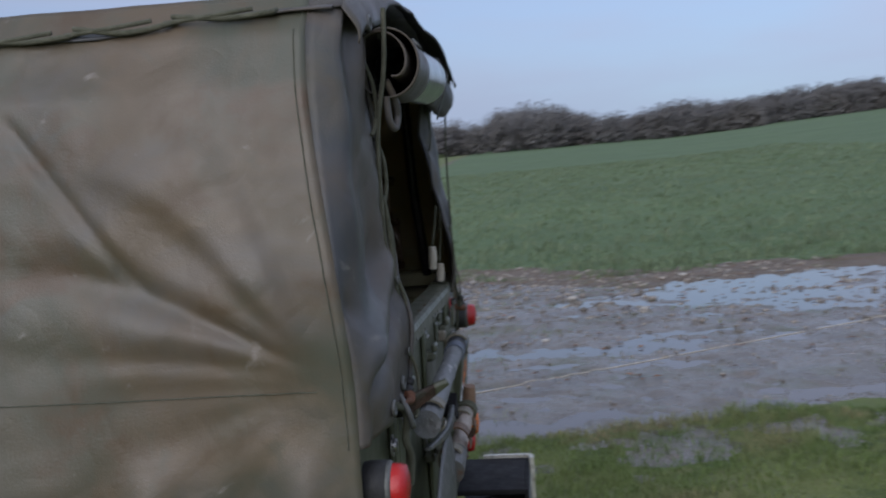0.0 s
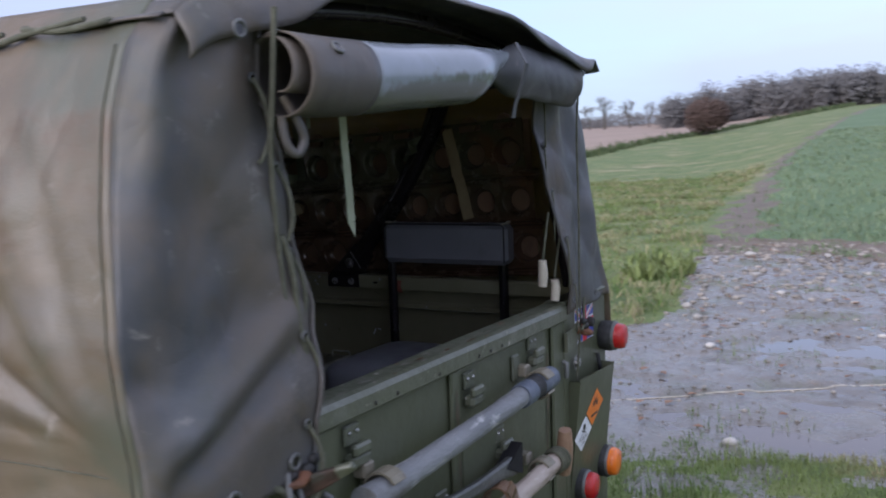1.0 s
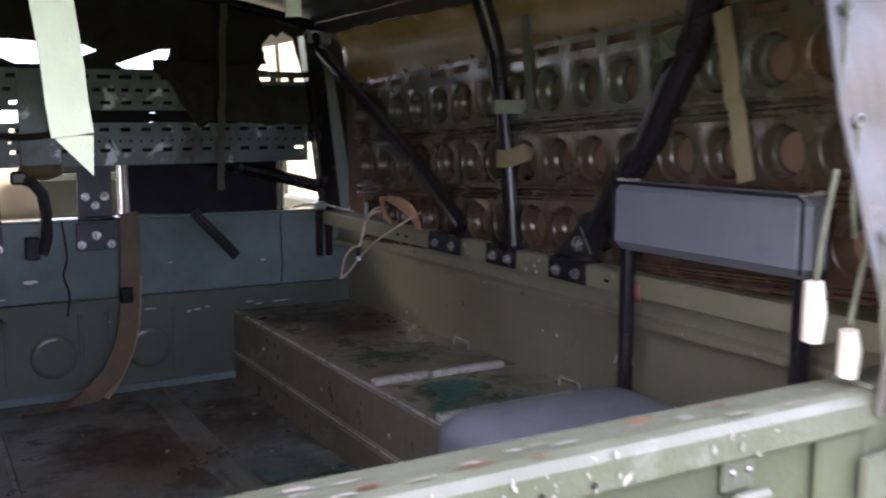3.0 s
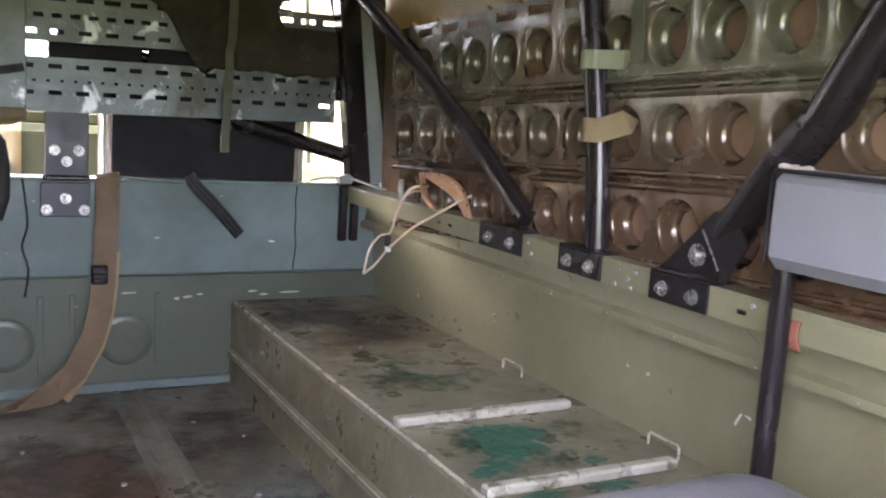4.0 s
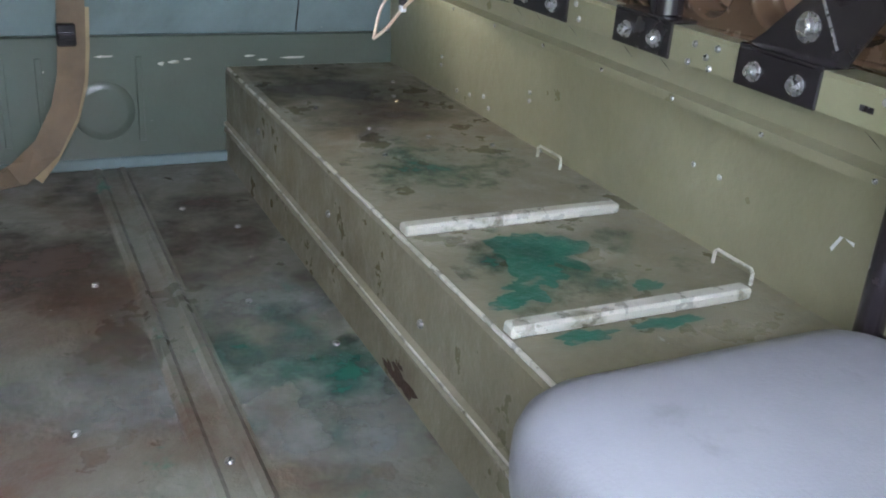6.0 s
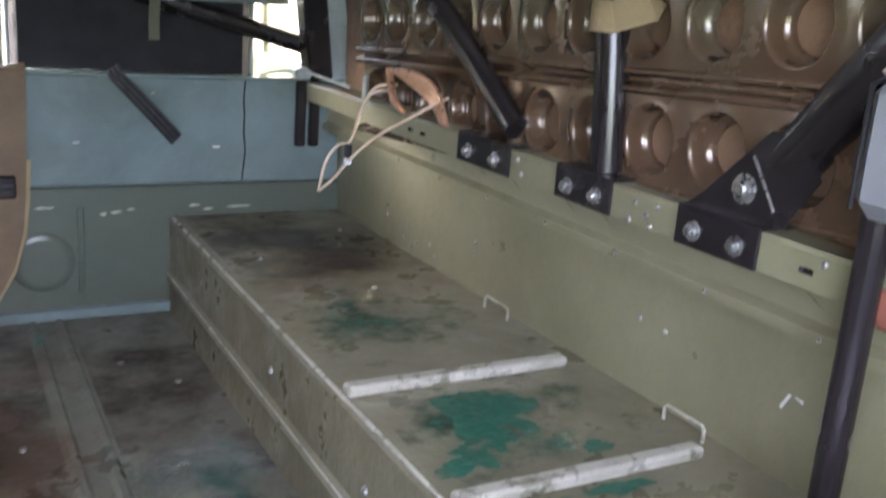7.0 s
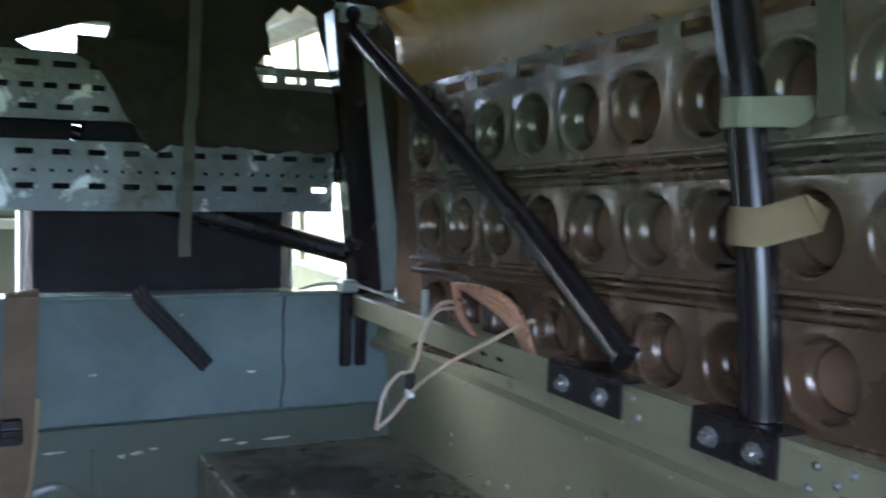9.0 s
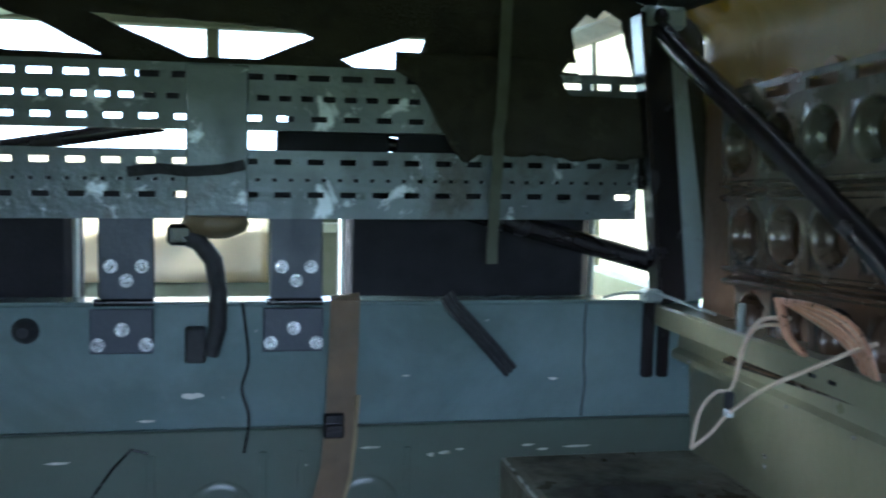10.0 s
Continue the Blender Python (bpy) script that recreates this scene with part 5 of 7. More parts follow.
LOW = ((0.034, 0.0045, 0.0497, 0.0125), (0.057, 0.0026, 0.0249, 0.0036), (0.085, 0.0045, 0.0497, 0.0125))
perforated_channel(1.300, LOW, -0.62, 0.645, radians(-0.5), "worn perforated steel channel with long slots, chalky patches")
UP = ((0.015, 0.0045, 0.0497, 0.0125), (0.046, 0.0045, 0.0332, 0.0095), (0.078, 0.0050, 0.0497, 0.0165))
perforated_channel(1.436, UP, -0.62, 0.652, radians(-0.5), "perforated steel channel with slots, bright daylight behind")
mid = thing("steel_hanger", "scuffed grey steel hanger in front of the channels", "steel hanger")
part("plate", Shape().box((-0.082, BULK_Y - 0.016, 1.300), (0.010, BULK_Y - 0.011, 1.530), 0.004), PERF, mid)
part("knob", Shape().lathe([(0.02, 0), (0.045, 0.01), (0.052, 0.022), (0.045, 0.034)], (-0.038, BULK_Y - 0.012, 1.268), (0, 0, 1), 20), KNOB_WOOD, mid, "round brown wooden knob")

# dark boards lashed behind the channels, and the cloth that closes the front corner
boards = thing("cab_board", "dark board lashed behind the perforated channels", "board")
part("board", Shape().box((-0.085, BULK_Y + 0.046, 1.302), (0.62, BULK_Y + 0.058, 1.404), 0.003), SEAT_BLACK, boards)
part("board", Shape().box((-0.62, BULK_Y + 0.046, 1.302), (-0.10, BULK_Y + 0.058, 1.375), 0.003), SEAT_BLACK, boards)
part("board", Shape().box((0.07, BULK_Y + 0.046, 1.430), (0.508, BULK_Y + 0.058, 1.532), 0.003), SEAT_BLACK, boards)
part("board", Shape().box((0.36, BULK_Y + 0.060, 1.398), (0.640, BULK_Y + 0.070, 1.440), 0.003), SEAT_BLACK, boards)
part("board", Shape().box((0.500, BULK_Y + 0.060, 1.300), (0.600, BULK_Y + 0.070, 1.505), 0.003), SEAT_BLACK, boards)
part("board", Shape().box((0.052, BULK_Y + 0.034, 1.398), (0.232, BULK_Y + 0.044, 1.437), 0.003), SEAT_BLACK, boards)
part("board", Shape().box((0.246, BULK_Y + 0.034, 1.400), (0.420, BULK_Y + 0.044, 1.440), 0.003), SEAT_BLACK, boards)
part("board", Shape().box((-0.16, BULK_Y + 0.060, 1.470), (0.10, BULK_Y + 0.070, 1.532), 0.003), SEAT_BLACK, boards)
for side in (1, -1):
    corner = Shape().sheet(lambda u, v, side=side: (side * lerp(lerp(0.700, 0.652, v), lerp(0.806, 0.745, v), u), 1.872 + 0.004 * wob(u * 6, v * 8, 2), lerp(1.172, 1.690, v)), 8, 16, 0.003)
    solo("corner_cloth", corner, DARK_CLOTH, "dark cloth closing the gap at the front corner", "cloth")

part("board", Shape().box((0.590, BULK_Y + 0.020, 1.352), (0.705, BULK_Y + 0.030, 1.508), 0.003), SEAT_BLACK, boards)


def hung(u, v):
    """Ragged cloth hanging over the upper channel."""
    x = lerp(0.232, 0.650, u)
    low = 1.402 + 0.018 * wob(x * 16, 2) + 0.008 * wob(x * 50, 4) + 0.13 * smooth(0.35, 0.232, x)
    top = 1.560 - 0.058 * smooth(0.485, 0.520, x)
    return (x, BULK_Y - 0.018 + 0.006 * wob(x * 14, v * 4, 3) + 0.004 * wob(x * 40, v * 6, 8), lerp(low, top, v))


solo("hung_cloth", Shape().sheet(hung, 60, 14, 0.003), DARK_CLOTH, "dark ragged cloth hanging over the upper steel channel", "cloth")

dash_cloth = Shape().sheet(lambda u, v: (lerp(-0.66, 0.05, u), 2.655 + 0.012 * wob(u * 9, v * 3, 2), lerp(1.10, 1.40 + 0.02 * wob(u * 6, 1), v)), 30, 8, 0.003)
solo("cream_cloth", dash_cloth, CREAM_SCREEN, "cream cloth spread over the dash, lit by daylight", "cloth")

# cab curtain with gaps where daylight shows
GAPS = [
    [(-0.226, 1.603), (0.078, 1.592), (0.108, 1.580), (0.028, 1.544), (-0.078, 1.543)],
    [(-0.46, 1.66), (-0.34, 1.598), (-0.30, 1.588), (-0.208, 1.541), (-0.46, 1.545)],
    [(0.154, 1.549), (0.262, 1.588), (0.286, 1.589), (0.270, 1.538), (0.176, 1.537)],
    [(0.532, 1.612), (0.556, 1.640), (0.572, 1.632), (0.585, 1.648), (0.616, 1.632), (0.641, 1.542), (0.548, 1.541)],
    [(0.520, 1.545), (0.530, 1.560), (0.542, 1.560), (0.548, 1.544)],
    [(0.512, 1.510), (0.516, 1.521), (0.550, 1.521), (0.553, 1.511), (0.530, 1.507)],
]


def inside(px, pz, poly):
    hit = False
    for (x1_, z1_), (x2_, z2_) in zip(poly, poly[1:] + poly[:1]):
        if (z1_ > pz) != (z2_ > pz) and px < (x2_ - x1_) * (pz - z1_) / (z2_ - z1_) + x1_:
            hit = not hit
    return hit


pts2d, segs = [], []
outline = [(-0.66, 1.528), (0.66, 1.528)] + [(x, arch_z(x) - 0.03) for x in [float(q) for q in np.linspace(0.66, -0.66, 23)]]
for poly in [outline] + GAPS:
    n0, m_ = len(pts2d), 0
    for (ax, az), (bx, bz) in zip(poly, poly[1:] + poly[:1]):
        k = max(1, int(math.hypot(bx - ax, bz - az) / 0.012))
        for i in range(k):
            wv = 0.0 if i == 0 else 0.0016
            pts2d.append((lerp(ax, bx, i / k) + wv * wob(ax + i, bz, 5), lerp(az, bz, i / k) + wv * wob(az + i, bx, 9)))
            m_ += 1
    segs += [(n0 + i, n0 + (i + 1) % m_) for i in range(m_)]
for x in np.arange(-0.645, 0.65, 0.02):
    for z in np.arange(1.54, 1.74, 0.02):
        q = (float(x) + 0.004 * wob(x * 50, z * 50), float(z) + 0.004 * wob(x * 50, z * 50, 7))
        if z < arch_z(float(x)) - 0.045 and not any(inside(q[0], q[1], g_) for g_ in GAPS):
            pts2d.append(q)
cv, _, cf, _, _, _ = geometry.delaunay_2d_cdt([Vector(p) for p in pts2d], segs, [], 0, 1e-5)
s = Shape()
s.v = [(p.x, 1.893 + 0.010 * wob(p.x * 14, p.y * 9, 2.0), p.y) for p in cv]
for fc in cf:
    cx, cz = sum(cv[i].x for i in fc) / len(fc), sum(cv[i].y for i in fc) / len(fc)
    if inside(cx, cz, outline) and not any(inside(cx, cz, g_) for g_ in GAPS):
        s.f.append(tuple(fc))
        s.s.append(True)
curtain = solo("cab_curtain", s, DARK_CLOTH, "dark olive cloth curtain hung behind the cab, gaping", "curtain")
sol = curtain.modifiers.new("thickness", "SOLIDIFY")
sol.thickness = 0.003


# straps, belts and cables
def strap(name, pts, across, width, material, label, category="strap", th=0.002):
    return solo(name, Shape().ribbon(pts, across, width, th), material, label, category)


def drape(a, b, n=10, sway=0.004, seed=1.0):
    return [tuple(lerp(p, q, i / n) + sway * wob(i * 0.6 + k * 5, seed) for k, (p, q) in enumerate(zip(a, b))) for i in range(n + 1)]


w = Shape()
pts = drape((-0.250, 0.062, 1.60), (-0.228, 0.066, 1.392), 10, 0.0012, 2)
w.ribbon(pts, (1, 0.2, 0), 0.027, 0.0015)
w.add([(-0.241, 0.064, 1.392), (-0.215, 0.068, 1.392), (-0.216, 0.068, 1.366), (-0.241, 0.066, 1.392)], [(0, 1, 2)])
solo("webbing_strap", w, WEB_GREEN, "pale green webbing strap hanging from the hood, cut slantwise", "strap")
strap("webbing_strap", drape((-0.10, 0.32, 1.70), (-0.075, 0.33, 1.55), 8, 0.003, 4), (1, 0.1, 0), 0.014, SHADED_WEB, "short dark webbing strap hanging from the hood")
strap("webbing_strap", drape((0.13, 0.42, 1.72), (0.145, 0.43, 1.56), 8, 0.003, 6), (1, 0.1, 0), 0.014, SHADED_WEB, "short dark webbing strap hanging from the hood")
strap("webbing_strap", drape((0.655, 0.375, 1.555), (0.655, 0.318, 1.325), 12, 0.003, 8), (0, 1, 0.2), 0.030, WEB_TAN, "tan webbing strap hanging beside the plank")
strap("webbing_strap", [(0.690, 0.893, 1.60), (0.697, 0.894, 1.53), (0.701, 0.891, 1.47), (0.702, 0.888, 1.428)], (0, 1, 0), 0.026, SHADED_WEB, "flat olive webbing strap hanging beside the black pole")
strap("webbing_strap", drape((0.40, 1.80, 1.70), (0.390, 1.835, 1.232), 16, 0.006, 3), (1, 0, 0), 0.018, SHADED_WEB, "long webbing strip, shaded in its colour, hanging in front of the channels")
for z, dz in ((1.434, 0.0), (1.335, 0.024)):
    pts = []
    for a in np.linspace(-2.4, 1.0, 14):
        pts.append((0.701 + 0.0222 * math.cos(a + math.pi), 0.980 - 0.18 * (1.44 - z) + 0.0222 * math.sin(a + math.pi), z))
    pts += [(0.708, 0.945 - (0.04 if dz else 0.02), z + dz * 0.6), (0.712, 0.905, z + dz)]
    strap("tie_tape", pts, (0, 0, 1), 0.034 if dz else 0.026, WEB_TAN if dz else WEB_GREEN, "khaki cloth tape tied round the black pole", "tape", 0.0015)
tie = Shape().ribbon([(0.690 + 0.030 * math.cos(a), 0.487 + 0.024 * math.sin(a), 1.512 - 0.020 * math.sin(a)) for a in np.linspace(0, 2 * math.pi, 22)], (0, -0.6, 0.8), 0.040, 0.003)
solo("cloth_tie", tie, SHADED_WEB, "dark cloth band wound round the sloping brace", "cloth")

belt = thing("webbing_belt", "brown webbing belt hanging on the bulkhead, end on the floor", "belt")
pts = [(0.160, 1.862, 1.178), (0.160, 1.845, 1.172), (0.158, 1.842, 1.10), (0.155, 1.842, 1.02), (0.152, 1.842, 0.96), (0.146, 1.838, 0.90), (0.130, 1.825, 0.845), (0.095, 1.805, 0.785), (0.045, 1.790, 0.745), (-0.03, 1.77, 0.728), (-0.12, 1.745, 0.726)]
part("strap", Shape().ribbon(pts, (1, 0, 0.15), 0.046, 0.004), BELT_BROWN, belt)
pts2 = [(0.172, 1.852, 1.02), (0.168, 1.850, 0.95), (0.160, 1.842, 0.89), (0.140, 1.828, 0.83), (0.10, 1.80, 0.77), (0.07, 1.79, 0.735)]
part("loose_end", Shape().ribbon(pts2, (1, 0, 0.3), 0.028, 0.003), WEB_TAN, belt)
part("buckle", Shape().box((0.128, 1.832, 0.955), (0.160, 1.848, 0.995), 0.003).box((0.130, 1.826, 0.968), (0.158, 1.834, 0.980), 0.002), BLACK, belt, "dark metal buckle")

bl = thing("rubber_strap", "black ribbed rubber strap hanging down the bulkhead", "strap")
pts = [(0.322, 1.850, 1.180), (0.330, 1.846, 1.165), (0.365, 1.845, 1.128), (0.400, 1.847, 1.090), (0.432, 1.850, 1.054)]
part("strap", Shape().ribbon(pts, (0.7, 0, 0.7), 0.026, 0.006), RUBBER, bl)
for o in (-0.009, 0.0, 0.009):
    part("rib", Shape().tube([(x + o * 0.7, y - 0.005, z + o * 0.7) for x, y, z in pts], 0.003, 6), RUBBER, bl)

hose = thing("black_hose", "black hose hanging over the bulkhead with a square end", "hose")
part("hose", Shape().tube([(-0.088, 1.84, 1.275), (-0.060, 1.835, 1.262), (-0.040, 1.835, 1.235), (-0.033, 1.838, 1.19), (-0.034, 1.842, 1.13), (-0.046, 1.845, 1.09)], 0.014, 10), RUBBER, hose)
part("square_end", Shape().box((-0.082, 1.835, 1.078), (-0.052, 1.862, 1.132), 0.003), RUBBER, hose)
part("clamp", Shape().box((-0.108, 1.825, 1.258), (-0.070, 1.852, 1.290), 0.006), BLACK, hose)
strap("black_strap", [(-0.165, 1.846, 1.366), (-0.12, 1.846, 1.372), (-0.08, 1.843, 1.368), (-0.03, 1.843, 1.372), (0.005, 1.846, 1.380)], (0, 0, 1), 0.016, RUBBER, "black rubber strap lying against the channel")

coil = thing("copper_wire_coil", "coil of copper wire with cream cable tails on the rail", "wire coil")
for k in range(11):
    # strands that spring from one bent end and fan out over the rail
    t = k / 10
    e_ = 0.004 * wob(k * 3.1, 2.0)
    pts = [(0.671, 1.456 + e_, 1.226), (0.674 - 0.012 * t, lerp(1.412, 1.385, t), lerp(1.216, 1.232, t) + e_), (0.678 - 0.016 * t, lerp(1.352, 1.325, t), lerp(1.200, 1.229, t) - e_),
           (0.680 - 0.014 * t, lerp(1.322, 1.284, t), lerp(1.186, 1.211, t)), (0.682 - 0.012 * t, lerp(1.302, 1.258, t) + e_, 1.168)]
    part("copper_turn", Shape().tube(curve(pts, 4), 0.0022 + 0.0008 * (k % 3), 7), COPPER if k % 3 else CREAM_WIRE, coil)
for k in range(4):
    d_ = 0.004 * (k - 1.5)
    part("copper_turn", Shape().tube(curve([(0.670, 1.458 + d_, 1.227), (0.666, 1.440 + d_, 1.205), (0.660, 1.415 + d_, 1.186), (0.662, 1.386 + d_, 1.171)], 4), 0.0034, 7), COPPER, coil)
tip = (0.565, 1.468, 1.035)
t1 = [(0.672, 1.266, 1.206), (0.664, 1.30, 1.190), (0.640, 1.345, 1.160), (0.620, 1.395, 1.128), (0.603, 1.445, 1.086), (0.585, 1.460, 1.055), tip]
t2 = [(0.670, 1.436, 1.197), (0.655, 1.478, 1.188), (0.634, 1.478, 1.158), (0.608, 1.452, 1.116), (0.592, 1.462, 1.108), (0.578, 1.475, 1.080), tip]


part("cable", Shape().tube(curve(t1), 0.0026, 8), CREAM_WIRE, coil, "cream cable")
part("cable", Shape().tube(curve(t2), 0.0024, 8), CREAM_WIRE, coil)
part("cable", Shape().tube(curve([(p[0] + 0.006, p[1] + 0.004, p[2] + 0.008) for p in t2[:4]]), 0.0028, 8), CREAM_WIRE, coil)
part("connector", Shape().box((0.598, 1.442, 1.090), (0.608, 1.454, 1.112), 0.002), RUBBER, coil)
part("connector_tip", Shape().box((0.5985, 1.4425, 1.080), (0.6075, 1.4535, 1.0895), 0.001), WHITE, coil, "white connector tip")

cl = thing("cable_clamp", "pale cable clamp and wires at the front rail corner", "clamp")
part("clamp", Shape().box((0.640, 1.80, 1.172), (0.672, 1.83, 1.192), 0.004), GREY_STEEL, cl)
part("wire", Shape().tube(curve([(0.590, 1.86, 1.172), (0.62, 1.835, 1.184), (0.66, 1.80, 1.186), (0.690, 1.74, 1.176), (0.700, 1.68, 1.172)]), 0.003, 6), GREY_STEEL, cl)
part("stud", Shape().tube([(0.676, 1.56, 1.168), (0.676, 1.56, 1.206)], 0.006, 8), GREY_STEEL, cl)

tag_ = Shape().sheet(lambda u, v: (0.6835 - 0.004 * math.sin(v * 3.0), lerp(0.549, 0.562, u) + 0.002 * math.sin(v * 5), lerp(1.150, 1.118, v)), 4, 8, 0.0016)
solo("cloth_tag", tag_, TAG_RED, "small faded orange-red cloth tag on the rail", "tag")

# tools clipped to the tailgate
pick = thing("wooden_shaft", "weathered grey wooden tool shaft with a faded blue end", "tool shaft")
hp = [(-0.400, -0.056, 0.997), (-0.345, -0.056, 1.000), (-0.2, -0.056, 1.006), (0.0, -0.056, 1.014), (0.12, -0.056, 1.020), (0.185, -0.056, 1.023)]
part("shaft", Shape().tube(curve(hp), [0.0258 - 0.0034 * math.sin(math.pi * k / 25) - 0.0002 * k + 0.0030 * wob(k * 0.7, 3) for k in range(26)], 16), WOOD, pick)
part("painted_end", Shape().tube([(0.178, -0.056, 1.0225), (0.20, -0.056, 1.0235), (0.240, -0.056, 1.025), (0.290, -0.056, 1.0265), (0.294, -0.056, 1.0267)], [0.0228, 0.0238, 0.0240, 0.0228, 0.0205], 18), BLUE_PAINT, pick, "faded blue painted end")
part("blue_patch", Shape().tube([(0.140, -0.056, 1.0208), (0.150, -0.056, 1.0213), (0.182, -0.056, 1.0226)], [0.0236, 0.0242, 0.0243], 18), BLUE_PAINT, pick)
part("dark_band", Shape().tube([(0.182, -0.056, 1.0227), (0.205, -0.056, 1.0237), (0.216, -0.056, 1.0241)], [0.0238, 0.0246, 0.0247], 18), RUBBER, pick, "black painted band")
sh = thing("shovel", "old shovel with a pale wooden handle clipped to the tailgate", "shovel")
part("cross_grip", Shape().tube(curve([(0.338, -0.062, 0.803), (0.336, -0.064, 0.830), (0.331, -0.068, 0.870), (0.324, -0.072, 0.905)]), [0.0135 + 0.0045 * math.sin(math.pi * k / 15) for k in range(16)], 12), WOOD_BROWN, sh, "brown worn wooden grip")
part("shaft", Shape().tube(curve([(0.322, -0.062, 0.848), (0.20, -0.063, 0.840), (0.07, -0.065, 0.836), (-0.03, -0.065, 0.831)]), [0.0195 + 0.0016 * wob(k * 0.8, 2) for k in range(16)], 14), WOOD_PALE, sh, "pale ash shaft")
for k, x in enumerate((0.282, 0.291, 0.300, 0.309)):
    turn = [(x + 0.004 * math.cos(a + k), -0.062 + 0.0235 * math.cos(a), 0.846 + 0.0235 * math.sin(a)) for a in np.linspace(0, 2 * math.pi, 17)]
    part("cord_turn", Shape().tube(turn, 0.0042, 6), ROPE, sh, "dark cord binding")
part("socket", Shape().tube([(-0.01, -0.065, 0.832), (-0.11, -0.063, 0.822)], [0.0225, 0.026], 14), IRON, sh)
part("blade", Shape().sheet(lambda u, v: (lerp(-0.09, -0.36, u), -0.052 - 0.018 * math.cos((v - 0.5) * 2.6), 0.818 - 0.05 * u + (v - 0.5) * 0.20 * (1 - 0.5 * u ** 3)), 12, 10, 0.003), IRON, sh)
strap_ = [(0.020 + 0.010 * math.sin(a), -0.064 + 0.030 * math.cos(a), 0.846 + 0.036 * math.sin(a)) for a in np.linspace(-2.4, 3.5, 24)]
part("leather_strap", Shape().ribbon(strap_, (1, 0, 0.1), 0.034, 0.004), LEATHER, sh, "worn brown leather strap")
part("strap_tongue", Shape().ribbon([(0.012, -0.094, 0.868), (-0.004, -0.104, 0.876), (-0.018, -0.110, 0.892), (-0.026, -0.106, 0.904)], (1, 0, 0.3), 0.026, 0.004), LEATHER, sh)
head = thing("pickaxe", "dull iron pickaxe head strapped to the tailgate", "pickaxe")


def pick_blade(u, v):
    """A flat tapered blade, a little bowed, with a deep end at the eye."""
    x = lerp(-0.345, 0.136, u)
    top = lerp(0.940, 0.912, u) - 0.010 * math.sin(math.pi * u)
    return (x, -0.046 - 0.010 * math.sin(math.pi * u), top - v * (0.006 + 0.026 * u + 0.010 * smooth(0.8, 1.0, u)))


part("prong", Shape().sheet(pick_blade, 24, 4, 0.012), IRON, head)
part("wedge", Shape().add([(0.070, -0.058, 0.898), (0.140, -0.058, 0.930), (0.140, -0.058, 0.868), (0.070, -0.030, 0.898), (0.140, -0.030, 0.930), (0.140, -0.030, 0.868)],
                          [(0, 2, 1), (3, 4, 5), (0, 1, 4, 3), (1, 2, 5, 4), (2, 0, 3, 5)]), DULL_BLACK, head, "dark wedge of the eye")
latch_bar = thing("tailgate_latch", "rusty brown latch lever at the tailgate corner", "latch")
def lever(u, v):
    """A leaf-shaped thumb lever that stands out from the tailgate and tapers to a rounded tip."""
    w = 0.014 * (1 - 0.75 * u ** 2.2)
    return (lerp(-0.526, -0.494, u) + 0.005 * math.cos(v * math.pi), lerp(-0.034, -0.106, u), lerp(1.056, 1.090, u) + (v - 0.5) * 2 * w)


part("lever", Shape().sheet(lever, 12, 6, 0.008), RUST_DARK, latch_bar)
part("lever_tip", Shape().sheet(lambda u, v: Vector(lever(lerp(0.72, 1.02, u), v)) + Vector((-0.0012, 0, 0.001)), 5, 4, 0.010), BODY_CHIPPED, latch_bar, "green painted lever tip")
part("pivot", Shape().lathe([(0.013, 0), (0.013, 0.022), (0.008, 0.026)], (-0.522, -0.016, 1.055), (0, -1, 0), 12), DULL_BLACK, latch_bar)
for i, (x, z) in enumerate(((0.416, 1.224), (0.452, 1.188))):
    tg_ = Shape().tube([(x, 0.012 - 0.014 * i, z - 0.028), (x, 0.010 - 0.014 * i, z), (x - 0.003, 0.010 - 0.014 * i, z + 0.030 - 0.012 * i)], [0.010, 0.0115, 0.009], 9)
    solo("rope_toggle", tg_, IVORY, "ivory coloured rope toggle hanging at the hood edge", "toggle")


# ---- the canvas hood ----
hood = thing("canvas_hood", "faded khaki canvas hood laced over the frame, rear rolled up", "hood")
HOOD_END = 2.78


def side_x(y, z, side=-1):
    """Half width of the side curtain: the off side is drawn in at the rear, both are fuller along the middle."""
    zs_ = (1.03, 1.10, 1.15, 1.18, 1.215, 1.30, 1.45, 1.56, 1.64, 1.70)
    near = (0.766, 0.766, 0.768, 0.771, 0.776, 0.778, 0.757, 0.733, 0.703, 0.652)
    off = (0.792, 0.788, 0.775, 0.755, 0.738, 0.724, 0.728, 0.717, 0.686, 0.645)
    full = (0.812, 0.806, 0.801, 0.796, 0.791, 0.780, 0.768, 0.745, 0.705, 0.660)
    t = smooth(0.02, 0.50, y)
    return lerp(float(np.interp(z, zs_, near if side < 0 else off)), float(np.interp(z, zs_, full)), t)


def corner_y(z):
    """Where the side curtain turns into the rear corner curtain."""
    return lerp(-0.012, 0.036, smooth(1.12, 1.65, z))


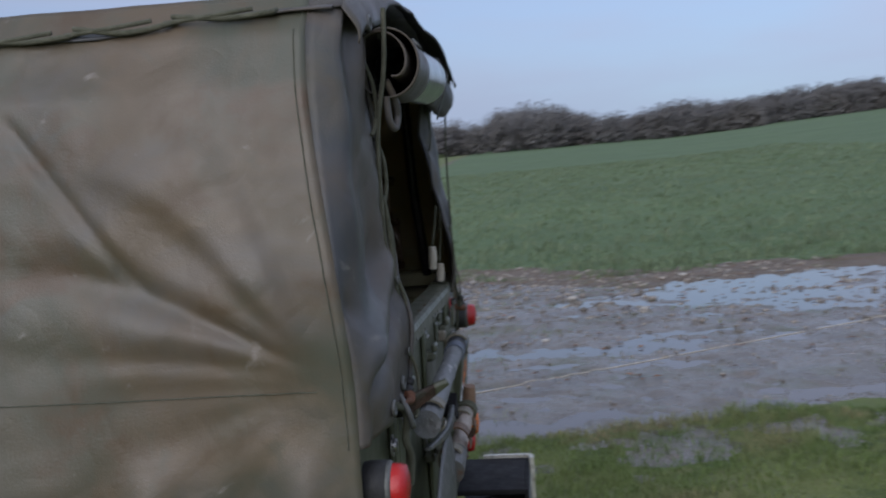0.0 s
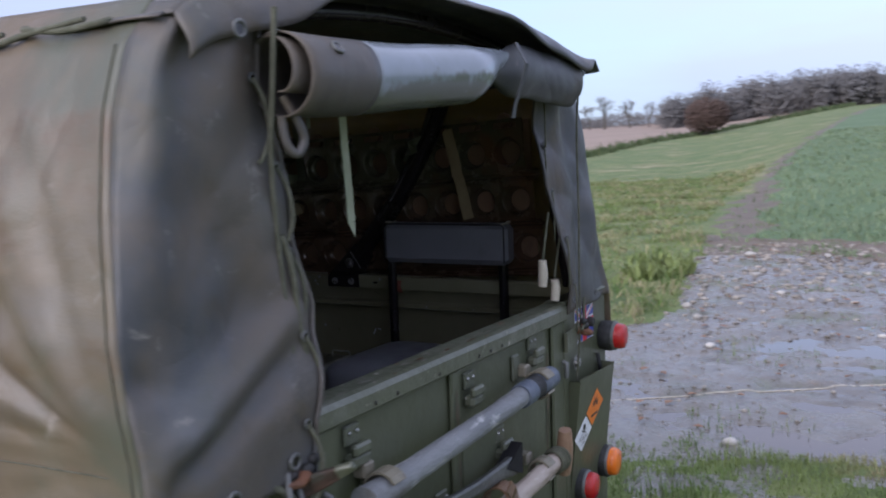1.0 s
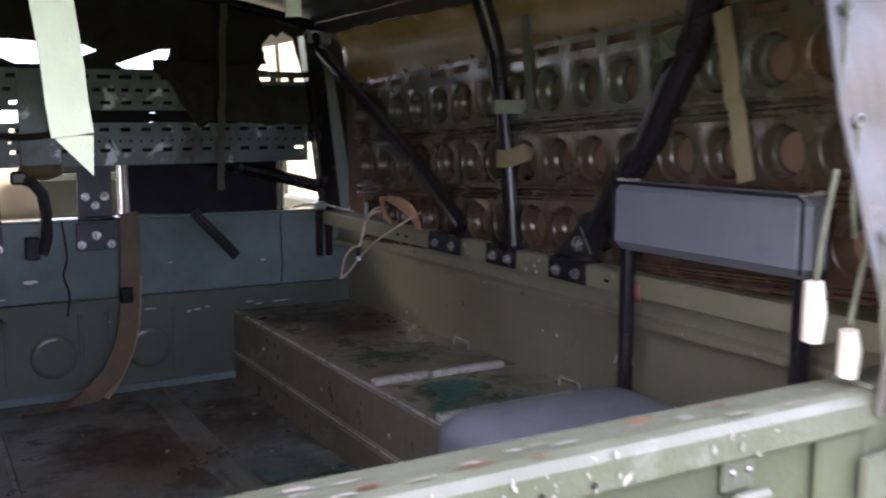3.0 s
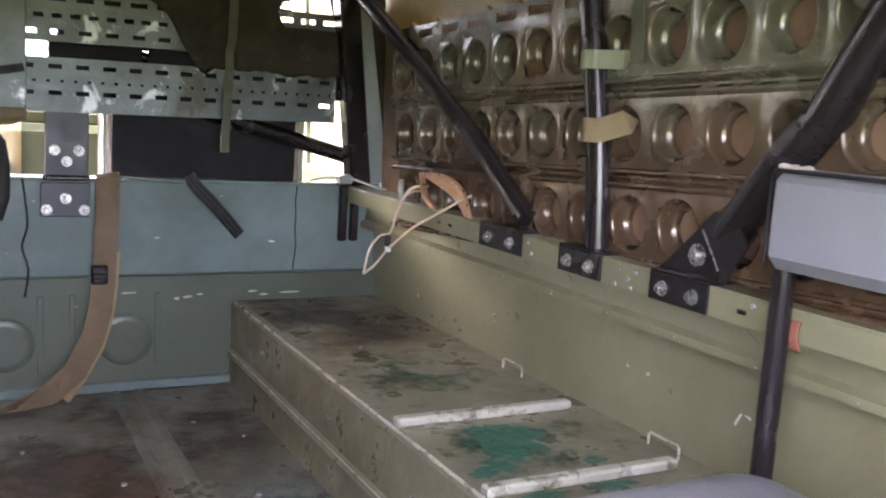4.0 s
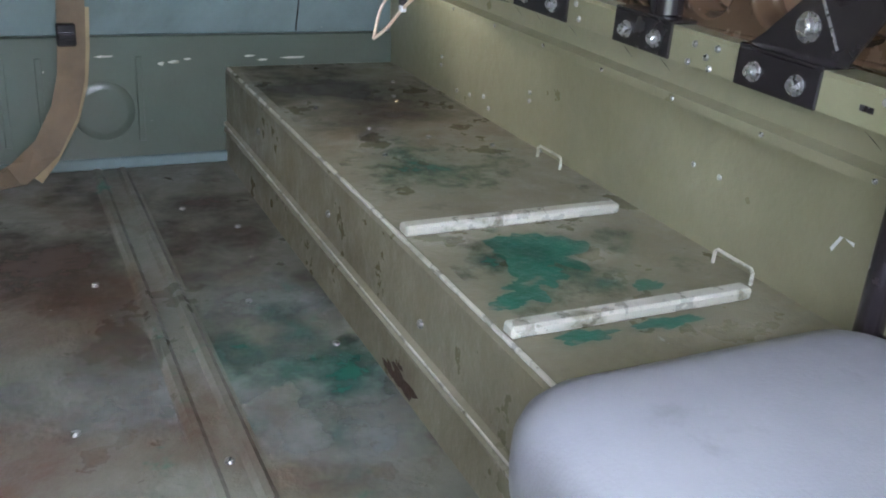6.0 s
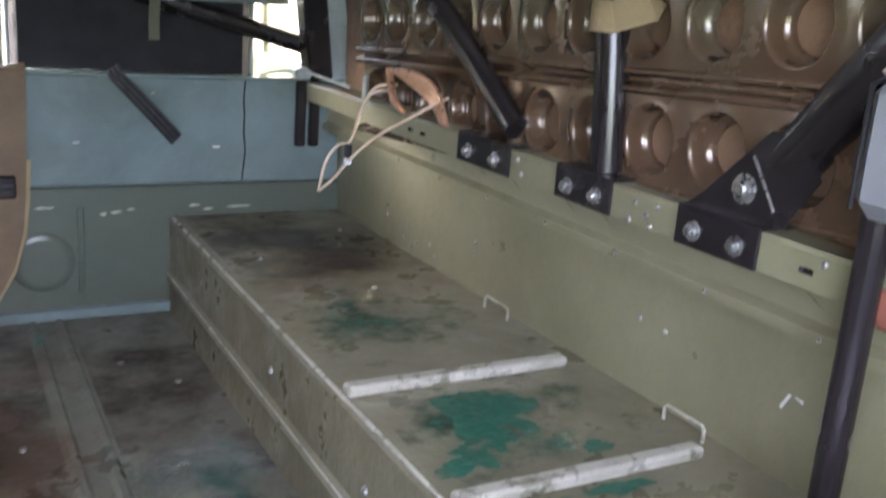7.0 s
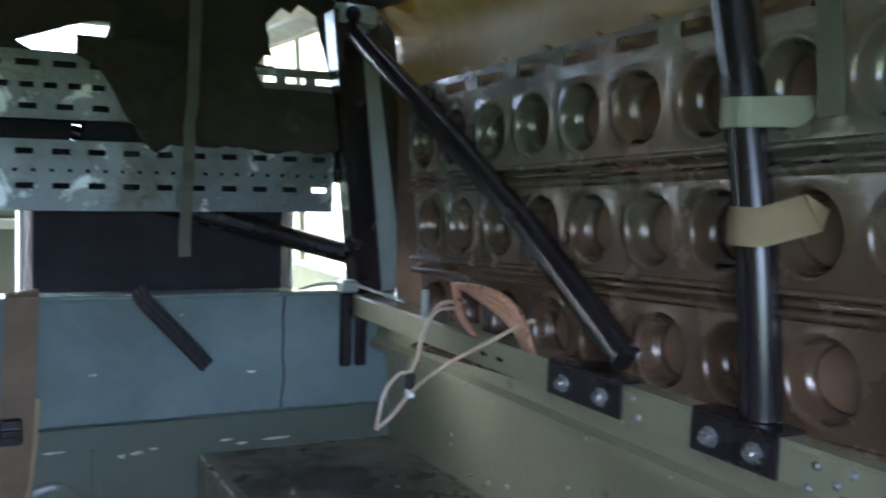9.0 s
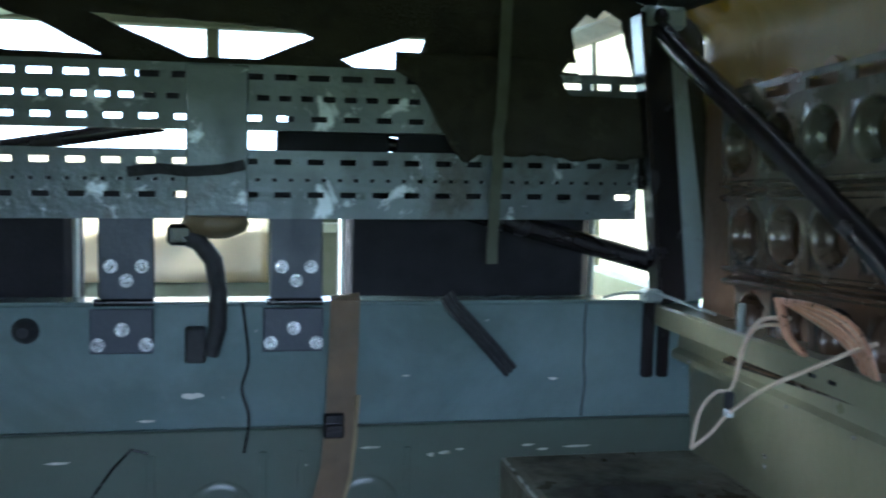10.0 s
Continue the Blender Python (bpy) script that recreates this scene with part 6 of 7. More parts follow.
def folds(y, z):
    """Creases that run together at the lower rear corner, and slack along the hem."""
    dy, dz = y - 0.02, z - 1.16
    r = math.hypot(dy, dz) + 0.02
    a = math.atan2(dz, dy)
    k = smooth(0.0, 0.16, r) * (1 - smooth(0.22, 0.75, r))
    bend = a + 0.25 * wob(r * 3.0, 2.0)
    low = 1 - smooth(0.55, 1.1, a)
    f = 0.006 * k * math.sin(bend * 7.0 + 1.0) * (0.30 + 0.70 * low) + 0.003 * k * math.sin(bend * 23.0 + 0.4) * low
    # sharp pleats gathered at the corner
    for a0, amp, wide in ((0.12, 0.009, 0.06), (0.46, 0.006, 0.06), (0.80, 0.005, 0.06), (1.20, 0.004, 0.07)):
        f -= amp * k * math.exp(-(((bend - a0) / wide) ** 2))
    f += 0.011 * (0.35 - abs(wob(y * 3.1 + 0.6 * z, z * 2.4 - y, 12.0))) + 0.007 * (0.3 - abs(wob(y * 6.5, z * 4.5 + y, 15.0)))
    f += 0.013 * wob(y * 2.6, z * 3.4, 4.0) + 0.007 * wob(y * 6, z * 7, 9.0) + 0.0016 * wob(y * 22, z * 20, 3.0)
    d = abs((z - 1.49) - (y - 0.427) * 1.25)
    f -= 0.010 * math.exp(-(d / 0.010) ** 2) * smooth(1.27, 1.32, z) * (1 - smooth(1.50, 1.56, z))
    f *= 0.25 + 0.75 * smooth(1.15, 1.24, z)
    f += 0.010 * smooth(1.10, 0.99, z) * (math.sin(y * 30) + wob(y * 12, 3) * 1.8 + 0.4)
    return f


def side_at(y, z, side=-1):
    return side_x(y, z, side) + folds(y, z) * smooth(0.0, 0.10, y - corner_y(z))


for side in (1, -1):
    def skin(u, v, side=side):
        z = lerp(0.975, 1.70, v)
        y = lerp(corner_y(z), HOOD_END - 0.9, u)
        x = side_at(y, z, side)
        if side > 0:
            x = max(x, 0.762 * smooth(0.02, 0.17, y) * (z < 1.61), lerp(0.762, 0.690, smooth(1.60, 1.68, z)) * smooth(0.02, 0.17, y))
        return (side * x, y, z)

    n_u = 170 if side < 0 else 60
    cur = part("side_curtain", Shape().sheet(skin, n_u, 80 if side < 0 else 30, 0.0022), CANVAS, hood, "tan canvas side curtain creased towards the rear corner")
    seam = [(side * (side_at(corner_y(z) + 0.016, z, side) + 0.0022), corner_y(z) + 0.016 + 0.003 * wob(z * 9, 1), z) for z in [float(q) for q in np.linspace(1.06, 1.64, 60)]]
    part("seam", Shape().tube(seam, 0.0010, 5), ROPE, cur, "dark stitched seam")
    hem = [(side * (side_at(y, 1.142 + 0.012 * y, side) + 0.0026), y, 1.142 + 0.012 * y) for y in [float(q) for q in np.linspace(0.04, 1.2, 130)]]
    part("seam", Shape().tube(hem, 0.0009, 5), ROPE, cur)
    cab_side = Shape().sheet(lambda u, v, side=side: (side * lerp(0.758, 0.66, v ** 2), lerp(HOOD_END - 0.9, 1.955, u), lerp(1.12, 1.70, v)), 3, 10, 0.0022)
    part("quarter_curtain", cab_side, CANVAS, hood)

# roof canvas with drooping edges
EDGE = 0.662


def edge_x(y, side):
    """Half width of the roof canvas, a little askew at the rear."""
    return lerp(0.674 if side < 0 else 0.648, EDGE, smooth(0.0, 0.45, y))


def roof(u, v):
    s_ = u * 2 - 1
    y = lerp(-0.012, HOOD_END, v)
    x = s_ * edge_x(y, s_)
    ax = abs(s_ * EDGE)
    z = arch_z(min(ax, 0.6))
    if ax > 0.6:
        t = (ax - 0.6) / (EDGE - 0.6)
        z -= 0.032 * t ** 1.6
    z += 0.004 * wob(x * 6, y * 5, 1.0) - 0.012 * math.sin(math.pi * ((y - 0.05) / 0.95 % 1)) * (1 - smooth(0.5, 0.66, ax)) * smooth(0.05, 0.2, y)
    return (x, y, z)


part("roof_canvas", Shape().sheet(roof, 60, 70, 0.0025), CANVAS_WORN_SHADED, hood, "weathered olive-grey roof canvas, shaded in its colour")
for side in (1, -1):
    def drop(u, v, side=side):
        y = lerp(0.0, HOOD_END, u)
        sag = 0.010 * wob(y * 3.0, 2.0) + 0.004 * wob(y * 11, 5)
        low = 1.668 - 0.02 * smooth(0.05, 0.4, y) + sag * 0.7
        k = 1.0 if side < 0 else 0.30 + 0.70 * smooth(0.0, 0.25, y)
        z = lerp(arch_z(0.6) - 0.030, low, v * k)
        return (side * (edge_x(y, side) + 0.003 * k + v * k * (0.010 + 0.03 * smooth(0.02, 0.5, y) + 0.006 * wob(y * 8, 1.0))), y, z)

    val = part("side_valance", Shape().sheet(drop, 90, 5, 0.003), CANVAS_WORN_SHADED, hood, "canvas edge flap laced with cord")
    rope = Shape()
    y = 0.08
    while y < 1.8:
        x = side * (edge_x(y, side) + 0.022 + 0.022 * smooth(0.02, 0.5, y))
        z = 1.667 - 0.012 * smooth(0.05, 0.4, y)
        rope.tube(curve([(x - side * 0.012, y, z + 0.006), (x + side * 0.004, y + 0.01, z), (x + side * 0.006, y + 0.07, z - 0.005 + 0.004 * wob(y * 7, 1)), (x + side * 0.004, y + 0.135, z + 0.004), (x - side * 0.01, y + 0.15, z + 0.008)], 4), 0.0042, 7)
        rope.tube(curve([(x + side * 0.002, y + 0.03, z + 0.008), (x + side * 0.008, y + 0.09, z + 0.001), (x + side * 0.002, y + 0.16, z - 0.003)], 4), 0.0036, 7)
        y += 0.147
    part("lacing", rope, ROPE, val, "dark green lacing cord")

# rear edge of the roof: a flap that hangs over the roll
def rear_flap(u, v):
    x = lerp(-edge_x(0, -1), edge_x(0, 1), u)
    zt = roof(u, 0.0)[2]
    low = 0.055 - 0.035 * smooth(-0.48, -0.36, x) + 0.036 * smooth(0.12, 0.30, x) - 0.060 * smooth(0.50, 0.63, x)
    return (x, -0.012 - 0.022 * math.sin(v * 1.9) - 0.010 * v * smooth(-0.40, -0.2, x) - 0.026 * smooth(0.06, 0.24, x) * (1 - smooth(0.52, 0.64, x)) * math.sin(v * 1.7) + 0.003 * wob(x * 9, v * 2), zt - v * low + 0.004 * wob(x * 12, 3) * v)


flap = part("rear_valance", Shape().sheet(rear_flap, 80, 6, 0.003), CANVAS_WORN_SHADED, hood, "weathered canvas flap over the rolled curtain, shaded in its colour")


def eyelet(parent, c, axis, r=0.010):
    """A pressed metal eyelet."""
    s = Shape()
    ax = Vector(axis).normalized()
    a, b = ax.orthogonal().normalized(), None
    b = ax.cross(a)
    s.tube([Vector(c) + r * (math.cos(t) * a + math.sin(t) * b) for t in [math.pi * k / 8 for k in range(17)]], r * 0.32, 6, False)
    ob = part("eyelet", s, IRON, parent, "dull metal eyelet")
    part("eyelet_hole", Shape().lathe([(r * 0.8, 0), (r * 0.8, 0.0008)], c, axis, 12), BLACK, ob)


eyelet(flap, (-0.590, -0.035, 1.660), (0, -1, 0))
eyelet(flap, (0.556, -0.038, 1.672), (0, -1, 0))
eyelet(flap, (-0.520, -0.038, 1.655), (0, -1, 0), 0.008)

# rear corner curtains
def corner_skin(side):
    def fn(u, v):
        zb = lerp(1.060, 1.072, u) + 0.006 * wob(u * 5, 2) if side < 0 else 1.128
        z = lerp(zb, 1.690, v)
        xo = side_x(corner_y(z), z, side)
        if side < 0:
            xi = float(np.interp(z, (1.05, 1.15, 1.2, 1.3, 1.4, 1.5, 1.6, 1.69), (0.500, 0.497, 0.483, 0.468, 0.482, 0.502, 0.538, 0.530))) + 0.006 * wob(z * 9, 1)
        else:
            xi = float(np.interp(z, (1.13, 1.20, 1.30, 1.40, 1.50, 1.60, 1.69), (0.462, 0.455, 0.436, 0.425, 0.418, 0.412, 0.405))) + 0.006 * wob(z * 12, 4)
        x = lerp(xo, xi, u)
        y = lerp(corner_y(z), lerp(-0.014, 0.022, smooth(1.2, 1.6, z)) if side > 0 else lerp(-0.034, -0.006, smooth(1.16, 1.30, z)), 1 - (1 - min(1, u / (0.34 if side > 0 else 0.10))) ** 1.6) - 0.004 * u
        y += (0.036 * wob(x * 4.5, z * 4.5, 7) + 0.016 * wob(x * 12, z * 8, 2) - 0.026 * abs(wob(x * 6 + z * 3, z * 5, 5)) + 0.007 * math.sin(u * 9 + z * 7) * smooth(0, 0.2, u)) * (0.62 if side < 0 else 0.7) * smooth(0.0, 0.15, u)
        if side < 0:
            # a deep fold that runs from the tailgate's corner down to the hem, and a nick beside the crease
            d = (z - 1.248) * 0.90 + (x - 0.529) * 0.435
            y -= (0.020 * math.exp(-(((d - 0.028) / 0.026) ** 2)) - 0.012 * math.exp(-(((d + 0.016) / 0.018) ** 2))) * smooth(0.02, 0.22, u) * (1 - 0.75 * smooth(0.72, 1.0, u))
            y += 0.012 * math.exp(-(((x - 0.750) / 0.020) ** 2) - ((z - 1.250 - 0.4 * (x - 0.75)) / 0.022) ** 2)
        return (side * x, y, z)
    return fn


for side in (-1, 1):
    fn = corner_skin(side)
    cc = part("corner_curtain", Shape().sheet(fn, 44, 80, 0.0025), CANVAS_WORN_SHADED, hood, "weathered canvas corner curtain with lacing loops, shaded in its colour")
    edge = [Vector(fn(1.0, v)) + Vector((0, -0.004, 0)) for v in np.linspace(0, 1, 50)]
    part("edge_cord", Shape().tube(edge, 0.004, 6), CANVAS_WORN_SHADED, cc)
    for v in np.linspace(0.12, 0.86, 5):
        p = Vector(fn(0.93, float(v))) + Vector((0, -0.006, 0))
        loop = curve([p, p + Vector((-side * 0.012, -0.008, -0.03)), p + Vector((-side * 0.016, -0.010, -0.07)), p + Vector((-side * 0.006, -0.006, -0.10)), p + Vector((0, -0.002, -0.108))], 5)
        part("lacing_loop", Shape().tube(loop, 0.0034 if side < 0 else 0.0022, 7), ROPE, cc, "cord lacing loop")
        eyelet(cc, p, (0, -1, 0), 0.006)
    for u, v in ((0.86, 0.045), (0.40, 0.040)):
        eyelet(cc, Vector(fn(u, v)) + Vector((0, -0.003, 0)), (0, -1, 0), 0.010 if side < 0 else 0.006)

# cords that hang down from the roll, and the hooks they are tied to
cords = thing("lashing_cord", "dark cord lashing tied down at the hood's rear corners", "cord")
part("cord", Shape().tube(curve([(-0.540, -0.050, 1.690), (-0.545, -0.046, 1.60), (-0.535, -0.028, 1.50), (-0.524, -0.024, 1.38), (-0.512, -0.026, 1.26), (-0.504, -0.030, 1.17), (-0.500, -0.036, 1.10), (-0.500, -0.036, 0.98), (-0.50, -0.03, 0.90)]), 0.0040, 8), ROPE, cords)
part("cord", Shape().tube(curve([(-0.520, -0.026, 1.40), (-0.505, -0.030, 1.35), (-0.500, -0.032, 1.28), (-0.486, -0.036, 1.215), (-0.488, -0.034, 1.20)]), 0.0045, 8), ROPE, cords)
part("cord_loop", Shape().tube(curve([(-0.528, -0.045, 1.580), (-0.512, -0.056, 1.548), (-0.500, -0.056, 1.525), (-0.510, -0.052, 1.506), (-0.524, -0.046, 1.520), (-0.530, -0.044, 1.555)]), 0.0060, 9), CANVAS_WORN_SHADED, cords, "thick pale cord loop")
part("cord", Shape().tube(curve([(0.525, -0.046, 1.690), (0.528, -0.032, 1.55), (0.535, -0.030, 1.35), (0.520, -0.034, 1.20), (0.512, -0.038, 1.10), (0.512, -0.03, 1.00), (0.516, -0.022, 0.92)]), 0.0026, 8), ROPE, cords)
part("cord", Shape().tube(curve([(0.560, -0.030, 1.150), (0.545, -0.034, 1.13), (0.520, -0.044, 1.105), (0.500, -0.046, 1.085)]), 0.0035, 7), ROPE, cords)
part("cord", Shape().tube(curve([(0.415, -0.006, 1.36), (0.412, 0.002, 1.30), (0.416, 0.010, 1.255)]), 0.003, 6), ROPE, cords)
part("cord", Shape().tube(curve([(0.462, -0.012, 1.30), (0.456, -0.006, 1.25), (0.452, -0.002, 1.21)]), 0.003, 6), ROPE, cords)
for x, z in ((-0.50, 1.095), (-0.515, 1.085), (0.512, 1.105), (0.522, 1.092)):
    part("knot", Shape().ball((x, -0.046, z), 0.0095, 9, 6, (1.2, 0.9, 0.9)), RUBBER, cords, "dark cord knot")
part("shackle", Shape().tube(curve([(-0.545, -0.035, 1.085), (-0.560, -0.05, 1.06), (-0.552, -0.055, 1.035), (-0.535, -0.05, 1.04), (-0.530, -0.038, 1.07)]), 0.005, 8), IRON, cords, "dull steel shackle")
part("cord", Shape().tube(curve([(-0.57, -0.03, 1.075), (-0.55, -0.045, 1.055), (-0.54, -0.04, 1.01), (-0.525, -0.045, 0.98), (-0.515, -0.04, 0.93)]), 0.006, 8), ROPE, cords)

# the rolled-up rear curtain: an open spiral of canvas, lining showing along the middle
roll = thing("rolled_curtain", "rolled rear canvas curtain with pale coated lining, tied up", "rolled canvas")


def roll_axis(x):
    """Middle of the roll: level along the left, rising to a point under the roof edge."""
    return -0.048 + 0.016 * smooth(-0.05, 0.17, x), 1.607 + 0.030 * smooth(-0.5, 0.15, x) + 0.036 * smooth(-0.05, 0.17, x)


def roll_r(x):
    return 0.0535 - 0.004 * smooth(-0.5, -0.2, x) - 0.036 * smooth(-0.06, 0.172, x) + 0.0012 * wob(x * 9, 2)


def coiled(u, v, x0, x1):
    """A loosely rolled sheet: one full turn, then a slack tail that curls up inside."""
    x = lerp(x0, x1, v) + (0.010 * math.sin(u * 5.0) * (1 - v) if x0 < -0.5 else 0.0)
    yc, zc = roll_axis(x)
    a = 0.9 + u * 1.62 * 2 * math.pi
    r = roll_r(x) * (1.0 - 0.74 * smooth(0.60, 1.0, u)) - 0.0015 * u
    return (x, yc + r * math.cos(a) * 0.94 - 0.010 * smooth(0.62, 1.0, u), zc + r * math.sin(a) - 0.010 * smooth(0.62, 0.9, u))


part("canvas_end", Shape().sheet(lambda u, v: coiled(u, v, -0.540, -0.372), 90, 10, 0.0028), CANVAS_WORN_SHADED, roll, "grey canvas roll end, open and hollow")
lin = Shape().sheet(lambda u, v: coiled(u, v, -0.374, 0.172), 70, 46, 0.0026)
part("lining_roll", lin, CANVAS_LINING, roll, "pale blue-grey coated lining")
tail = Shape()
xs = np.linspace(0.085, 0.520, 34)


def tail_ring(x):
    """Section of the flattened roll end that hangs under the roof edge."""
    k = smooth(0.085, 0.20, x) * (1 - 0.55 * smooth(0.485, 0.520, x) ** 2)
    return -0.030 + 0.005 * wob(x * 9, 1), 1.652 - 0.012 * smooth(0.25, 0.50, x) + 0.003 * wob(x * 14, 4), 0.012 + 0.020 * k, 0.016 + 0.036 * k + 0.002 * wob(x * 12, 8)


vs, fs = [], []
for i, x in enumerate(xs):
    yc, zc, ry, rz = tail_ring(float(x))
    for k in range(24):
        a = 2 * math.pi * k / 24
        crease = 1 - 0.10 * math.exp(-((a - 4.0) / 0.25) ** 2)
        vs.append((float(x) + 0.010 * math.sin(a), yc + ry * math.cos(a) * crease, zc + rz * math.sin(a) * crease))
for i in range(len(xs) - 1):
    fs += [(i * 24 + k, i * 24 + (k + 1) % 24, (i + 1) * 24 + (k + 1) % 24, (i + 1) * 24 + k) for k in range(24)]
fs += [tuple(range(24))[::-1], tuple(len(vs) - 24 + k for k in range(24))]
tail.add(vs, fs, True)
part("canvas_end", tail, CANVAS_WORN_SHADED, roll, "dark olive flattened end of the roll")
part("tie_strap", Shape().ribbon([(0.155, -0.060, 1.70), (0.152, -0.082, 1.66), (0.150, -0.072, 1.62), (0.148, -0.058, 1.585), (0.150, -0.052, 1.560)], (1, 0, 0), 0.014, 0.002), CANVAS_WORN_SHADED, roll)
eyelet(roll, (-0.462, -0.089, 1.643), (0, -1, 0.8), 0.0085)

# a second roll of olive canvas tied up under the roof, further in
OLIVE_CANVAS = surface("olive_canvas", (0.125, 0.145, 0.095), (0.165, 0.180, 0.125), 4.0, 0.6, 0, (((0.08, 0.085, 0.055), 7, 0.54, 0.70),), bump=0.15, bump_scale=260, crumple=0.6)
stowed = thing("stowed_canvas_roll", "rolled olive canvas tied up under the hood roof", "rolled canvas")


def stowed_coil(u, v):
    """A sheet rolled twice round, sagging a little between its ties."""
    x = lerp(-0.56, 0.225, v) + 0.012 * math.sin(u * 9.0) * (v > 0.98)
    a = 1.2 + u * 2.2 * 2 * math.pi
    pinch = 0.008 * math.exp(-((x - 0.085) / 0.03) ** 2) + 0.008 * math.exp(-((x + 0.36) / 0.03) ** 2)
    r = 0.064 - pinch - 0.022 * u + 0.003 * wob(x * 8, u * 3)
    return (x, 0.585 + r * math.cos(a), 1.645 + 0.004 * wob(x * 5, 2) + r * math.sin(a))


part("canvas_coil", Shape().sheet(stowed_coil, 80, 40, 0.0026), OLIVE_CANVAS, stowed)
for x in (0.085, -0.36):
    loop = [(x, 0.585 + 0.0605 * math.cos(a), 1.645 + 0.0605 * math.sin(a)) for a in np.linspace(1.2, 1.2 + 2 * math.pi, 25)]
    part("tie_strap", Shape().ribbon(loop, (1, 0, 0), 0.024, 0.002), WEB_GREEN, stowed, "green webbing tie")
    part("strap_tail", Shape().ribbon([(x + 0.003, 0.545, 1.598), (x + 0.006, 0.524, 1.580), (x + 0.010, 0.520, 1.555), (x + 0.012, 0.523, 1.528)], (1, 0, 0), 0.020, 0.002), WEB_GREEN, stowed)
part("cord_end", Shape().tube([(0.212, 0.56, 1.585), (0.205, 0.553, 1.574), (0.192, 0.55, 1.576)], 0.006, 8), ROPE, stowed)


# ---- outdoors ----
INDOORS = set(bpy.data.objects)
GRASSY = surface("grass_turf", (0.075, 0.115, 0.026), (0.135, 0.155, 0.05), 0.7, 0.9, 0, (((0.24, 0.21, 0.11), 0.35, 0.54, 0.66), ((0.045, 0.07, 0.018), 2.2, 0.54, 0.68), ((0.20, 0.20, 0.08), 5.0, 0.56, 0.72), ((0.05, 0.07, 0.02), 14.0, 0.54, 0.70)), bump=0.8, bump_scale=40)
CROP = surface("young_crop", (0.070, 0.116, 0.044), (0.088, 0.134, 0.056), 0.25, 0.9, 0, (((0.096, 0.148, 0.058), 0.07, 0.48, 0.68), ((0.085, 0.085, 0.05), 0.9, 0.62, 0.8), ((0.04, 0.08, 0.025), 6, 0.55, 0.7)), bump=0.8, bump_scale=14)
MUD = surface("wet_mud", (0.112, 0.100, 0.086), (0.165, 0.150, 0.132), 1.1, 0.24, 0, (((0.095, 0.100, 0.055), 1.3, 0.54, 0.66), ((0.090, 0.078, 0.064), 2.6, 0.52, 0.68), ((0.15, 0.110, 0.07), 7, 0.58, 0.72), ((0.27, 0.25, 0.225), 24, 0.64, 0.76)), bump=0.75, bump_scale=46, rough_var=0.21, crumple=0.6)
EARTH = surface("trodden_earth", (0.098, 0.076, 0.056), (0.135, 0.106, 0.080), 2.0, 0.8, 0, (((0.09, 0.10, 0.045), 3, 0.55, 0.7),), bump=0.8, bump_scale=30)
PLOUGH = surface("ploughed_field", (0.225, 0.165, 0.125), (0.26, 0.195, 0.15), 0.15, 0.95, 0, (((0.19, 0.14, 0.105), 1.2, 0.5, 0.7),), bump=0.5, bump_scale=5)
TARMAC = surface("wet_tarmac", (0.115, 0.115, 0.12), (0.145, 0.145, 0.15), 1.0, 0.5, 0, (((0.14, 0.14, 0.14), 30, 0.6, 0.75),), bump=0.4, bump_scale=120)
CONCRETE = surface("pale_concrete", (0.46, 0.45, 0.44), (0.54, 0.53, 0.51), 2.0, 0.75, bump=0.3, bump_scale=50)
STONE = surface("field_stone", (0.17, 0.15, 0.125), (0.24, 0.215, 0.185), 12, 0.7, island=0.45, bump=0.4, bump_scale=60)
STONE_BIG = surface("pale_flint", (0.30, 0.28, 0.25), (0.38, 0.36, 0.33), 14, 0.65, obj_var=0.3, bump=0.4, bump_scale=60)
BLADE = surface("grass_blades", (0.115, 0.180, 0.048), (0.20, 0.245, 0.080), 1.3, 0.75, 0, (((0.30, 0.26, 0.145), 0.9, 0.52, 0.66), ((0.24, 0.27, 0.09), 3.0, 0.56, 0.70)), island=0.35, bump=0.0, through=0.4)
LONG_GRASS = surface("rank_grass", (0.060, 0.095, 0.034), (0.105, 0.125, 0.055), 1.3, 0.8, island=0.3, bump=0.0, through=0.3)
STRAW = surface("dry_grass", (0.32, 0.28, 0.16), (0.25, 0.235, 0.11), 1.2, 0.8, island=0.3, bump=0.0, through=0.2)
LEAF = surface("crop_leaves", (0.130, 0.180, 0.092), (0.165, 0.205, 0.115), 0.6, 0.7, island=0.3, bump=0.0, through=0.2)
WEED = surface("fresh_weeds", (0.16, 0.205, 0.06), (0.21, 0.245, 0.08), 2.0, 0.7, island=0.3, bump=0.0, through=0.2)
TWIG = surface("bare_twigs", (0.070, 0.046, 0.036), (0.095, 0.062, 0.048), 0.6, 0.95, island=0.4, bump=0.0)
# bare woodland greyed and lightened: distance haze is mixed into its base colour
WOODLAND = surface("hazed_winter_woodland", (0.170, 0.166, 0.164), (0.200, 0.190, 0.180), 0.12, 0.95, island=0.10, bump=0.0, through=0.5)
BARK = surface("bark", (0.07, 0.06, 0.048), (0.10, 0.085, 0.07), 6, 0.95, bump=0.6, bump_scale=20)
LITTER = surface("fallen_leaves", (0.20, 0.10, 0.05), (0.15, 0.09, 0.055), 8, 0.75, island=0.4, bump=0.0)
WATER = bpy.data.materials.new("puddle_water")
WATER.use_nodes = True
wp = WATER.node_tree.nodes["Principled BSDF"]
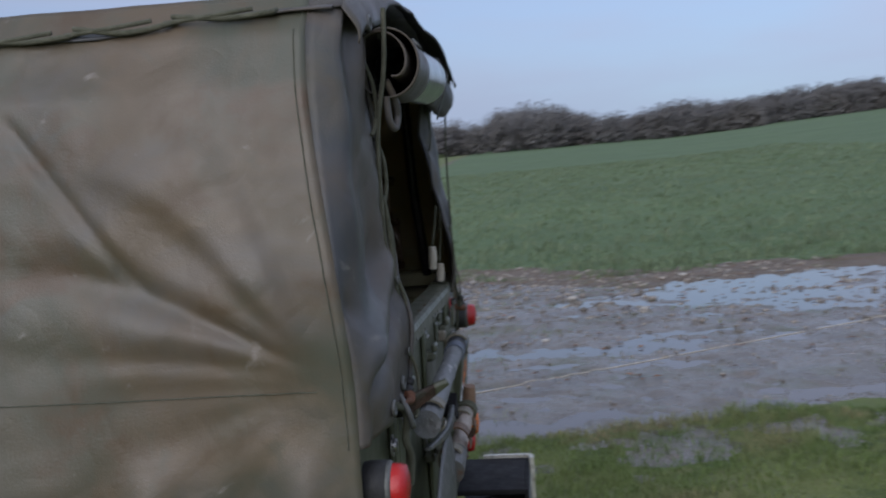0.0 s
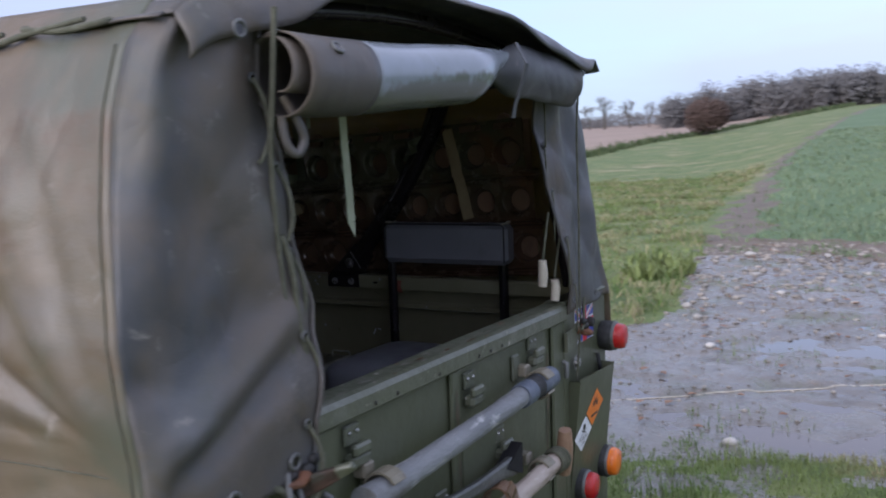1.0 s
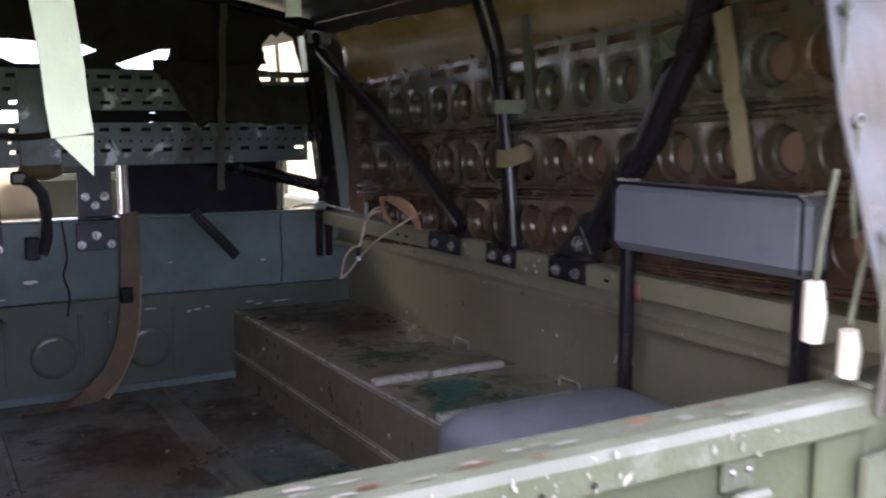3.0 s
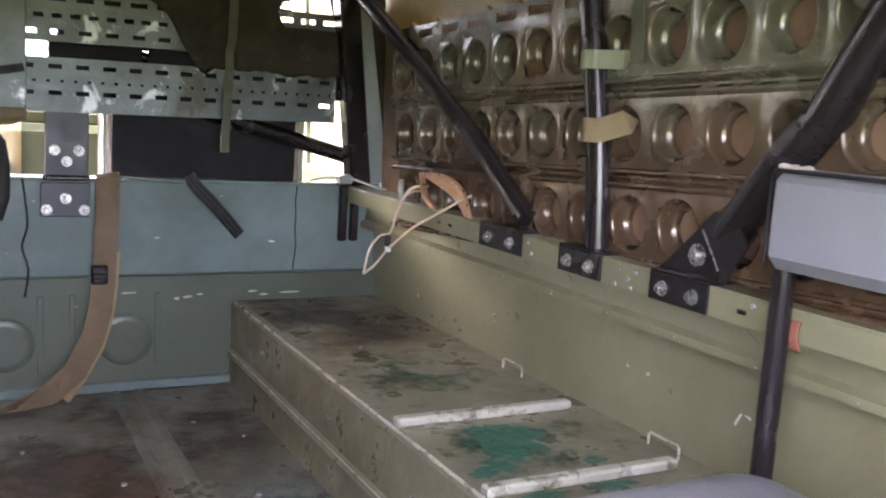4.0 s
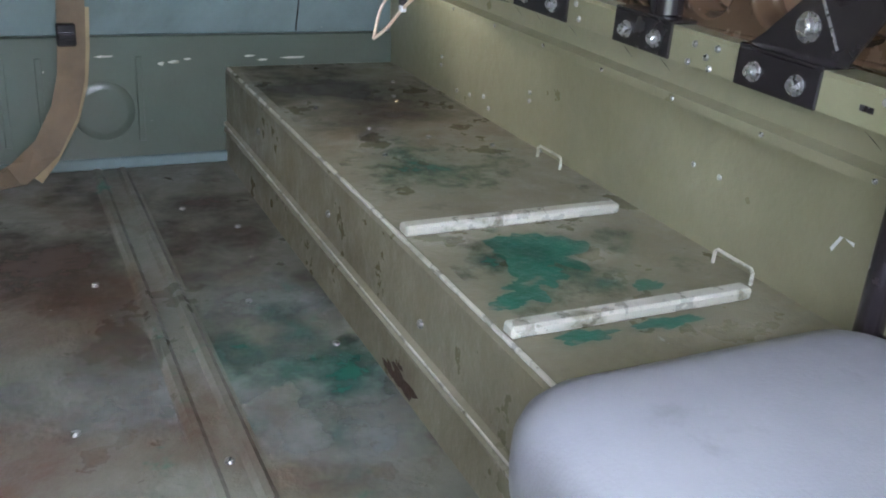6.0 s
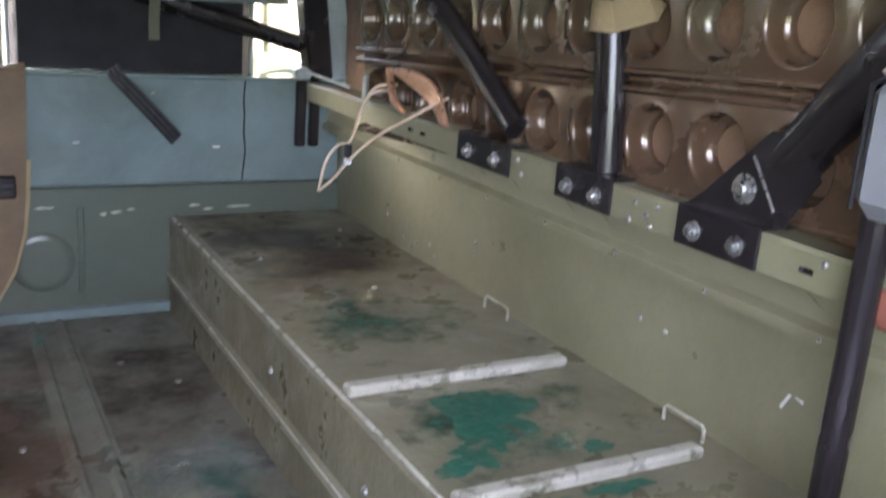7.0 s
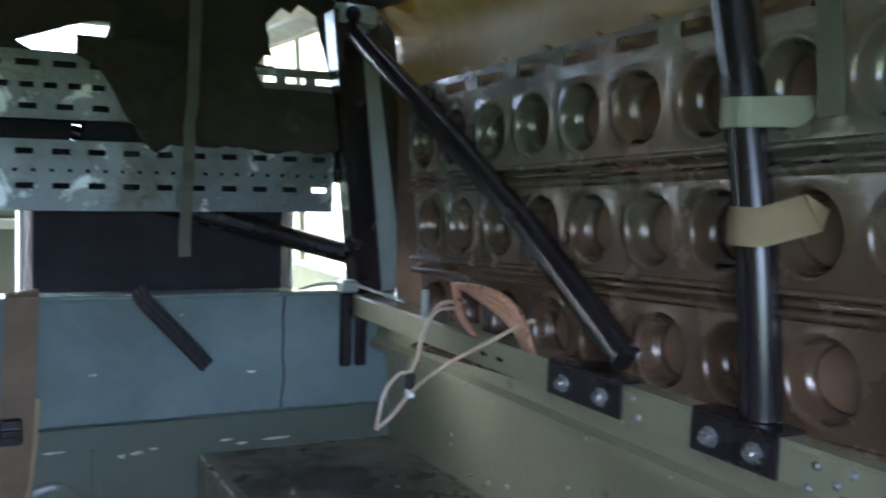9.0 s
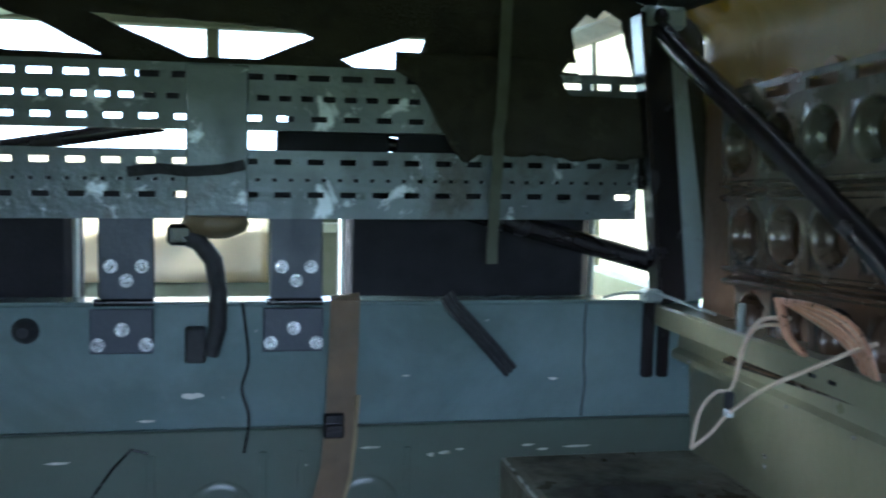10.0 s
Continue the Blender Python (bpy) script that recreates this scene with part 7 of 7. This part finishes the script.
wp.inputs["Base Color"].default_value, wp.inputs["Roughness"].default_value, wp.inputs["IOR"].default_value = (0.075, 0.066, 0.058, 1), 0.045, 1.33
wp.inputs["Specular IOR Level"].default_value = 0.9


def crop_edge(x):
    """The line, y, below which the crop stands."""
    return float(np.interp(x, (9.8, 12.2, 14.7, 21.8, 29.1, 39.4, 59, 88, 140, 215), (1.35, 1.75, 2.1, 3.1, 4.1, 4.75, 5.75, 6.6, 7.2, 6.4)))


def verge_edge(x, y):
    """More than 0 on the grass verge between the track and the lane."""
    path = float(np.interp(x, (9, 12.2, 14.8, 20.3, 29.3, 35.2, 43.4, 64.6, 97.5, 160, 215), (1.75, 2.25, 2.85, 3.67, 4.5, 5.0, 5.25, 6.3, 7.2, 7.6, 6.8))) if x > 9 else 1.98 - 0.08 * (x - 5) - 1.1 * smooth(5.2, 6.4, x) * (1 - smooth(6.8, 9.0, x)) * 0.45
    return y - path - 0.25 * wob(x * 0.9, y * 0.9, 1) - 0.15 * wob(x * 3, y * 3, 5)


ROAD = [(r_ * math.cos(radians(a_)), r_ * math.sin(radians(a_))) for a_, r_ in ((62, 14), (47, 16), (38, 19), (33, 22), (29.6, 25.5), (25, 36), (20.3, 52), (17.2, 61), (13.8, 83), (10.6, 96), (7.5, 108), (5.8, 118), (4.5, 134), (2.8, 172))]


def road_off(x, y):
    """Distance from the middle of the lane, more than 0 on its far side."""
    best, sign = 1e9, 1
    for (ax, ay), (bx, by) in zip(ROAD, ROAD[1:]):
        dx, dy = bx - ax, by - ay
        t = min(1, max(0, ((x - ax) * dx + (y - ay) * dy) / (dx * dx + dy * dy)))
        qx, qy = x - ax - t * dx, y - ay - t * dy
        d = math.hypot(qx, qy)
        if d < best:
            best, sign = d, 1 if dx * qy - dy * qx > 0 else -1
    return best * sign


def kind_at(x, y):
    n1 = 0.35 * wob(x * 1.2, y * 1.2, 3) + 0.2 * wob(x * 4, y * 4, 8)
    if x > 9:
        d = road_off(x, y)
        if d > 3.0 + 0.8 * wob(x * 0.1, y * 0.1) and y > 0.04 * x:
            return 4
        if d > -2:
            return 0
    if verge_edge(x, y) > 0 and x > 2.2:
        return 0
    if x < 3.05 + n1 - 0.12 * y:
        return 2 if x > 1.4 and wob(x * 1.7, y * 1.7, 11) + 0.6 * wob(x * 5, y * 5, 13) + 0.45 * (x - 2.2) - 0.42 * smooth(-0.15, -0.55, y) > -0.02 else 0
    edge_x = 10.6 + 0.9 * n1 + 0.35 * wob(y * 0.7, 4) + 1.7 * smooth(-2.2, 1.0, y)
    if x > 13 and verge_edge(x, y) > -0.28 * (1 + wob(x * 0.6, y * 0.6, 21) + 1.5 * wob(x * 2, y * 2, 23)):
        return 0
    if x > edge_x:
        return 1 if y < crop_edge(x) - 0.25 + 0.9 * n1 + 0.35 * wob(x * 0.5, 7) else 3
    if x > edge_x - 1.9 - 0.8 * n1:
        return 3
    return 2


def terrain(x, y):
    r = math.hypot(x, y)
    a = math.degrees(math.atan2(y, x))
    t = smooth(4, 14, a) if x > 0 else 0.5
    z = (lerp(0.0355, 0.0275, t) + 0.011 * smooth(-8, -24, a)) * max(0.0, r - lerp(12.5, 37, t)) * (1 - 0.35 * smooth(160, 600, r))
    if r > 700:
        z = min(z, 16)
    return z + (0.25 * wob(x * 0.02, y * 0.02, 3) if r > 60 else 0)


def ground_z(x, y):
    z = terrain(x, y)
    if 0.5 < x < 13 and -9 < y < 7:
        mud = smooth(2.6, 3.4, x) * (1 - smooth(10.4, 11.2, x)) * (1 - smooth(0.0, 0.5, verge_edge(x, y)))
        b = 0.003 + 0.024 * wob(x * 0.8, y * 0.55, 2) + 0.020 * wob(x * 2.3, y * 2.0, 6) + 0.020 * wob(x * 5, y * 5, 1) + 0.012 * wob(x * 11, y * 11, 4)
        b += 0.030 * smooth(5.6, 8.0, x) * smooth(-0.9, 0.6, y + 0.3 * wob(x, y, 17)) + 0.016 * smooth(9.3, 10.4, x) - 0.020 * smooth(6.2, 7.4, x) * (1 - smooth(8.8, 9.8, x)) * (1 - smooth(-2.2, -1.2, y))
        rut = math.exp(-(((x - 4.15 + 0.55 * (y - 0.2)) / 0.05) ** 2)) if y < 1.2 else 0
        z += mud * (b - 0.012 * rut)
        z += (1 - mud) * (0.03 + 0.035 * wob(x * 1.6, y * 1.6, 9) + 0.02 * wob(x * 5, y * 5, 2))
    return z


def spaced(lo, hi, step, far, grow=1.22):
    a = list(np.arange(lo, hi + step / 2, step))
    d, up = step, [a[-1]]
    while up[-1] < far:
        d *= grow
        up.append(up[-1] + d)
    d, dn = step, [a[0]]
    while dn[-1] > -far:
        d *= grow
        dn.append(dn[-1] - d)
    return dn[:0:-1] + a + up[1:]


gx, gy = spaced(1.2, 12.4, 0.045, 2600, 1.07), spaced(-4.6, 4.2, 0.045, 2600, 1.12)
me = bpy.data.meshes.new("ground")
nx, ny = len(gx), len(gy)
verts = [(x, y, ground_z(x, y)) for x in gx for y in gy]
faces = [(i * ny + j, (i + 1) * ny + j, (i + 1) * ny + j + 1, i * ny + j + 1) for i in range(nx - 1) for j in range(ny - 1)]
me.from_pydata(verts, [], faces)
for m_ in (GRASSY, CROP, MUD, EARTH, PLOUGH):
    me.materials.append(m_)
kinds = [kind_at((gx[i] + gx[i + 1]) / 2, (gy[j] + gy[j + 1]) / 2) for i in range(nx - 1) for j in range(ny - 1)]
me.polygons.foreach_set("material_index", kinds)
me.polygons.foreach_set("use_smooth", [True] * len(faces))
me.update()
tagged(new("ground", me), "wet muddy track, grass verge and fields", "ground", kind="structure")

# standing water lies level and fills the hollows of the track
s = Shape()
s.add([(3.05, -9, -0.005), (10.4, -9, -0.005), (10.4, 2.2, -0.005), (3.05, 2.2, -0.005)], [(0, 1, 2, 3)])
me = s.mesh("water")
me.materials.append(WATER)
tagged(new("water", me), "shallow puddles reflecting the pale sky", "water", kind="structure")

# the lane and the pale concrete pad beside it
LANE = curve([(x, y, 0) for x, y in ROAD], 8)


def lane(u, v):
    k = u * (len(LANE) - 1)
    i = min(int(k), len(LANE) - 2)
    p, d = LANE[i].lerp(LANE[i + 1], k - i), (LANE[i + 1] - LANE[i]).normalized()
    wide_ = lerp(3.4, 0.3, smooth(22, 62, p.length))
    x, y = p.x - d.y * (v - 0.5) * wide_, p.y + d.x * (v - 0.5) * wide_
    return (x, y, terrain(x, y) + 0.03 - 0.3 * smooth(46, 66, p.length))


me = Shape().sheet(lane, 160, 4, 0.012).mesh("road")
me.materials.append(TARMAC)
tagged(new("road", me), "grey wet tarmac lane", "road", kind="structure")
me = Shape().sheet(lambda u, v: (lerp(11.6, 18.6, u), lerp(7.6, 10.1, u) + lerp(-0.3, 1.1 - 0.9 * u, v), 0.05 + 0.01 * u), 6, 3, 0.05).mesh("pavement")
me.materials.append(CONCRETE)
tagged(new("pavement", me), "pale concrete pad beside the lane", "pavement", kind="structure")


def blades(name, label, spots, h0, h1, width, material, lean=0.5, category="grass"):
    """Many bent blades as one object."""
    r = random.Random(hash_seed(name, len(spots)))
    v, f = [], []
    for x, y, z in spots:
        h, a, b = r.uniform(h0, h1) * (1.0 + 1.3 * wob(x * 1.1, y * 1.1, 3.0) + 0.9 * wob(x * 3.0, y * 3.0, 6.0)), r.uniform(0, 6.283), r.uniform(0.1, lean)
        h = max(h, h0 * 0.5)
        w_ = width * r.uniform(0.6, 1.3) * (1 + 0.05 * max(0.0, x - 4))
        ca, sa = math.cos(a), math.sin(a)
        n_ = len(v)
        v += [(x - sa * w_, y + ca * w_, z - 0.01), (x + sa * w_, y - ca * w_, z - 0.01),
              (x + ca * b * h * 0.35 - sa * w_ * 0.7, y + sa * b * h * 0.35 + ca * w_ * 0.7, z + h * 0.55), (x + ca * b * h * 0.35 + sa * w_ * 0.7, y + sa * b * h * 0.35 - ca * w_ * 0.7, z + h * 0.55),
              (x + ca * b * h, y + sa * b * h, z + h * max(0.15, 1 - 0.4 * b))]
        f += [(n_, n_ + 1, n_ + 3, n_ + 2), (n_ + 2, n_ + 3, n_ + 4)]
    me_ = bpy.data.meshes.new(name)
    me_.from_pydata(v, [], f)
    me_.materials.append(material)
    return tagged(new(name, me_), label, category, kind="stuff")


def hash_seed(name, n_):
    return sum(ord(c) for c in name) * 7 + n_


rng = random.Random(11)
wide = []
while len(wide) < 16000:
    x, y = rng.uniform(-5, 3.2), rng.uniform(-7, 7)
    if kind_at(x, y) == 0 and not (abs(x) < 0.8 and -0.1 < y < 3.7) and rng.random() < 1.2 - math.hypot(x, y) / 8:
        wide.append((x, y, ground_z(x, y)))
spots, dry, crop, weeds, sparse = [], [], [], [], []
while len(spots) < 30000:
    x, y = rng.uniform(1.25, 3.6), rng.uniform(-3.2, 2.0)
    if x < 3.2 + 0.3 * wob(y, 5) and wob(x * 1.7, y * 1.7, 11) + 0.6 * wob(x * 5, y * 5, 13) + 0.4 * (x - 2.2) - 0.42 * smooth(-0.15, -0.55, y) < rng.uniform(-0.1, 0.75):
        spots.append((x, y, ground_z(x, y)))
while len(dry) < 60000:
    x = 3.0 + 30 * rng.random() ** 2.0
    y = rng.uniform(1.2, 13)
    if dry and rng.random() < 0.93:
        spread = 0.05 + 0.006 * dry[-1][0]
        x, y = dry[-1][0] + rng.gauss(0, spread) * 0.8, dry[-1][1] + rng.gauss(0, spread) * 0.8
    if x > 2.4 and kind_at(x, y) == 0 and verge_edge(x, y) > 0 and road_off(x, y) < -2.1 and not (11 < x < 19 and y > 6.9 + 0.36 * (x - 11.6)):
        dry.append((x, y, ground_z(x, y)))
while len(crop) < 34000:
    x = 10.2 + 46 * rng.random() ** 2.4
    y = rng.uniform(-16, 5)
    here = kind_at(x, y)
    if here == 1 or (here == 3 and rng.random() < 0.30 and wob(x * 1.6, y * 1.6, 9) > 0.05):
        crop.append((x, y, ground_z(x, y)))
while len(weeds) < 420:
    a, rr = rng.uniform(0, 6.28), rng.random() ** 0.5
    x, y = 8.7 + 0.62 * rr * math.cos(a) + 0.3 * wob(a * 2, rr * 3), 2.0 + 0.36 * rr * math.sin(a)
    weeds.append((x, y, ground_z(x, y)))
while len(sparse) < 1500:
    x, y = rng.uniform(3.0, 16.0), rng.uniform(-2.6, 3.2)
    if kind_at(x, y) in (2, 3) and wob(x * 1.3, y * 1.3, 6) > 0.22 and ground_z(x, y) > -0.01:
        sparse.append((x, y, ground_z(x, y)))
blades("grass", "short wet grass at the edge of the track", spots, 0.015, 0.055, 0.0032, BLADE, 1.1)
blades("trodden_grass", "short trodden grass round the truck", wide, 0.02, 0.06, 0.003, BLADE, 0.9)
blades("tufted_grass", "thin grass tufts in the mud", sparse, 0.015, 0.05, 0.0028, BLADE, 0.9)
blades("verge_grass", "rough tussocky verge grass, partly dried", dry[:46000], 0.03, 0.13, 0.007, BLADE, 2.2)
blades("dry_grass", "straw-coloured dead grass on the verge", dry[46000:], 0.04, 0.17, 0.006, STRAW, 2.4)
long_grass = []
while len(long_grass) < 9000:
    k = rng.random() * (len(LANE) - 1)
    p_, d_ = LANE[int(k)].lerp(LANE[int(k) + 1], k % 1.0), (LANE[int(k) + 1] - LANE[int(k)]).normalized()
    o_ = 2.2 + rng.gauss(0, 0.35)
    x, y = p_.x - d_.y * o_, p_.y + d_.x * o_
    if p_.length > 19:
        long_grass.append((x, y, terrain(x, y)))
blades("long_grass", "dark strip of long grass beside the lane", long_grass, 0.25, 0.55, 0.012, LONG_GRASS, 0.8)
reeds = []
while len(reeds) < 480:
    x, y = rng.gauss(13.4, 1.1), rng.gauss(5.4, 0.6)
    if verge_edge(x, y) > 0.8 and (y + 0.95) / (x + 1.32) > 0.392 + 0.015 * wob(x * 3, y * 3):
        reeds.append((x, y, ground_z(x, y)))
blades("tall_dry_grass", "clump of tall straw-coloured grass by the lane", reeds, 0.14, 0.50, 0.008, STRAW, 0.7)
blades("weeds", "bright yellow-green weeds", weeds, 0.07, 0.27, 0.016, WEED, 1.3, "weeds")
blades("crop", "young green winter crop in a field", crop, 0.05, 0.13, 0.010, LEAF, 0.8, "crop")


def pebble(c, r, rg):
    """An uneven small stone."""
    s_ = Shape().ball(c, r, 7, 5, (rg.uniform(0.8, 1.5), rg.uniform(0.8, 1.4), rg.uniform(0.4, 0.7)))
    s_.v = [(x + r * 0.3 * wob(x * 40, y * 40, z * 40), y + r * 0.3 * wob(x * 40 + 5, y * 40, z * 40), z) for x, y, z in s_.v]
    return s_


# a thin pale line that follows the rut across the track
line = [(4.15 - 0.55 * (y - 0.2) + 0.012 * wob(y * 1.5, 1), y) for y in [float(q) for q in np.linspace(-3.4, 0.95, 120)]]
line_tube = Shape().tube([(x, y, max(ground_z(x, y), -0.005) + 0.002) for x, y in line], 0.0042, 6)
solo("pale_line", line_tube, IVORY, "thin pale line across the muddy track", "cord")
gravel, litter = Shape(), Shape()
count = 0
while count < 4600:
    x, y = rng.uniform(3.1, 11.8), rng.uniform(-4, 2.6)
    if kind_at(x, y) in (2, 3) and rng.random() < 0.25 + 0.4 * smooth(5, 9, x) + 0.35 * smooth(-0.5, 0.8, y):
        r = 0.0035 + (0.012 + 0.026 * smooth(5.0, 8.0, x)) * rng.random() ** 3.6
        p_ = pebble((x, y, ground_z(x, y) + r * 0.1), r, rng)
        gravel.add(p_.v, p_.f, True)
        count += 1
        if count % 14 == 0:
            lx, ly = x + rng.uniform(-0.3, 0.3), y + rng.uniform(-0.3, 0.3)
            lz, a, q = max(ground_z(lx, ly), -0.005) + 0.012, rng.uniform(0, 6.28), rng.uniform(0.02, 0.045)
            litter.add([(lx + q * math.cos(a), ly + q * math.sin(a), lz), (lx - q * 0.6 * math.sin(a), ly + q * 0.6 * math.cos(a), lz + 0.012), (lx - q * math.cos(a), ly - q * math.sin(a), lz + 0.004),
                        (lx + q * 0.6 * math.sin(a), ly - q * 0.6 * math.cos(a), lz + 0.010)], [(0, 1, 2, 3)])
clods = Shape()
for _ in range(5200):
    x, y = rng.uniform(3.1, 11.0), rng.uniform(-4, 2.6)
    if kind_at(x, y) in (2, 3):
        r = 0.004 + (0.010 + 0.016 * smooth(4.0, 7.0, x)) * rng.random() ** 2.6
        p_ = pebble((x, y, ground_z(x, y) - r * 0.05), r, rng)
        clods.add(p_.v, p_.f, True)
solo("mud_clods", clods, MUD, "wet clods of churned mud", "mud", kind="stuff")
solo("gravel", gravel, STONE, "small stones pressed into the mud", "gravel", kind="stuff")
solo("fallen_leaves", litter, LITTER, "scattered brown fallen leaves", "leaves", kind="stuff")
for x, y, r in ((6.33, 1.03, 0.05), (8.28, -0.77, 0.055), (3.11, 0.13, 0.035), (4.22, 1.78, 0.04), (9.0, -0.1, 0.05), (7.6, 0.55, 0.045), (8.9, 1.0, 0.055), (10.1, 0.4, 0.05), (7.2, -1.4, 0.05), (5.3, 0.7, 0.04), (9.7, -2.2, 0.055), (6.9, 1.25, 0.05), (10.3, 1.3, 0.06), (5.9, -0.4, 0.035)):
    solo("stone", pebble((x, y, ground_z(x, y) + r * 0.2), r, rng), STONE_BIG, "pale rounded stone lying in the mud", "stone", "stones in the track")


def branch(s_, p, d, length, r, depth, rg, twigs):
    """A limb that forks; its last shoots go to the twigs."""
    q = p + d * length
    s_.tube([p, p + d * length * 0.5 + Vector((rg.uniform(-1, 1), rg.uniform(-1, 1), rg.uniform(-0.3, 0.6))) * length * 0.06, q], [r, r * 0.8, r * 0.6], 5, False)
    if depth == 0:
        for _ in range(5):
            t = (d + Vector((rg.uniform(-1, 1), rg.uniform(-1, 1), rg.uniform(-0.6, 1)))).normalized() * length * rg.uniform(0.5, 1.0)
            o = t.orthogonal().normalized() * r * 0.8
            twigs.add([q + o, q - o, q + t], [(0, 1, 2)])
        return
    for _ in range(3 if depth > 1 else 4):
        nd = (d * 0.9 + Vector((rg.uniform(-1, 1), rg.uniform(-1, 1), rg.uniform(-0.25, 0.8))) * 0.75).normalized()
        branch(s_, p + d * length * rg.uniform(0.6, 1.0), nd, length * rg.uniform(0.62, 0.8), r * 0.58, depth - 1, rg, twigs)


def bare_tree(x, y, h, seed, label, name="tree"):
    rg = random.Random(seed)
    tr = thing(name, label, "tree", group="bare trees")
    s_, tw = Shape(), Shape()
    branch(s_, Vector((x, y, terrain(x, y) - 0.2)), Vector((rg.uniform(-0.06, 0.06), rg.uniform(-0.06, 0.06), 1)).normalized(), h * 0.34, h * 0.030, 4, rg, tw)
    part("trunk", s_, BARK, tr)
    part("crown", tw, TWIG, tr, "bare brown twigs")


def polar(az, r):
    return r * math.cos(radians(az)), r * math.sin(radians(az))


for k, (az, r, h) in enumerate(((18.2, 185, 7.5), (19.1, 190, 6.0), (21.1, 205, 6.0), (21.8, 205, 7.0), (22.9, 210, 6.5), (24.1, 210, 5.5), (16.7, 190, 7.0), (15.6, 188, 6.0))):
    bare_tree(*polar(az, r), h, k + 3, "leafless hedgerow tree on the skyline")


def clump(s_, c, rx, rz, n_, rg, size):
    """A ragged crown of small leaning scraps."""
    for _ in range(n_):
        while True:
            p = Vector((rg.uniform(-1, 1), rg.uniform(-1, 1), rg.uniform(-1, 1)))
            if p.length < 1:
                break
        p = Vector(c) + Vector((p.x * rx, p.y * rx, p.z * rz))
        a = Vector((rg.uniform(-1, 1), rg.uniform(-1, 1), rg.uniform(-0.4, 1))).normalized() * size * rg.uniform(0.5, 1.3)
        b = a.orthogonal().normalized() * size * rg.uniform(0.15, 0.5)
        s_.add([p - a, p + b, p + a, p - b], [(0, 1, 2, 3)])


woods = Shape()
rg = random.Random(21)
for k in range(430):
    az = rg.uniform(-42, 14.5)
    r = rg.uniform(152, 190)
    x, y = polar(az, r)
    dome = math.exp(-(((az + 1.1) / 2.1) ** 2))
    h = rg.uniform(4.2, 6.0) + 3.6 * dome + 1.2 * wob(az * 0.35, 3) + 1.2 * smooth(2, 5, az) * (1 - smooth(11.5, 14.5, az))
    z = terrain(x, y)
    woods.tube([(x, y, z - 0.3), (x, y, z + h * 0.7)], [0.12, 0.04], 4, False)
    clump(woods, (x, y, z + h * 0.60), 2.3 + 0.6 * dome, h * 0.40, 210, rg, 0.28)
    clump(woods, (x, y, z + h * 0.22), 2.6, h * 0.30, 90, rg, 0.60)
    clump(woods, (x, y, z + h * 0.46), 1.9 + 0.5 * dome, h * 0.36, 60, rg, 0.85)
solo("far_woods", woods, WOODLAND, "dark leafless woodland beyond the field", "woods", kind="stuff")
hedge = Shape()
for k in range(240):
    az = rg.uniform(12, 44)
    r = rg.uniform(205, 230)
    x, y = polar(az, r)
    h = 2.4 + 1.6 * wob(az * 0.5, 1) + rg.uniform(0, 1.0) + 1.4 * smooth(26, 34, az)
    clump(hedge, (x, y, terrain(x, y) + h * 0.4), 2.4, max(0.8, h * 0.6), 90, rg, 0.40)
solo("far_hedge", hedge, WOODLAND, "low dark hedge along the skyline", "hedge", kind="stuff")

bush = thing("bush", "rounded brown leafless hawthorn bush on the verge", "bush")
bx_, by_ = polar(12.1, 93)
bz = terrain(bx_, by_)
s_, tw = Shape(), Shape()
for k in range(7):
    branch(s_, Vector((bx_ + rg.uniform(-0.5, 0.5), by_ + rg.uniform(-0.5, 0.5), bz - 0.1)), Vector((rg.uniform(-0.6, 0.6), rg.uniform(-0.6, 0.6), 1)).normalized(), 0.9, 0.05, 3, rg, tw)
part("stems", s_, BARK, bush)
clump(tw, (bx_, by_, bz + 1.95), 2.0, 1.65, 4200, rg, 0.14)
clump(tw, (bx_ - 0.4, by_ + 0.9, bz + 1.7), 1.3, 1.5, 1800, rg, 0.14)
clump(tw, (bx_ + 0.3, by_ - 0.9, bz + 1.9), 1.2, 1.4, 1800, rg, 0.14)
part("crown", tw, TWIG, bush, "dense brown twigs")
px_, py_ = polar(25.4, 150)
pole_ = thing("utility_pole", "thin wooden pole far off on the skyline", "pole")
part("mast", Shape().tube([(px_, py_, terrain(px_, py_) - 0.2), (px_, py_, terrain(px_, py_) + 6.6)], [0.14, 0.10], 8), BARK, pole_)
part("cross_arm", Shape().box((px_ - 0.05, py_ - 0.5, terrain(px_, py_) + 6.1), (px_ + 0.05, py_ + 0.5, terrain(px_, py_) + 6.22), 0.01), BARK, pole_)

# the truck stands a little askew on sloping ground: the land is turned and tilted under it
LAND = Matrix.Translation((0, 0, -0.014)) @ Matrix.Rotation(radians(1.795), 4, Vector((-1.03, -0.45, 1.4)))
for ob in list(bpy.data.objects):
    if ob not in INDOORS and ob.parent is None:
        ob.matrix_basis = LAND @ ob.matrix_basis
